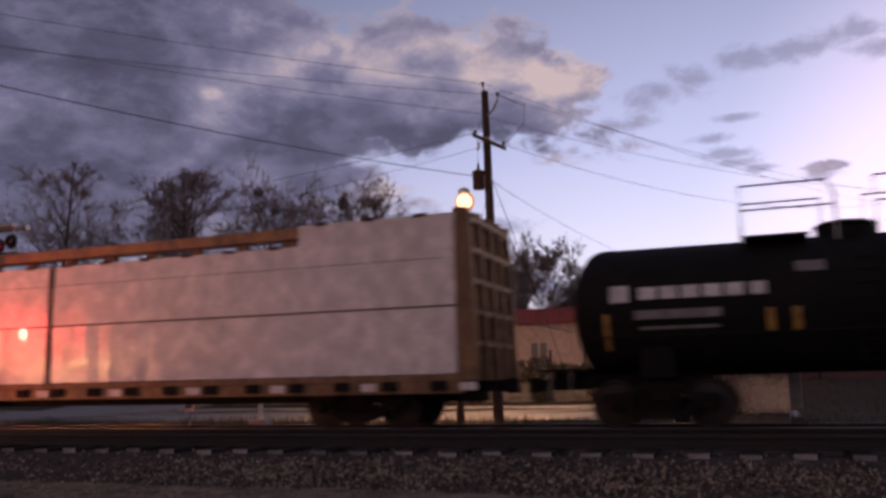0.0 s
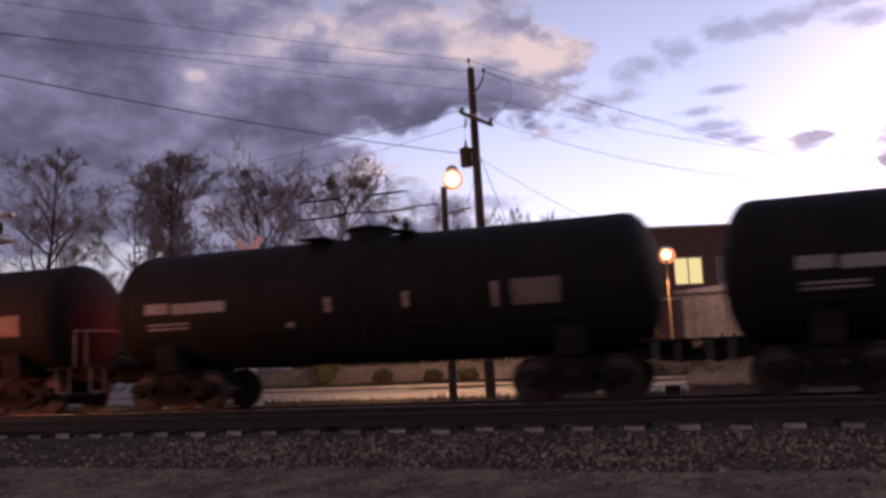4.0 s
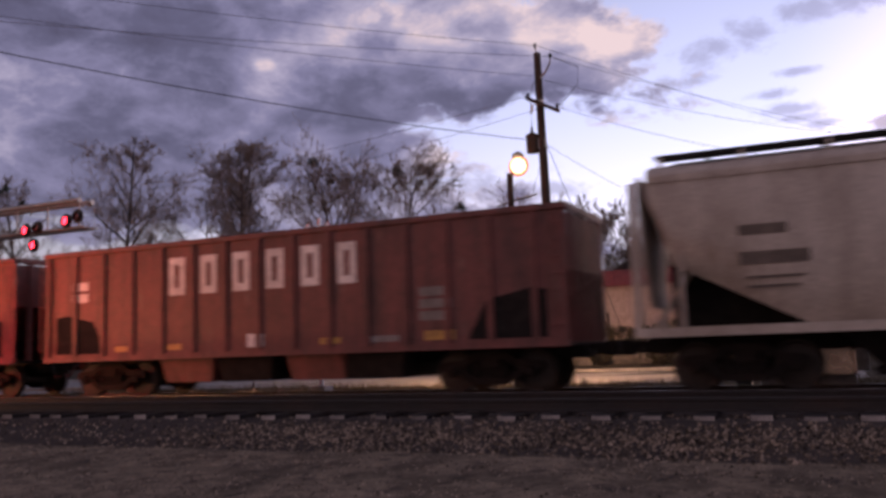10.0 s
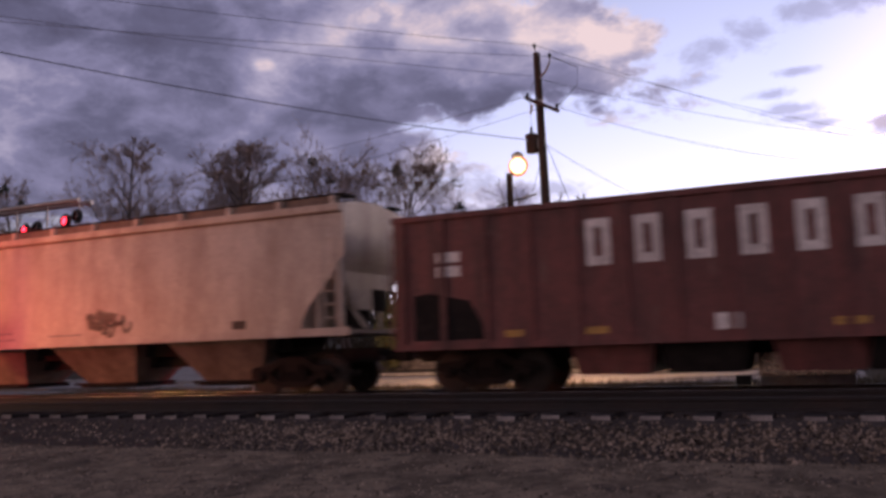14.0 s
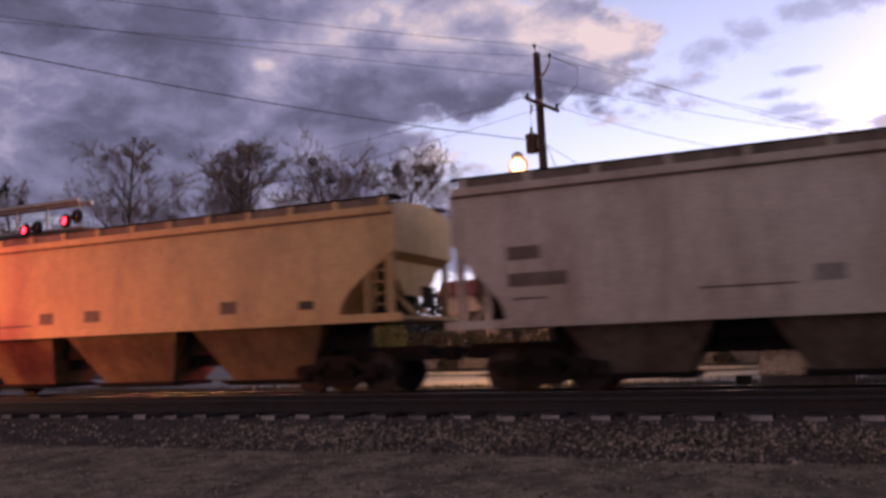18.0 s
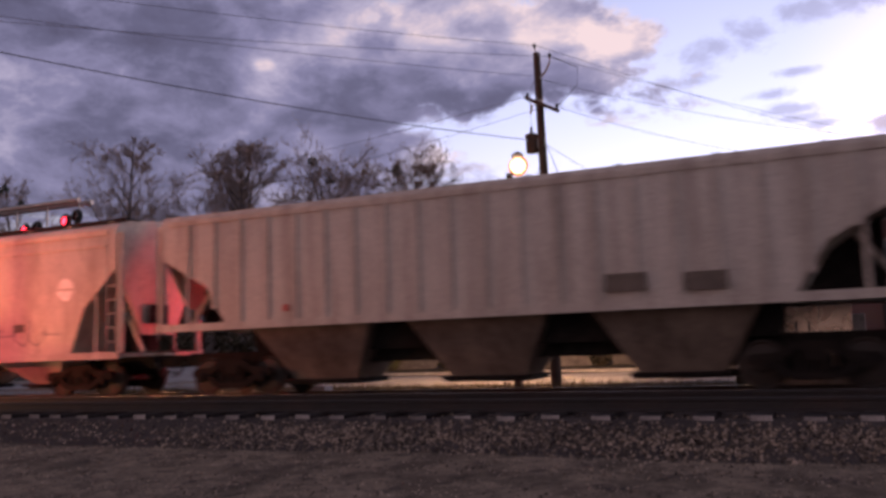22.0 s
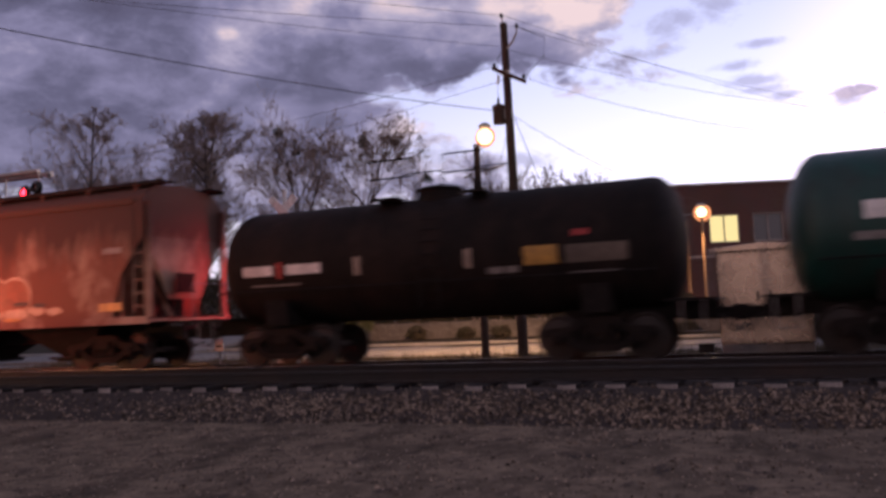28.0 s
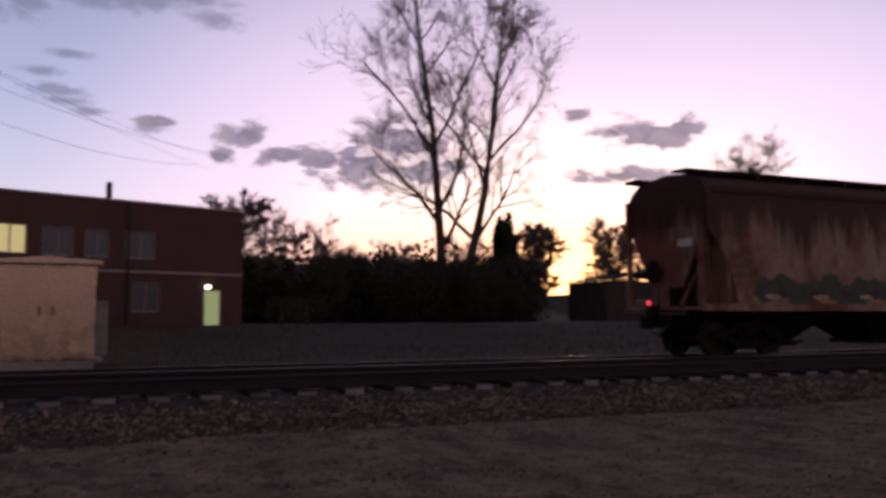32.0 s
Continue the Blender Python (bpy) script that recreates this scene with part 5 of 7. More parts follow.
def couplers(car, L, inset=0.0):
    for s in (-1, 1):
        part("coupler", Geo().box(min(s * (L / 2 - 0.7), s * (L / 2 + 0.42)), -0.11, 0.74, max(s * (L / 2 - 0.7), s * (L / 2 + 0.42)), 0.11, 0.98)
             .box(min(s * (L / 2 + 0.38), s * (L / 2 + 0.62)), -0.19, 0.70, max(s * (L / 2 + 0.38), s * (L / 2 + 0.62)), 0.15, 1.02), M["truck"], car, "knuckle coupler", bevel=0.03)
        part("air_hose", Geo().tube([(s * (L / 2 + 0.1), -0.35, 0.85), (s * (L / 2 + 0.35), -0.37, 0.5), (s * (L / 2 + 0.58), -0.3, 0.62)], 0.028, 6), M["signblack"], car)


def ladder(car, x0, x1, z0, z1, y=SIDE - 0.06, rungs=7, mat="truck"):
    g = Geo()
    for x in (x0, x1):
        g.tube([(x, y, z0), (x, y, z1)], 0.02, 5)
    for i in range(rungs):
        z = z0 + (z1 - z0) * (i + 0.5) / rungs
        g.tube([(x0, y, z), (x1, y, z)], 0.014, 5)
    part("ladder", g, M[mat], car)


def decal(car, x0, x1, z0, z1, mat, label="", y=SIDE, name="marking", lift=0.004):
    g = Geo().box(x0, y - lift - 0.003, z0, x1, y - lift, z1)
    return part(name, g, M[mat], car, label)


def rows_of_text(car, x, z, widths, h, gap, mat, y=SIDE):
    """Writing too small to read: plain bars."""
    for i, w in enumerate(widths):
        decal(car, x, x + w, z - i * (h + gap) - h, z - i * (h + gap), mat, y=y, name="stencil_bar")


def ellipse(car, cx, cz, rx, rz, mat, lift, y=SIDE, name="graffiti", n=20, wob=0.0, seed=0):
    rnd = random.Random(seed)
    pts = []
    for k in range(n):
        a = 2 * math.pi * k / n
        q = 1 + wob * rnd.uniform(-1, 1)
        pts.append((cx + rx * q * math.cos(a), cz + rz * q * math.sin(a)))
    return part(name, Geo().prism(pts, "y", y - lift - 0.003, y - lift), M[mat], car, "spray-painted shape")


def scrawl(car, x0, z0, w, h, mat, seed, y=SIDE, n=7, r=0.022):
    """A looping spray-paint line."""
    rnd = random.Random(seed)
    pts = []
    for i in range(n * 12):
        u = i / (n * 12 - 1)
        a = u * n * 2 * math.pi
        pts.append((x0 + w * u + 0.35 * w / n * math.cos(a), y - 0.006, z0 + h * (0.5 + (0.42 + 0.1 * rnd.random()) * math.sin(a) * (0.5 + 0.5 * math.sin(u * 9 + seed)))))
    g = Geo()
    g.tube(pts, r, 4)
    g.v = [(a, y - 0.006 + (b - y + 0.006) * 0.15, c) for a, b, c in g.v]
    part("graffiti", g, M[mat], car, "looping spray-painted scrawl")


def car_thing(k, label, category, x_left, x_right):
    car = thing("freight_car" if category == "freight car" else category.replace(" ", "_"), label, category, (0, FAR_Y, RAIL_TOP), group="cars of the train")
    CARS.append((car, (x_left + x_right) / 2))
    return car, x_right - x_left


CARS = []


def tank_car(xl, xr, mat, label, top=4.0, dia=3.05, tall_rail=False, marks=()):
    car, L = car_thing(0, label, "tank car", xl, xr)
    r, zc = dia / 2, top - dia / 2
    h = L / 2
    prof = [(-h + 0.62 * (1 - math.sin(k / 7 * math.pi / 2)), max(r * math.cos(k / 7 * math.pi / 2), 0.02)) for k in range(7, -1, -1)]
    full = prof + [(-a, q) for a, q in reversed(prof)]
    part("tank", Geo().lathe(full, 40, "x", (0, 0, zc)), M[mat], car, "cylindrical tank with domed ends", True)
    for x in (-h + 0.75, -h * 0.34, h * 0.34, h - 0.75):
        part("weld_band", Geo().lathe([(x - 0.03, r + 0.004), (x - 0.02, r + 0.014), (x + 0.02, r + 0.014), (x + 0.03, r + 0.004)], 40, "x", (0, 0, zc)), M[mat], car)
    for s in (-1, 1):
        part("saddle", Geo().prism([(-1.2, 0.95), (1.2, 0.95), (1.3, 1.55), (0.9, zc - r * 0.72), (-0.9, zc - r * 0.72), (-1.3, 1.55)], "x", s * (h - 1.75) - 0.3, s * (h - 1.75) + 0.3), M["under"], car, bevel=0.02)
        part("stub_sill", Geo().box(min(s * (h + 0.5), s * (h - 2.6)), -0.35, 0.78, max(s * (h + 0.5), s * (h - 2.6)), 0.35, 1.12), M["under"], car, bevel=0.02)
        part("end_platform", Geo().box(min(s * (h + 0.52), s * (h - 0.4)), -1.45, 1.12, max(s * (h + 0.52), s * (h - 0.4)), 1.45, 1.17), M["under"], car)
        part("handrail", Geo().tube([(s * (h + 0.45), -1.42, 1.15), (s * (h + 0.45), -1.42, 2.05), (s * (h + 0.45), 1.42, 2.05), (s * (h + 0.45), 1.42, 1.15)], 0.016, 5), M["greymark"], car, "worn end handrail")
        part("sill_step", Geo().tube([(s * (h + 0.3), -1.43, 1.12), (s * (h + 0.3), -1.43, 0.55), (s * (h - 0.1), -1.43, 0.55), (s * (h - 0.1), -1.43, 1.12)], 0.018, 5), M["greymark"], car)
    part("side_rail", Geo().tube([(-h + 0.5, -1.5, 1.75), (h - 0.5, -1.5, 1.75)], 0.018, 5), M["under"], car)
    # top fittings
    dome = part("manway", Geo().lathe([(top - 0.12, 0.55), (top + 0.12, 0.55), (top + 0.18, 0.6), (top + 0.24, 0.5), (top + 0.3, 0.15)], 18, "z"), M[mat], car, "manway housing on the tank", True)
    part("valve", Geo().lathe([(top - 0.05, 0.12), (top + 0.28, 0.12), (top + 0.30, 0.07), (top + 0.40, 0.05)], 10, "z", (0.9, 0, 0)), M["under"], dome)
    ph = top + (0.95 if tall_rail else 0.82)
    px = 1.9 if tall_rail else 1.35
    for a, b in ((-px, -0.7), (0.9, px)):
        part("platform", Geo().box(a, -0.95, top - 0.06, b, 0.95, top - 0.01), M["under"], car, "grated top platform")
    for s in (-1, 1):
        a, b = (-px, -0.35) if s < 0 else (0.45, px)
        part("safety_rail", Geo().tube([(a, -0.95, top - 0.1), (a, -0.95, ph), (b, -0.95, ph), (b + 0.12, -0.95, ph - 0.25), (b + 0.12, -0.95, top - 0.2)], 0.024, 6)
             .tube([(a, -0.95, (top + ph) / 2), (b + 0.1, -0.95, (top + ph) / 2)], 0.02, 6), M["galv"] if tall_rail else M["under"], car, "tubular safety rail")
        part("safety_rail", Geo().tube([(a, 0.95, top - 0.1), (a, 0.95, ph), (b, 0.95, ph), (b, 0.95, top - 0.2)], 0.024, 6), M["under"], car)
    g = Geo()
    for x in (-0.22, 0.22):
        g.tube([(x + 0.2, -r - 0.02, 1.2), (x + 0.2, -r - 0.06, zc), (x + 0.2, -r * 0.72, zc + r * 0.72), (x + 0.2, -0.95, top - 0.02)], 0.022, 5)
    for i in range(9):
        a = -1.1 + i * 0.22
        y, z = -(r + 0.05) * math.cos(a * 0.9), zc + (r + 0.02) * math.sin(a * 0.9)
        g.tube([(-0.02, y, z), (0.42, y, z)], 0.014, 4)
    part("ladder", g, M["under"], car)
    trucks(car, (-(h - 1.75), h - 1.75))
    couplers(car, L + 0.9)

    def curved(x0, x1, z0, z1, m, name="marking"):
        """A marking bent to the shell."""
        rings, n = [], 5
        for k in range(n + 1):
            z = z0 + (z1 - z0) * k / n
            y = -math.sqrt(max((r + 0.006) ** 2 - (z - zc) ** 2, 0.01))
            y2 = -math.sqrt(max((r + 0.002) ** 2 - (z - zc) ** 2, 0.01))
            rings.append([(x0, y, z), (x1, y, z), (x1, y2, z), (x0, y2, z)])
        part(name, Geo().loft(rings), M[m], car)

    for x0, x1, z0, z1, m in marks:
        curved(x0, x1, z0, z1, m)
    return car


def lumber_car(xl, xr):
    car, L = car_thing(0, "yellow centre-beam flat car loaded with white-wrapped lumber", "flat car", xl, xr)
    h = L / 2
    part("deck", Geo().box(-h, -1.5, 0.98, h, 1.5, 1.12), M["deckyellow"], car, "yellow steel deck", bevel=0.02)
    part("side_sill", Geo().box(-h, -1.53, 0.74, h, -1.46, 0.98), M["deckyellow"], car)
    part("side_sill", Geo().box(-h, 1.46, 0.74, h, 1.53, 0.98), M["deckyellow"], car)
    part("center_sill", Geo().box(-h, -0.35, 0.55, h, 0.35, 0.98), M["under"], car)
    for i in range(20):
        x = -h + 0.5 + i * (L - 1.0) / 19
        part("winch", Geo().box(x - 0.16, -1.62, 0.80, x + 0.16, -1.532, 1.0), M["under"], car, "dark strap winch")
        if i % 2:
            part("stake_pocket", Geo().box(x + 0.45, -1.56, 0.80, x + 0.8, -1.532, 0.96), M["marks"], car, "pale stencilled plate")
    part("beam_top", Geo().box(-h + 0.3, -0.24, 4.45, h - 0.3, 0.24, 4.72), M["deckyellow"], car, "yellow top chord of the centre beam", bevel=0.02)
    for i in range(16):
        x = -h + 0.8 + i * (L - 1.6) / 15
        part("beam_post", Geo().box(x - 0.12, -0.10, 1.12, x + 0.12, 0.10, 4.45), M["deckyellow"], car)
    for s in (-1, 1):
        x0, x1 = sorted((s * h, s * (h - 0.10)))
        b = part("bulkhead", Geo().box(x0, -1.5, 1.12, x1, 1.5, 4.6), M["deckyellow"], car, "tall yellow end bulkhead", bevel=0.015)
        a0, a1 = sorted((s * h, s * (h + 0.32)))
        for y in (-1.5, -0.75, 0.0, 0.68, 1.4):
            part("bulkhead_post", Geo().prism([(s * h, 1.0), (s * (h + 0.34), 1.0), (s * (h + 0.22), 4.55), (s * h, 4.6)], "y", y, y + 0.11), M["deckyellow"], b)
        for z in (1.7, 2.35, 3.0, 3.65, 4.3):
            part("bulkhead_rib", Geo().box(a0, -1.38, z, a1 - 0.08 if s > 0 else a1, 1.38, z + 0.1), M["deckyellow"], b)
    # wrapped bundles: three tiers, one tier short of full along part of the length
    rnd = random.Random(2)
    for side in (-1, 1):
        for x0, x1 in ((-h + 0.14, -3.584), (-3.58, 0.03), (0.19, 7.165), (7.17, h - 0.14)):
            for tier, (z0, z1) in enumerate(((1.14, 2.52), (2.55, 3.54), (3.553, 4.50))):
                full = tier < 2 or x1 > h - 1 or x0 < -h + 1
                if not full:
                    z1 = z0 + 0.48
                n, rings = int((x1 - x0) / 0.35), []
                for i in range(n + 1):
                    x = x0 + (x1 - x0) * i / n
                    q = 0.014 * noise.noise((x * 2.1, tier * 3.0, side)) + rnd.uniform(-0.004, 0.004)
                    ya, yb = sorted((side * 0.26, side * (1.46 + q)))
                    rings.append([(x, ya, z0), (x, yb, z0 + 0.02), (x, yb, z1 - 0.03 + q), (x, ya, z1)])
                part("wrapped_pack", Geo().loft(rings), M["wrap"], car, "pack of lumber in white plastic wrap")
                if side < 0 and tier < 1:
                    part("dunnage_line", Geo().box(x0, -1.47, z1 - 0.005, x1, -1.40, z1 + 0.035), M["strap"], car)
    for x in (0.11,):
        part("band", Geo().box(x - 0.06, -1.5, 1.12, x + 0.06, -1.30, 4.05), M["strap"], car, "dark vertical gap strap")
    for i in range(18):
        x = -h + 0.9 + i * (L - 1.8) / 17
        part("corner_guard", Geo().box(x - 0.14, -1.50, (4.46 if abs(x) > 7.2 else 4.0), x + 0.14, -1.30, (4.53 if abs(x) > 7.2 else 4.07)), M["strap"], car)
    trucks(car, (-(h - 2.6), h - 2.6))
    couplers(car, L + 0.3)
    return car


def hopper_car(xl, xr, mat, label, sill=1.1, eave=4.15, ribs=0, bays=3, cut=2.9, cut_top=3.0, bay_mat=None, roof=4.55, board=True, round_end=False, deep=False, band=False, gap=0.0, inset=0.05, over=-0.1, web=False, bell=False, wide=1.0):
    car, L = car_thing(0, label, "hopper car", xl, xr)
    h, w = L / 2, 1.55
    bay_mat = bay_mat or mat
    q = inset + 0.1
    mid = (cut * 0.72, sill + 0.55 * (cut_top - sill))
    stations = [(-h + q, cut_top), (-h + mid[0], mid[1]), (-h + cut, sill), (h - cut, sill), (h - mid[0], mid[1]), (h - q, cut_top)]
    if bell:
        # the side sheet curves over a bell-shaped opening
        end = [(inset - 0.15, cut_top), (0.71 * wide, sill + 0.93), (1.08 * wide, sill + 0.55), (1.27 * wide, sill + 0.25), (1.32 * wide, sill)]
        stations = [(-h + a, z) for a, z in end] + [(h - a, z) for a, z in reversed(end)]
    if round_end:
        stations = [(-h + 0.35, eave - 0.5), (-h + 0.75, cut_top - 0.6), (-h + cut, sill), (h - cut, sill), (h - 0.75, cut_top - 0.6), (h - 0.35, eave - 0.5)]
    rings = []
    for x, zb in stations:
        if round_end:
            # belly drawn in towards the sill
            k = min(1.0, (eave - zb) / 2.9)
            side = [(0.86, 0.0), (0.94, 0.28 * k), (0.985, 0.65 * k), (1.0, 1.15 * k)]
            rings.append([(x, -w * p, zb + q) for p, q in side] + [(x, -w, eave), (x, -w * 0.93, eave + 0.16), (x, -w * 0.66, roof - 0.09), (x, 0, roof),
                         (x, w * 0.66, roof - 0.09), (x, w * 0.93, eave + 0.16), (x, w, eave)] + [(x, w * p, zb + q) for p, q in reversed(side)])
            continue
        rings.append([(x, -w, zb), (x, -w, eave), (x, -w * 0.93, eave + 0.16), (x, -w * 0.66, roof - 0.09), (x, 0, roof), (x, w * 0.66, roof - 0.09), (x, w * 0.93, eave + 0.16),
                      (x, w, eave), (x, w, zb)])
    part("body", Geo().loft(rings), M[mat], car, "closed hopper body", True)
    for s in (-1, 1):
        if bell:
            a, b = sorted((s * (w + 0.07), s * (w - 0.02)))
            part("top_chord", Geo().box(-h + 0.2, a, eave - 0.04, h - 0.2, b, eave + 0.13), M[mat], car, "pale chord along the eave", bevel=0.015)
            a, b = sorted((s * (w + 0.012), s * (w - 0.02)))
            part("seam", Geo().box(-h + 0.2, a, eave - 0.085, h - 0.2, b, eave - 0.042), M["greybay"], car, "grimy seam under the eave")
        else:
            a, b = sorted((s * (w + 0.03), s * (w - 0.02)))
            part("top_chord", Geo().box(-h + 0.4, a, eave - 0.10, h - 0.4, b, eave + 0.02), M[mat], car)
    for s in (-1, 1):
        part("side_sill", Geo().box(-h, s * w - 0.07 if s < 0 else w - 0.01, sill - 0.16, h, -w + 0.01 if s < 0 else w + 0.07, sill + 0.02), M[mat], car)
    part("center_sill", Geo().box(-h, -0.3, 0.72, h, 0.3, 1.05), M["under"], car)
    if band:
        part("belt_rail", Geo().box(-h + 0.5, -w - 0.018, eave - 0.42, h - 0.5, -w - 0.002, eave - 0.36), M[mat], car)
    # bays
    span = (L - 2 * cut - 0.3) / bays
    for i in range(bays):
        c = -h + cut + 0.15 + span * (i + 0.5)
        a, b = span * (0.5 if deep else 0.44) - (0.38 if deep else 0.0), 0.85 if deep else 0.42
        if wide > 1:
            a, b = span * 0.5 - 0.16, 1.15
        zt = sill + 0.02
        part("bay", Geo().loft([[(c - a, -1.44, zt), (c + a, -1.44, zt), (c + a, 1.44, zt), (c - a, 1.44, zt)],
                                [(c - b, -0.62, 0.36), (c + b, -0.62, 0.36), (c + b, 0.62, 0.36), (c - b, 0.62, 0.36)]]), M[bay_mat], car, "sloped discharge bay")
        part("gate", Geo().box(c - b - 0.12, -0.75, 0.24, c + b + 0.12, 0.75, 0.36), M["under"], car)
        part("gate_shaft", Geo().tube([(c - b - 0.1, -0.95, 0.34), (c + b + 0.1, -0.95, 0.34)], 0.04, 6), M["under"], car)
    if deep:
        # dark block added so that the gaps between the bays look dark
        part("bottom_sheet", Geo().prism([(-0.95, sill - 0.02), (0.95, sill - 0.02), (0.7, 1.0), (-0.7, 1.0)], "x", -h + cut + 0.3, h - cut - 0.3), M["under"], car, "dark block added to fill the gaps between the bays")
    # end frames
    e = h - inset
    for s in (-1, 1):
        x0, x1 = sorted((s * h, s * (h - cut)))
        part("end_deck", Geo().box(x0, -1.5, sill - 0.12, x1, 1.5, sill - 0.04), M[mat], car)
        for y in (-1.50, 1.42):
            part("corner_post", Geo().box(s * e - 0.07, y, sill, s * e + 0.07, y + 0.09, eave - 0.05), M[mat], car)
            part("end_brace", Geo().tube([(s * (h - 0.9), y + 0.04, sill), (s * (h - 0.9), y + 0.04, min(cut_top, sill + 1.5))], 0.05, 5), M[mat], car)
        part("end_sheet", Geo().prism([(-1.5, eave + 0.05), (1.5, eave + 0.05), (1.5, cut_top + 0.05), (0.62, sill + 0.45), (-0.62, sill + 0.45), (-1.5, cut_top + 0.05)], "x", min(s * (e - 0.1), s * (e - 0.16)), max(s * (e - 0.1), s * (e - 0.16))), M[mat], car, "end sheet narrowing to the coupler")
        part("slope_brace", Geo().tube([(s * (h - 0.2), -0.5, sill), (s * (h - 1.2), -0.5, cut_top - 0.3)], 0.06, 5), M[mat], car)
        part("brake_wheel" if s < 0 else "end_plate", Geo().lathe([(0.0, 0.28), (0.03, 0.30), (0.05, 0.28), (0.03, 0.24)], 16, "x", (s * h, 0.4, 2.2)) if s < 0
             else Geo().box(s * h - 0.03, -0.5, 1.9, s * h, 0.2, 2.4), M["truck"], car)
        ladder(car, s * e - 0.28 - (0.1 if s > 0 else -0.42), s * e + (0.02 if s < 0 else -0.06), sill + 0.1, eave - 0.2, -w + 0.0, 8, mat)
        part("sill_step", Geo().tube([(s * (h - 0.1), -1.5, sill - 0.1), (s * (h - 0.1), -1.5, 0.5), (s * (h - 0.5), -1.5, 0.5), (s * (h - 0.5), -1.5, sill - 0.1)], 0.02, 5), M["truck"], car)
    if ribs:
        for i in range(ribs):
            x = -h + 1.0 + i * (L - 2.0) / (ribs - 1)
            zb = sill if abs(x) < h - cut else sill + (cut_top - sill) * (abs(x) - (h - cut)) / (cut - 0.45)
            part("rib", Geo().prism([(x - 0.055, zb + 0.03), (x + 0.055, zb + 0.03), (x + 0.055, eave - 0.11), (x - 0.055, eave - 0.11)], "y", -w - 0.05, -w - 0.001), M[mat], car)
    # roof gear
    hat = part("hatch_coaming", Geo().box(-h + 0.7, -0.36, roof - 0.02, h - 0.7, 0.36, roof + 0.08), M["under"], car, "long dark loading hatch", bevel=0.03)
    for i in range(8):
        x = -h + 1.4 + i * (L - 2.8) / 7
        part("hatch_strap", Geo().box(x - 0.05, -0.40, roof + 0.081, x + 0.05, 0.40, roof + 0.11), M["under"], hat)
    if bell:
        for s in (-1, 1):
            a, b = sorted((s * (w - 0.10), s * (w - 0.13)))
            rb = part("running_board", Geo().box(-h + 0.15, s * 1.2 - 0.26, eave + 0.34, h - 0.15, s * 1.2 + 0.26, eave + 0.38), M["under"], car, "grated roof walkway along the edge")
            # dark plate added where shade lies below the walkway
            part("toe_plate", Geo().box(-h + 0.3, a, eave + 0.06, h - 0.3, b, eave + 0.335), M["greybay"], rb, "dark plate put for the shade under the walkway")
            for i in range(14):
                x = -h + 0.45 + i * (L - 0.9) / 13
                a, b = sorted((s * (w - 0.02), s * (w - 0.095)))
                part("board_post", Geo().box(x - 0.06, a, eave + 0.131, x + 0.06, b, eave + 0.33), M[mat], rb)
    elif board:
        z = roof - 0.12 + gap
        for s in (-1, 1):
            rb = part("running_board", Geo().box(-h - over, s * 0.98 - 0.25, z + 0.03, h + over, s * 0.98 + 0.25, z + 0.07), M["under"], car, "grated roof walkway")
            for i in range(12):
                x = -h + 0.6 + i * (L - 1.2) / 11
                part("board_bracket", Geo().box(x - 0.04, s * 1.24 - 0.02, eave + 0.06, x + 0.04, s * 1.24 + 0.02, z + 0.03), M[mat], rb)
            part("board_edge", Geo().box(-h - over, s * 1.235 - 0.01, z - 0.02, h + over, s * 1.235 + 0.01, z + 0.08), M["under"], rb)
    for s in (-1, 1):
        # what fills the open end under the slope sheet; dark plates stand for its shade
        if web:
            part("end_web", Geo().prism([(s * (h - 0.3), sill), (s * (h - cut + 0.05), sill), (s * (h - cut * 0.72), sill + 0.5 * (cut_top - sill)), (s * (h - 0.4), cut_top - 0.15), (s * (h - 0.3), cut_top - 0.15)], "y", -1.40, -1.36), M["greybay"], car, "grey-brown web plate in the open end")
        part("end_web", Geo().prism([(s * (h - 0.5), sill), (s * (h - cut + 0.05), sill), (s * (h - cut * 0.72), sill + 0.5 * (cut_top - sill)), (s * (h - 0.5), cut_top - 0.15)], "y", -0.04, 0.04), M["under"], car, "dark centre web added for the shade under the slope sheet")
        part("end_shield", Geo().box(min(s * (h - 0.62), s * (h - 0.66)), -0.5, sill, max(s * (h - 0.62), s * (h - 0.66)), 0.5, eave - 0.9), M["under"], car, "dark sheet added for the shade in the open end")
    trucks(car, (-(h - 1.9), h - 1.9))
    couplers(car, L)
    return car


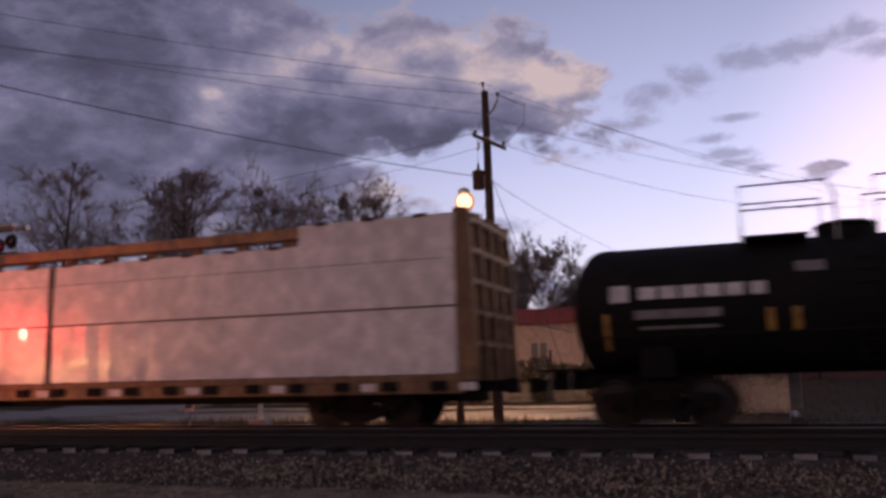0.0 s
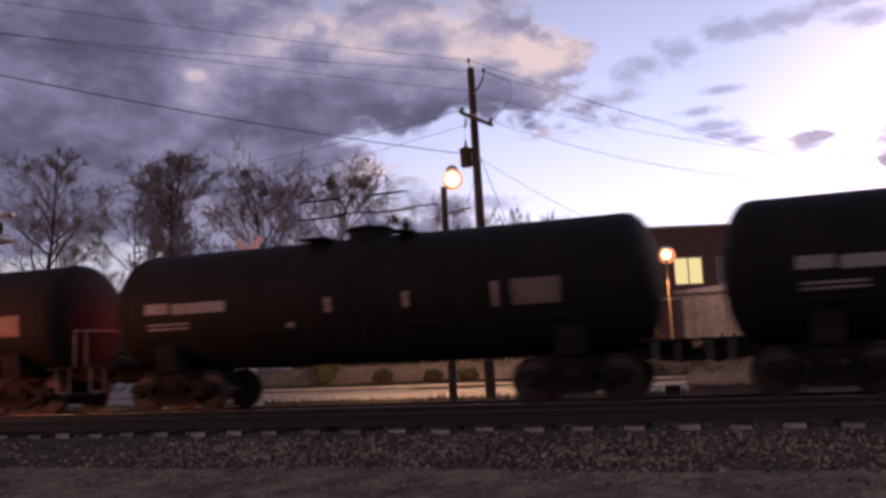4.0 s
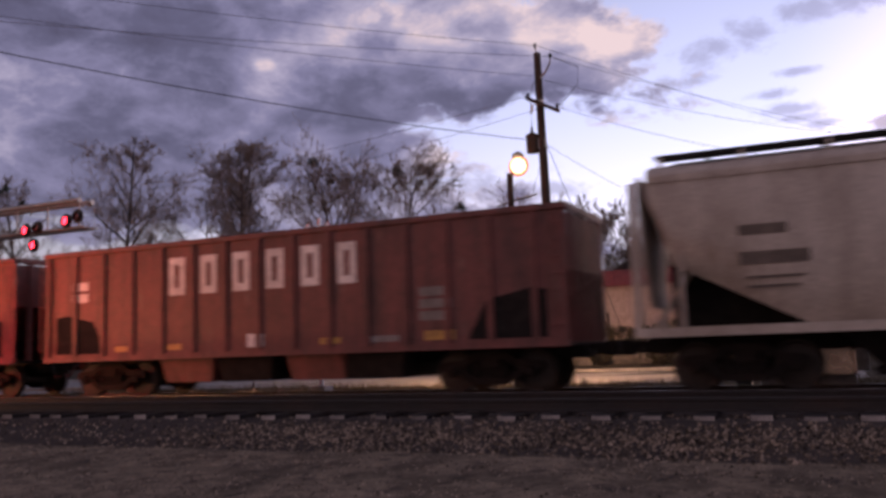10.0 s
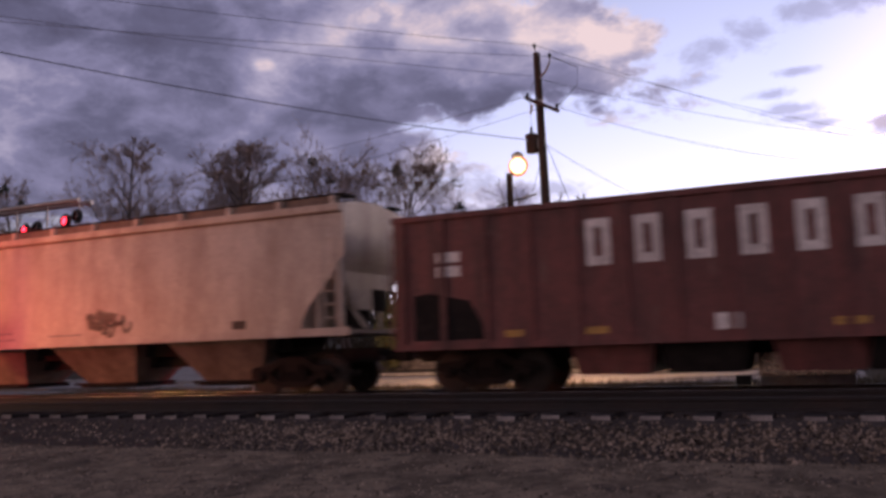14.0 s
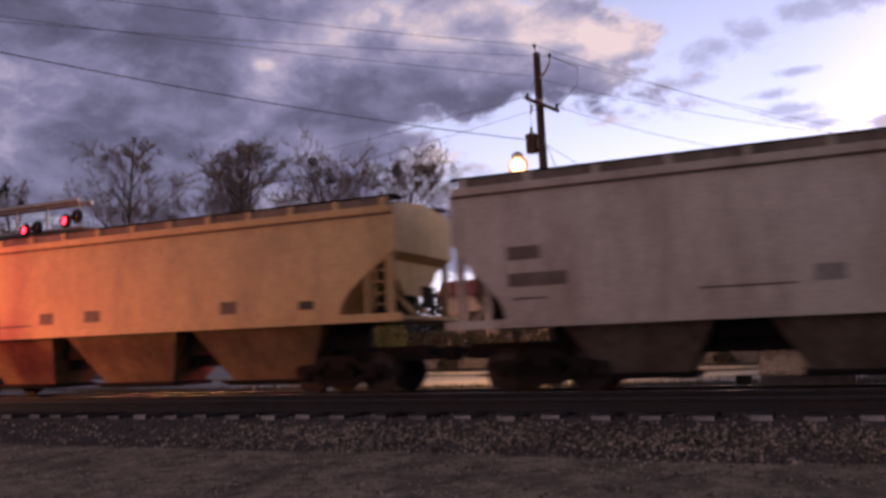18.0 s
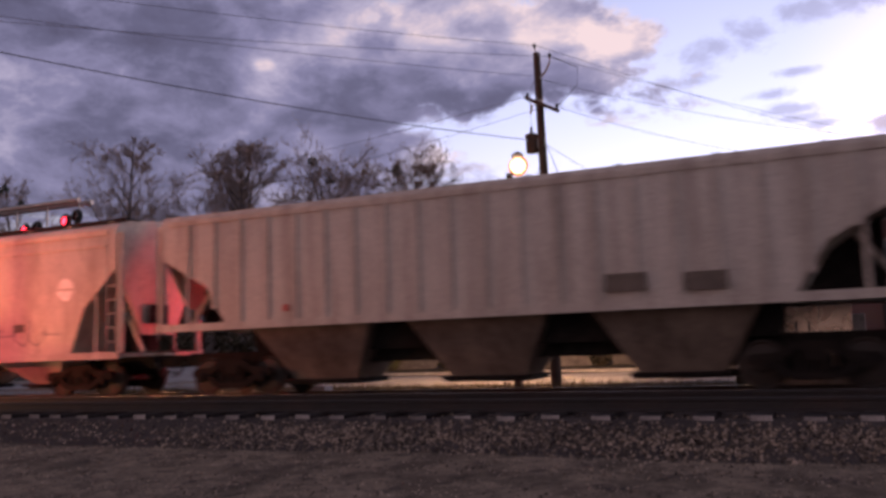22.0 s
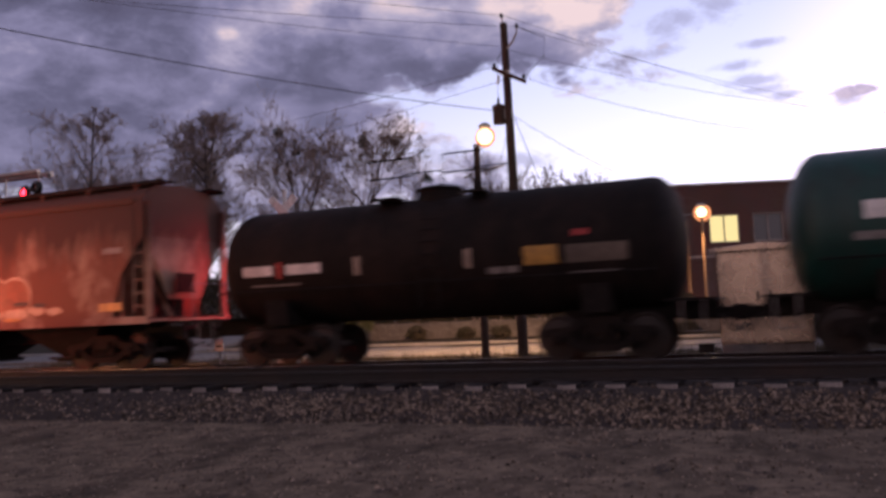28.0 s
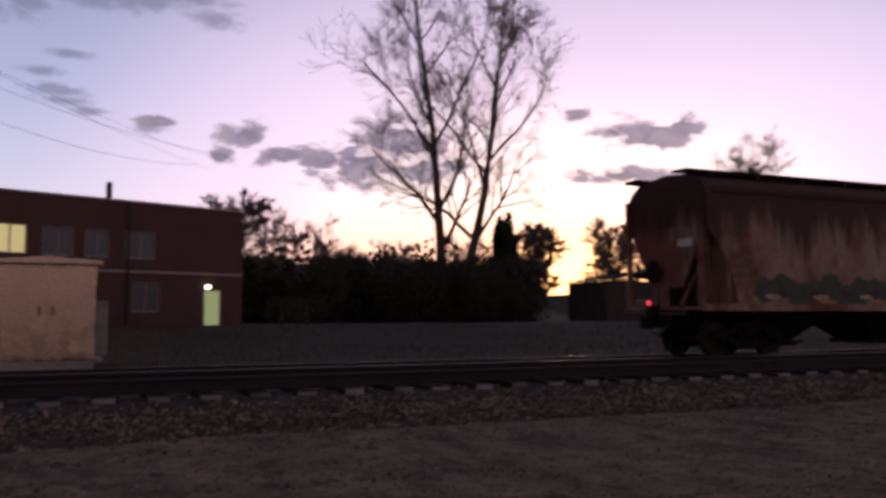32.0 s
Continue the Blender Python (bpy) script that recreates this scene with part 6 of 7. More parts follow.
def ballast_car(xl, xr, label, side_marks, seed):
    car, L = car_thing(0, label, "gondola car", xl, xr)
    h, w = L / 2, 1.52
    z0, z1 = 1.08, 3.70
    for s in (-1, 1):
        a, b = sorted((s * w, s * (w - 0.04)))
        part("side_sheet", Geo().box(-h, a, z0, h, b, z1), M["oxide"], car, "oxide red steel side")
        a, b = sorted((s * (w + 0.06), s * (w - 0.08)))
        part("top_rim", Geo().box(-h - 0.03, a, z1, h + 0.03, b, z1 + 0.14), M["oxide"], car, bevel=0.02)
        a, b = sorted((s * (w + 0.05), s * (w - 0.1)))
        part("side_sill", Geo().box(-h, a, z0 - 0.14, h, b, z0), M["oxide"], car)
        for i in range(-4, 11):
            x = side_marks - 0.17 + i * 0.97
            if abs(x) > h - 0.1:
                continue
            a, b = sorted((s * (w + 0.075), s * (w + 0.001)))
            part("rib", Geo().box(x - 0.06, a, z0, x + 0.06, b, z1), M["oxide"], car)
    for s in (-1, 1):
        part("slope_sheet", Geo().loft([[(s * (h - 0.02), -1.47, 3.66), (s * (h - 0.02), 1.47, 3.66), (s * (h - 0.08), 1.47, 3.66), (s * (h - 0.08), -1.47, 3.66)],
                                        [(s * (h - 0.02), -1.47, 2.5), (s * (h - 0.02), 1.47, 2.5), (s * (h - 0.08), 1.47, 2.5), (s * (h - 0.08), -1.47, 2.5)],
                                        [(s * (h - 2.4), -1.47, 1.3), (s * (h - 2.4), 1.47, 1.3), (s * (h - 2.46), 1.47, 1.3), (s * (h - 2.46), -1.47, 1.3)]]), M["oxide"], car, "sloped end sheet")
        part("end_rim", Geo().box(min(s * (h - 0.05), s * (h + 0.06)), -1.44, 3.70, max(s * (h - 0.05), s * (h + 0.06)), 1.44, 3.84), M["oxide"], car)
        for y in (-1.1, -0.4, 0.3, 1.0):
            part("end_post", Geo().box(s * h - 0.06, y, 1.0, s * h + 0.05, y + 0.1, 3.70), M["oxide"], car)
        part("end_deck", Geo().box(min(s * h, s * (h - 2.3)), -1.45, 0.95, max(s * h, s * (h - 2.3)), 1.45, 1.03), M["under"], car)
        # flat dark shape on the side, painted for the shaded cut-away below the slope sheet
        part("side_opening", Geo().prism([(s * (h - 0.45), 1.14), (s * (h - 2.2), 1.14), (s * (h - 1.75), 1.95), (s * (h - 0.8), 2.15), (s * (h - 0.45), 2.1)], "y", -w - 0.008, -w - 0.003), M["under"], car, "flat dark shape standing for a shaded recess")
        ladder(car, s * h - 0.2 - (0.15 if s > 0 else -0.15), s * h + (0.28 if s < 0 else -0.02), 1.2, 3.6, -w - 0.1, 7, "oxide")
    part("floor", Geo().box(-h + 2.4, -1.47, 1.3, h - 2.4, 1.47, 1.36), M["under"], car)
    part("center_sill", Geo().box(-h, -0.3, 0.68, h, 0.3, 0.98), M["under"], car)
    for c in (-h * 0.36, -h * 0.12, h * 0.16, h * 0.36):
        part("chute", Geo().loft([[(c - 0.85, -1.35, 1.06), (c + 0.85, -1.35, 1.06), (c + 0.85, 1.35, 1.06), (c - 0.85, 1.35, 1.06)],
                                  [(c - 0.7, -1.2, 0.36), (c + 0.7, -1.2, 0.36), (c + 0.7, 1.2, 0.36), (c - 0.7, 1.2, 0.36)]]), M["oxide"] if c in (-h * 0.36, h * 0.16) else M["under"], car, "ballast discharge chute")
    # a row of six large white blocks where the owner's name stands
    for i in range(6):
        x = side_marks + i * 0.97
        y0, y1 = -w - 0.008, -w - 0.005
        part("marking", Geo().box(x + 0.05, y0, 2.50, x + 0.21, y1, 3.43).box(x + 0.37, y0, 2.50, x + 0.53, y1, 3.43)
             .box(x + 0.21, y0, 3.25, x + 0.37, y1, 3.43).box(x + 0.21, y0, 2.50, x + 0.37, y1, 2.68), M["marks"], car, "large white hollow painted block")
    rnd = random.Random(seed)
    rows_of_text(car, -h + 1.0, 3.0, (0.55, 0.55), 0.22, 0.08, "marks", -w)
    rows_of_text(car, h - 3.3, 2.3, (0.7, 0.75, 0.7), 0.2, 0.06, "greymark", -w)
    for x, a, m in ((-h + 0.9, 0.4, "amber"), (-h + 2.5, 0.4, "amber"), (-h + 4.2, 0.45, "amber"), (1.4, 0.55, "amber"), (h - 3.2, 0.7, "amber"), (-h + 1.6, 0.45, "greymark"), (-0.6, 0.45, "marks"), (h - 4.5, 0.7, "greymark")):
        decal(car, x, x + a, 1.16, 1.16 + (0.3 if m == "marks" else 0.2 if m == "amber" and x > h - 4 else 0.14), m, y=-w)
    trucks(car, (-(h - 1.9), h - 1.9))
    couplers(car, L)
    return car


def box_car(xl, xr):
    car, L = car_thing(0, "weathered red boxcar with faded graffiti along the sides", "box car", xl, xr)
    h, w = L / 2, 1.52
    part("body", Geo().box(-h, -w, 1.0, h, w, 4.35), M["boxred"], car, "red steel body", bevel=0.03)
    part("roof", Geo().prism([(-w - 0.04, 4.3), (w + 0.04, 4.3), (w + 0.02, 4.4), (0, 4.62), (-w - 0.02, 4.4)], "x", -h - 0.03, h + 0.03), M["boxred"], car)
    for i in range(13):
        x = -h + 0.4 + i * (L - 0.8) / 12
        part("roof_rib", Geo().prism([(-w, 4.40), (0, 4.63), (w, 4.40), (w, 4.44), (0, 4.67), (-w, 4.44)], "x", x - 0.04, x + 0.04), M["boxred"], car)
    part("side_sill", Geo().box(-h + 1.2, -w - 0.05, 0.82, h - 1.2, -w + 0.05, 1.02), M["boxred"], car)
    part("side_sill", Geo().box(-h + 1.2, w - 0.05, 0.82, h - 1.2, w + 0.05, 1.02), M["boxred"], car)
    part("center_sill", Geo().box(-h, -0.3, 0.62, h, 0.3, 1.0), M["under"], car)
    for i in range(14):
        x = -h + 0.35 + i * (L - 0.7) / 13
        if not -2.35 < x < 1.35:
            part("side_post", Geo().box(x - 0.07, -w - 0.06, 1.05, x + 0.07, -w - 0.001, 4.2), M["boxred"], car)
    d = part("door", Geo().box(-2.15, -w - 0.09, 1.12, 1.15, -w - 0.02, 3.75), M["boxred"], car, "large sliding door", bevel=0.01)
    for z in (1.6, 2.2, 2.75, 3.3):
        part("door_rib", Geo().box(-2.1, -w - 0.12, z, 1.1, -w - 0.091, z + 0.08), M["boxred"], d)
    part("door_track", Geo().box(-5.4, -w - 0.1, 3.76, 1.4, -w - 0.01, 3.84), M["boxred"], car)
    part("door_track", Geo().box(-4.4, -w - 0.12, 1.02, 1.8, -w - 0.01, 1.10), M["boxred"], car)
    part("lock_bar", Geo().tube([(-0.3, -w - 0.15, 1.2), (-0.3, -w - 0.15, 3.7)], 0.03, 6), M["boxred"], d)
    for s in (-1, 1):
        for i in range(9):
            z = 1.25 + i * 0.34
            part("end_corrugation", Geo().prism([(s * h, z - 0.12), (s * (h + 0.07), z), (s * h, z + 0.12)], "y", -w + 0.1, w - 0.1), M["boxred"], car)
        ladder(car, s * h - 0.25 - (0.18 if s > 0 else -0.12), s * h + (0.4 if s < 0 else -0.02), 1.15, 4.1, -w - 0.08, 8, "boxred")
        part("end_platform", Geo().box(min(s * h, s * (h + 0.3)), -0.6, 1.05, max(s * h, s * (h + 0.3)), 0.6, 1.1), M["under"], car)
    y = -w - 0.06
    rnd = random.Random(6)
    for x0, x1 in ((-h + 0.7, -2.5), (1.1, h - 0.9)):
        i, x = 0, x0
        while x < x1:
            r, q = rnd.uniform(0.30, 0.48), rnd.uniform(0.36, 0.50)
            z = 1.45 + rnd.uniform(-0.08, 0.10)
            ellipse(car, x, z, r, q, rnd.choice(("cream", "beige", "cream", "fadepink")), 0.004 + i * 0.0009, y, wob=0.16, seed=i)
            ellipse(car, x + rnd.uniform(-0.08, 0.08), z + rnd.uniform(-0.05, 0.1), r * rnd.uniform(0.25, 0.5), q * rnd.uniform(0.2, 0.45), rnd.choice(("boxred", "fadepink", "cream")), 0.010 + i * 0.0009, y, wob=0.3, seed=i + 50)
            x += r * rnd.uniform(0.9, 1.2)
            i += 1
    scrawl(car, -h + 0.7, 1.2, 4.0, 1.2, "beige", 3, y - 0.03, 6)
    scrawl(car, 1.3, 1.1, 5.2, 1.1, "beige", 5, y - 0.03, 7)
    for x in (-h + 0.25, -2.75, 1.5, h - 0.75):
        decal(car, x, x + 0.36, 1.3, 2.15, "amber", y=y, lift=0.035)
    for x in (-0.9, 0.6):
        decal(car, x, x + 0.5, 1.5, 1.6, "amber", y=-w - 0.09)
    rows_of_text(car, -1.2, 3.5, (0.6,), 0.25, 0.1, "greymark", -w - 0.09)
    rows_of_text(car, 0.2, 3.5, (0.7,), 0.3, 0.1, "greymark", -w - 0.09)
    rows_of_text(car, 0.1, 2.5, (0.25,), 0.5, 0.1, "marks", -w - 0.09)
    rows_of_text(car, -h + 0.9, 3.0, (0.4, 0.5), 0.2, 0.18, "greymark", y)
    rows_of_text(car, -h + 1.9, 2.7, (0.45,), 0.2, 0.1, "greymark", y)
    trucks(car, (-(h - 1.9), h - 1.9))
    couplers(car, L)
    return car


# the train, first car first: places along the line at the moment the clock reads sixteen seconds
tank_car(162.25, 172.9, "black", "black tank car with white markings and a tall platform rail", top=3.62, dia=2.62, tall_rail=True, marks=(
    (-4.4, -4.05, 2.42, 2.75, "marks"), *((-3.85 + 0.4 * i, -3.53 + 0.4 * i, 2.46, 2.7, "marks") for i in range(6)), (-3.95, -2.35, 2.08, 2.25, "greymark"), (-3.85, -2.4, 1.88, 1.94, "greymark"),
    (-4.6, -4.45, 1.5, 2.2, "amber"), (-1.55, -1.42, 1.78, 2.2, "amber"), (-1.1, -0.97, 1.78, 2.2, "amber"), (-1.0, -0.5, 2.85, 3.05, "greymark")))
lumber_car(138.15, 160.16)
for a, b in ((125.03, 136.92), (110.75, 123.85), (97.5, 109.5)):
    L = b - a
    q = -L / 2
    tank_car(a, b, "black", "black tank car with small grey markings", top=3.85, dia=2.9, marks=(
        (q + 1.3, q + 1.95, 2.30, 2.54, "greymark"), (q + 2.05, q + 3.5, 2.27, 2.51, "greymark"), (q + 1.35, q + 2.5, 2.02, 2.07, "greymark"), (q + 1.35, q + 2.5, 1.92, 1.97, "greymark"),
        (-0.5, -0.38, 2.1, 2.42, "beige"), (1.34, 1.46, 2.1, 2.42, "beige"), (3.3, 3.42, 2.0, 2.5, "beige"), (3.7, 4.7, 2.0, 2.52, "darkmark"), (-1.5, -1.32, 1.82, 1.92, "greymark")))
c = hopper_car(79.98, 96.1, "brown", "dirty brown covered hopper with yellow reflectors", sill=1.45, eave=4.25, cut=1.6, cut_top=2.9, bays=2, bay_mat="under", roof=4.6)
ellipse(c, -0.2, 3.5, 0.44, 0.42, "beige", 0.004, n=26)
ellipse(c, 7.3, 3.3, 0.55, 0.4, "greymark", 0.004, wob=0.15, seed=2)
ellipse(c, 7.33, 3.3, 0.37, 0.24, "brown", 0.009, wob=0.2, seed=3)
for x in (-6.6, -3.8, -1.2, 2.2, 5.2):
    decal(c, x, x + 0.65, 1.47, 1.56, "amber", y=SIDE)
c = hopper_car(60.25, 78.2, "grey", "pale grey rounded covered hopper with a raised roof walkway", sill=1.2, eave=4.1, cut=3.1, cut_top=3.0, bays=4, roof=4.5, round_end=True, bay_mat="under", gap=0.13, over=-0.5)
rows_of_text(c, -7.0, 3.05, (0.85,), 0.2, 0.1, "darkmark")
rows_of_text(c, -7.0, 2.55, (1.2,), 0.24, 0.1, "darkmark")
rows_of_text(c, -6.9, 2.1, (1.0, 0.9), 0.05, 0.12, "darkmark")
decal(c, -0.6, 0.55, 2.3, 2.36, "marks")
ellipse(c, -0.03, 2.62, 0.42, 0.32, "marks", 0.004, name="emblem", n=24)
ellipse(c, 0.0, 2.56, 0.2, 0.08, "darkmark", 0.009, name="emblem")
decal(c, 4.9, 5.45, 1.80, 1.98, "darkmark", y=SIDE * 0.985 - 0.012)
decal(c, -1.2, -0.3, 1.85, 1.95, "greymark", y=SIDE * 0.985 - 0.012)
for k, (a, b) in enumerate(((44.5, 58.95), (28.78, 43.37), (12.88, 27.4))):
    ballast_car(a, b, "oxide red ballast car with six large white letters blocked in", (-3.0, -3.0, -3.02)[k], k)
for k, (a, b, m, lab) in enumerate(((-8.17, 11.77, "white", "dusty white covered hopper with a small dark graffiti tag"), (-28.95, -9.38, "white", "plain dusty white covered hopper"),
                                    (-46.58, -30.0, "yellow", "faded yellow covered hopper with deep bays"))):
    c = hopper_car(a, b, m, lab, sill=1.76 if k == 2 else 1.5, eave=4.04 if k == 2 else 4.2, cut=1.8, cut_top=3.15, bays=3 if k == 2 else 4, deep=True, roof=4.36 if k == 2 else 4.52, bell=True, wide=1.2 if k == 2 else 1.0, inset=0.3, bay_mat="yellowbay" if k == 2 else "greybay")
    h = (b - a) / 2
    rows_of_text(c, -h + 1.4, 3.0, (0.7,), 0.28, 0.1, "darkmark")
    rows_of_text(c, -h + 1.4, 2.45, (1.25,), 0.28, 0.1, "darkmark")
    rows_of_text(c, -h + 1.5, 1.95, (0.7,), 0.05, 0.1, "darkmark")
    if k == 0:
        rows_of_text(c, -1.25, 1.78, (0.62, 0.7, 0.5), 0.05, 0.12, "greymark")
        rows_of_text(c, 0.7, 1.66, (1.2,), 0.05, 0.1, "greymark")
        scrawl(c, 2.1, 1.53, 1.1, 0.72, "darkmark", 2, n=4, r=0.06)
        scrawl(c, 2.25, 1.6, 1.25, 0.62, "signblack", 5, SIDE - 0.012, n=5, r=0.032)
        for i, x in enumerate((2.2, 2.5, 2.95)):
            ellipse(c, x, 2.05 + 0.06 * (i % 2), 0.17, 0.12, "darkmark", 0.016 + 0.001 * i, wob=0.3, seed=70 + i)
    else:
        for x, u in ((-2.6, 0.5), (-1.0, 0.55), (3.4, 0.5)):
            decal(c, x, x + u, 1.95, 2.25, "darkmark" if k == 2 else "greymark")
        decal(c, -4.6, -2.9, 1.92, 1.96, "darkmark")
    z = 1.95 if k == 2 else 1.58
    decal(c, h - 3.25 + 0.6 * (k == 2), h - 2.85 + 0.6 * (k == 2), z, z + 0.2, "signblack")
box_car(-62.9, -47.65)
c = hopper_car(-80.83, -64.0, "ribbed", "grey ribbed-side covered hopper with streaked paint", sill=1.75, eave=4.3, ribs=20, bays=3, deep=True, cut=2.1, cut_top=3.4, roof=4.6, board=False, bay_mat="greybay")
rows_of_text(c, 2.9, 2.3, (0.8,), 0.35, 0.1, "darkmark", SIDE - 0.08)
rows_of_text(c, 4.4, 2.25, (0.8,), 0.35, 0.1, "darkmark", SIDE - 0.08)
decal(c, -4.6, -4.45, 1.95, 2.1, "redmark", y=SIDE - 0.08)
c = hopper_car(-99.75, -82.05, "grey", "weathered grey covered hopper with faint graffiti and a round emblem", sill=1.15, eave=4.3, bays=4, cut=1.7, cut_top=3.3, roof=4.7, bay_mat="grey", band=True)
ellipse(c, 6.95, 2.85, 0.30, 0.30, "marks", 0.004, name="emblem", n=24)
decal(c, 6.65, 7.25, 2.82, 2.88, "grey", lift=0.009)
decal(c, 5.05, 5.45, 1.78, 2.0, "leafg")
scrawl(c, -5.5, 1.4, 5.0, 1.0, "darkmark", 4, n=7)
scrawl(c, 0.2, 1.4, 3.0, 0.8, "leafg", 8, n=5)
scrawl(c, 4.4, 1.3, 2.2, 0.8, "greymark", 9, n=4)
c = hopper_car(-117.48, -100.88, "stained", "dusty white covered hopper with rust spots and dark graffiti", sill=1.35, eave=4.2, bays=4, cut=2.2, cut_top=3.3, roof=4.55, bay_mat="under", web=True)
scrawl(c, -4.7, 1.42, 3.4, 0.95, "strap", 1, n=5, r=0.028)
scrawl(c, 1.4, 1.4, 2.9, 1.1, "strap", 7, n=7, r=0.024)
scrawl(c, 0.9, 1.6, 4.2, 0.5, "strap", 3, n=9, r=0.016)
rnd = random.Random(12)
for i in range(14):
    ellipse(c, rnd.uniform(-6.5, 6.8), rnd.uniform(1.7, 3.9), rnd.uniform(0.07, 0.2), rnd.uniform(0.06, 0.14), "strap", 0.005 + 0.0005 * i, name="rust_spot", n=10, wob=0.35, seed=i)
rows_of_text(c, -6.9, 2.9, (0.8, 0.95), 0.16, 0.25, "darkmark")
rows_of_text(c, 4.0, 2.0, (1.4,), 0.2, 0.1, "strap")
tank_car(-133.46, -118.3, "green", "dark green tank car with large white markings", top=3.85, dia=2.9, tall_rail=True, marks=(
    *((-6.3 + 0.55 * i, -5.86 + 0.55 * i, 2.42, 2.75, "marks") for i in range(6)), (-6.5, -5.6, 2.05, 2.2, "greymark"), (-5.3, -4.4, 2.05, 2.2, "greymark"), (-4.1, -3.3, 2.05, 2.2, "greymark"),
    (4.9, 5.6, 2.3, 2.8, "redmark"), (2.2, 2.5, 2.0, 2.4, "marks")))
tank_car(-146.2, -135.3, "dark", "worn black tank car with a yellow panel and a red placard", top=3.72, dia=2.75, marks=(
    (-4.5, -3.7, 2.1, 2.33, "marks"), (-3.35, -2.45, 2.1, 2.33, "marks"), (-3.6, -3.46, 2.02, 2.4, "redmark"), (-4.3, -3.0, 1.86, 1.90, "greymark"), (2.3, 3.0, 1.98, 2.36, "amber"),
    (3.15, 4.4, 1.98, 2.34, "darkmark"), (3.3, 3.65, 2.52, 2.64, "redmark"), (1.5, 2.15, 1.85, 1.98, "greymark"), (3.2, 4.2, 1.75, 1.8, "greymark"), (-1.6, -1.45, 2.0, 2.4, "beige"), (1.0, 1.15, 2.0, 2.4, "beige")))


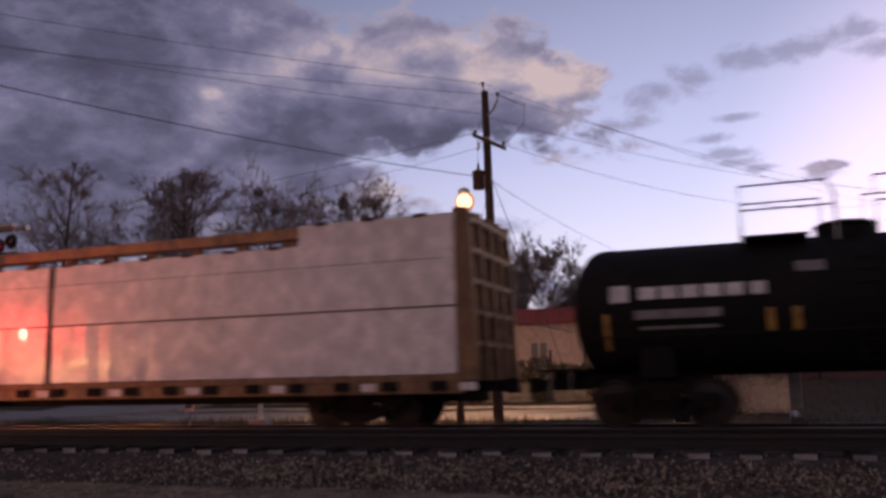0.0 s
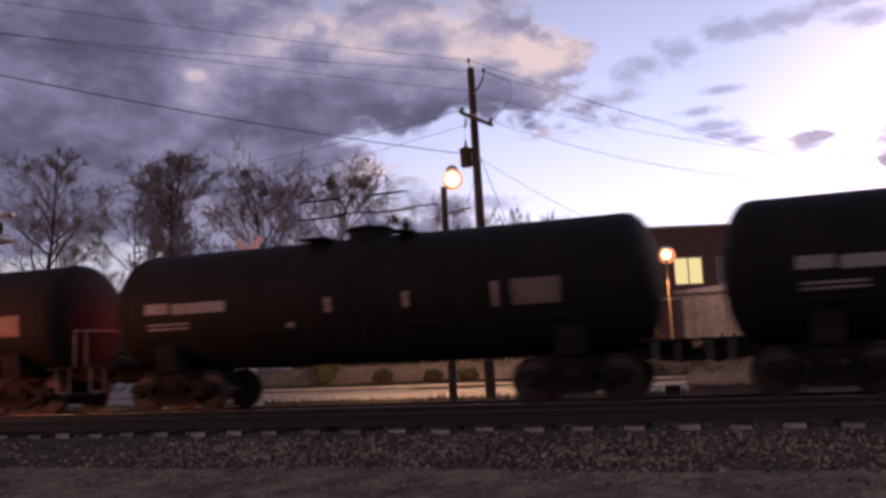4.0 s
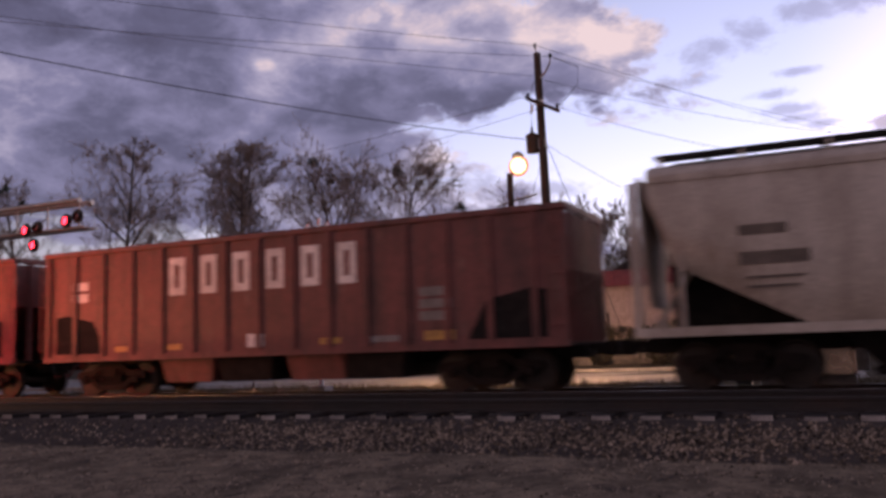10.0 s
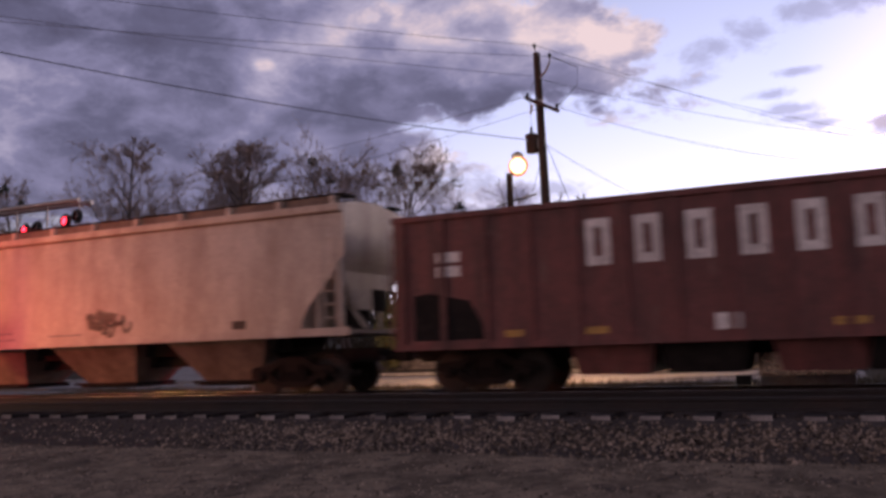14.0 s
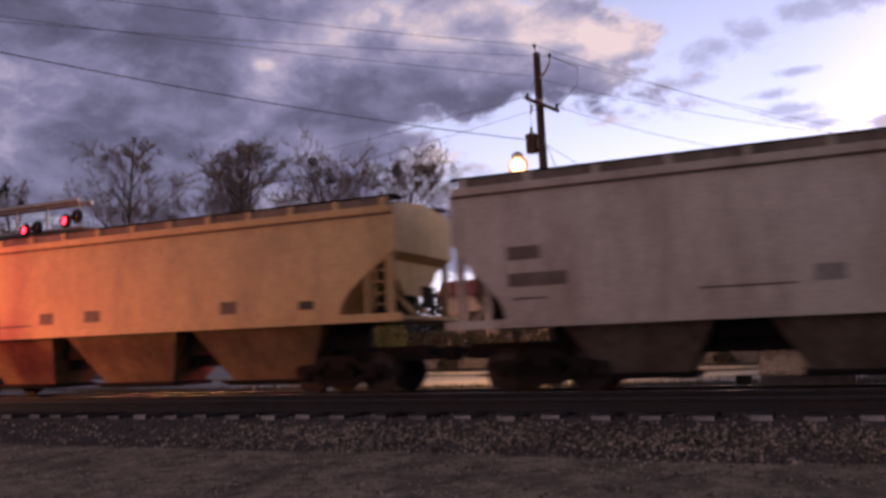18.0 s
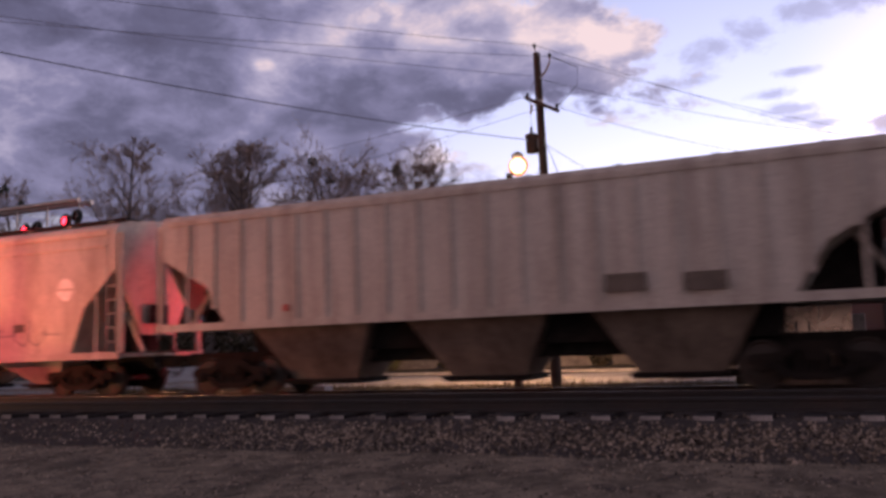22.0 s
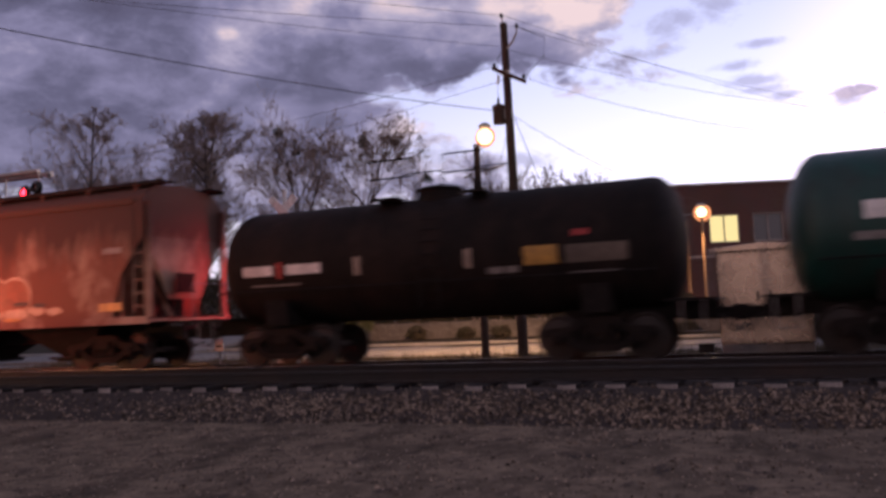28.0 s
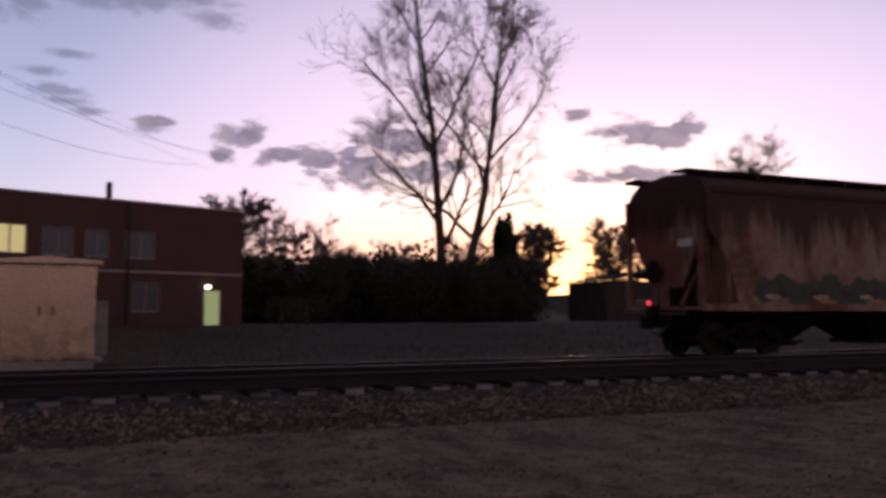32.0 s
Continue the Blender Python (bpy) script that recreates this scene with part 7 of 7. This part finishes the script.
def rusty_hopper():
    c = hopper_car(-166.1, -147.87, "rusty", "rust-streaked beige covered hopper with bright graffiti, last of the train", sill=1.3, eave=4.2, bays=4, cut=1.15, cut_top=3.3, roof=4.70, bay_mat="under", gap=0.04, over=0.2)
    ellipse(c, -0.15, 3.1, 0.64, 0.5, "lime", 0.004, n=28, wob=0.04)
    decal(c, -0.55, 0.05, 2.95, 3.12, "rusty", lift=0.009)
    decal(c, -1.5, 1.05, 1.36, 2.34, "purple", "purple spray-painted panel", lift=0.012, name="graffiti")
    for x in (-0.75, -0.05, 0.55):
        decal(c, x, x + 0.05, 1.45, 2.3, "leafg", lift=0.016, name="graffiti")
    ellipse(c, -0.1, 1.6, 0.22, 0.16, "strap", 0.02, wob=0.4, seed=4)
    for i, (x, r) in enumerate(((2.05, 0.5), (2.7, 0.5), (3.45, 0.5), (4.1, 0.46), (4.75, 0.52))):
        ellipse(c, x, 2.0, r + 0.05, 0.50, "cream", 0.004 + i * 0.0006, seed=i)
        ellipse(c, x, 1.98, r, 0.45, "orange", 0.009 + i * 0.0006, seed=i)
    for i, (x, z, r, q) in enumerate(((2.1, 1.5, 0.42, 0.14), (3.0, 1.62, 0.36, 0.24), (4.0, 1.5, 0.34, 0.13), (4.8, 1.52, 0.42, 0.15), (5.5, 1.6, 0.3, 0.12), (6.1, 1.55, 0.26, 0.1))):
        ellipse(c, x, z, r, q, "cream", 0.014 + i * 0.0006, seed=i, wob=0.16)
    for i, (x, z, r, q) in enumerate(((3.75, 1.85, 0.26, 0.28), (2.35, 1.78, 0.26, 0.06), (4.95, 1.78, 0.28, 0.06), (5.6, 1.72, 0.22, 0.07))):
        ellipse(c, x, z, r, q, "strap", 0.019 + i * 0.0006, wob=0.2, seed=9 + i)
    for i in range(11):
        ellipse(c, -7.1 + i * 0.55, 1.66 + 0.12 * math.sin(i * 2.1), 0.40, 0.32 + 0.07 * math.sin(i * 3.3), "leafg", 0.004 + i * 0.0006, wob=0.14, seed=20 + i)
        if i % 2:
            ellipse(c, -7.1 + i * 0.55, 1.6, 0.2, 0.12, "strap", 0.013 + i * 0.0006, wob=0.35, seed=40 + i)
        if i % 3 == 0:
            ellipse(c, -6.9 + i * 0.55, 1.5, 0.26, 0.07, "cream", 0.02 + i * 0.0006, wob=0.3, seed=60 + i)
    for x in (-5.3, -3.3, -0.3, 2.6, 4.4):
        decal(c, x, x + 0.55, 1.34, 1.42, "amber", lift=0.028)
    decal(c, 7.6, 8.3, 1.48, 1.68, "amber", lift=0.02)
    decal(c, 7.7, 8.3, 2.9, 3.05, "greymark")
    rows_of_text(c, -8.2, 2.55, (0.6, 0.6, 0.6), 0.1, 0.14, "darkmark")
    h = 18.23 / 2
    part("rear_marker", Geo().box(-h - 0.42, -0.15, 0.95, -h - 0.2, 0.15, 1.3), M["truck"], c, "small end-of-train box", bevel=0.03)
    part("marker_lens", Geo().lathe([(-h - 0.46, 0.02), (-h - 0.45, 0.07), (-h - 0.42, 0.07)], 10, "x", (0, 0, 1.36)), M["tail"], c, "glowing red marker lens")
    part("end_plate", Geo().box(-h - 0.10, -1.3, 2.75, -h - 0.075, -0.8, 2.95), M["marks"], c, "white end plate")


rusty_hopper()


# ---- movement ----
def along(t):
    """Metres that the train has gone from its place at sixteen seconds; it picks up speed slightly."""
    u = (t - 16.0) / 16.0
    return 16.0 * (10.763 * u + 0.446 * u * u + 0.051 * u ** 3)


def motions():
    for car, x in CARS:
        walk(car, [(t, pose(x + along(t), FAR_Y, RAIL_TOP)) for t in [1.6 * i for i in range(21)]])
    place = {c.name: x for c, x in CARS}
    for w, car in ROLLING:
        x0, base = place[car.name], w.matrix_basis.copy()
        seen = [f for f in range(961) if abs(x0 + along(f / 30)) < 34]
        rows, turned = [], 0.0
        if not seen:
            continue
        if seen[0] > 0:
            rows.append((0.0, base))
        for f in range(seen[0], min(seen[-1] + 1, 960) + 1):
            turned = math.degrees((along(f / 30) - along(seen[0] / 30)) / 0.457)
            rows.append((f / 30, base @ pose(0, 0, 0, 0, turned % 360, 0)))
        if rows[-1][0] < 31.99:
            rows.append((32.0, rows[-1][1]))
        walk(w, rows)


motions()
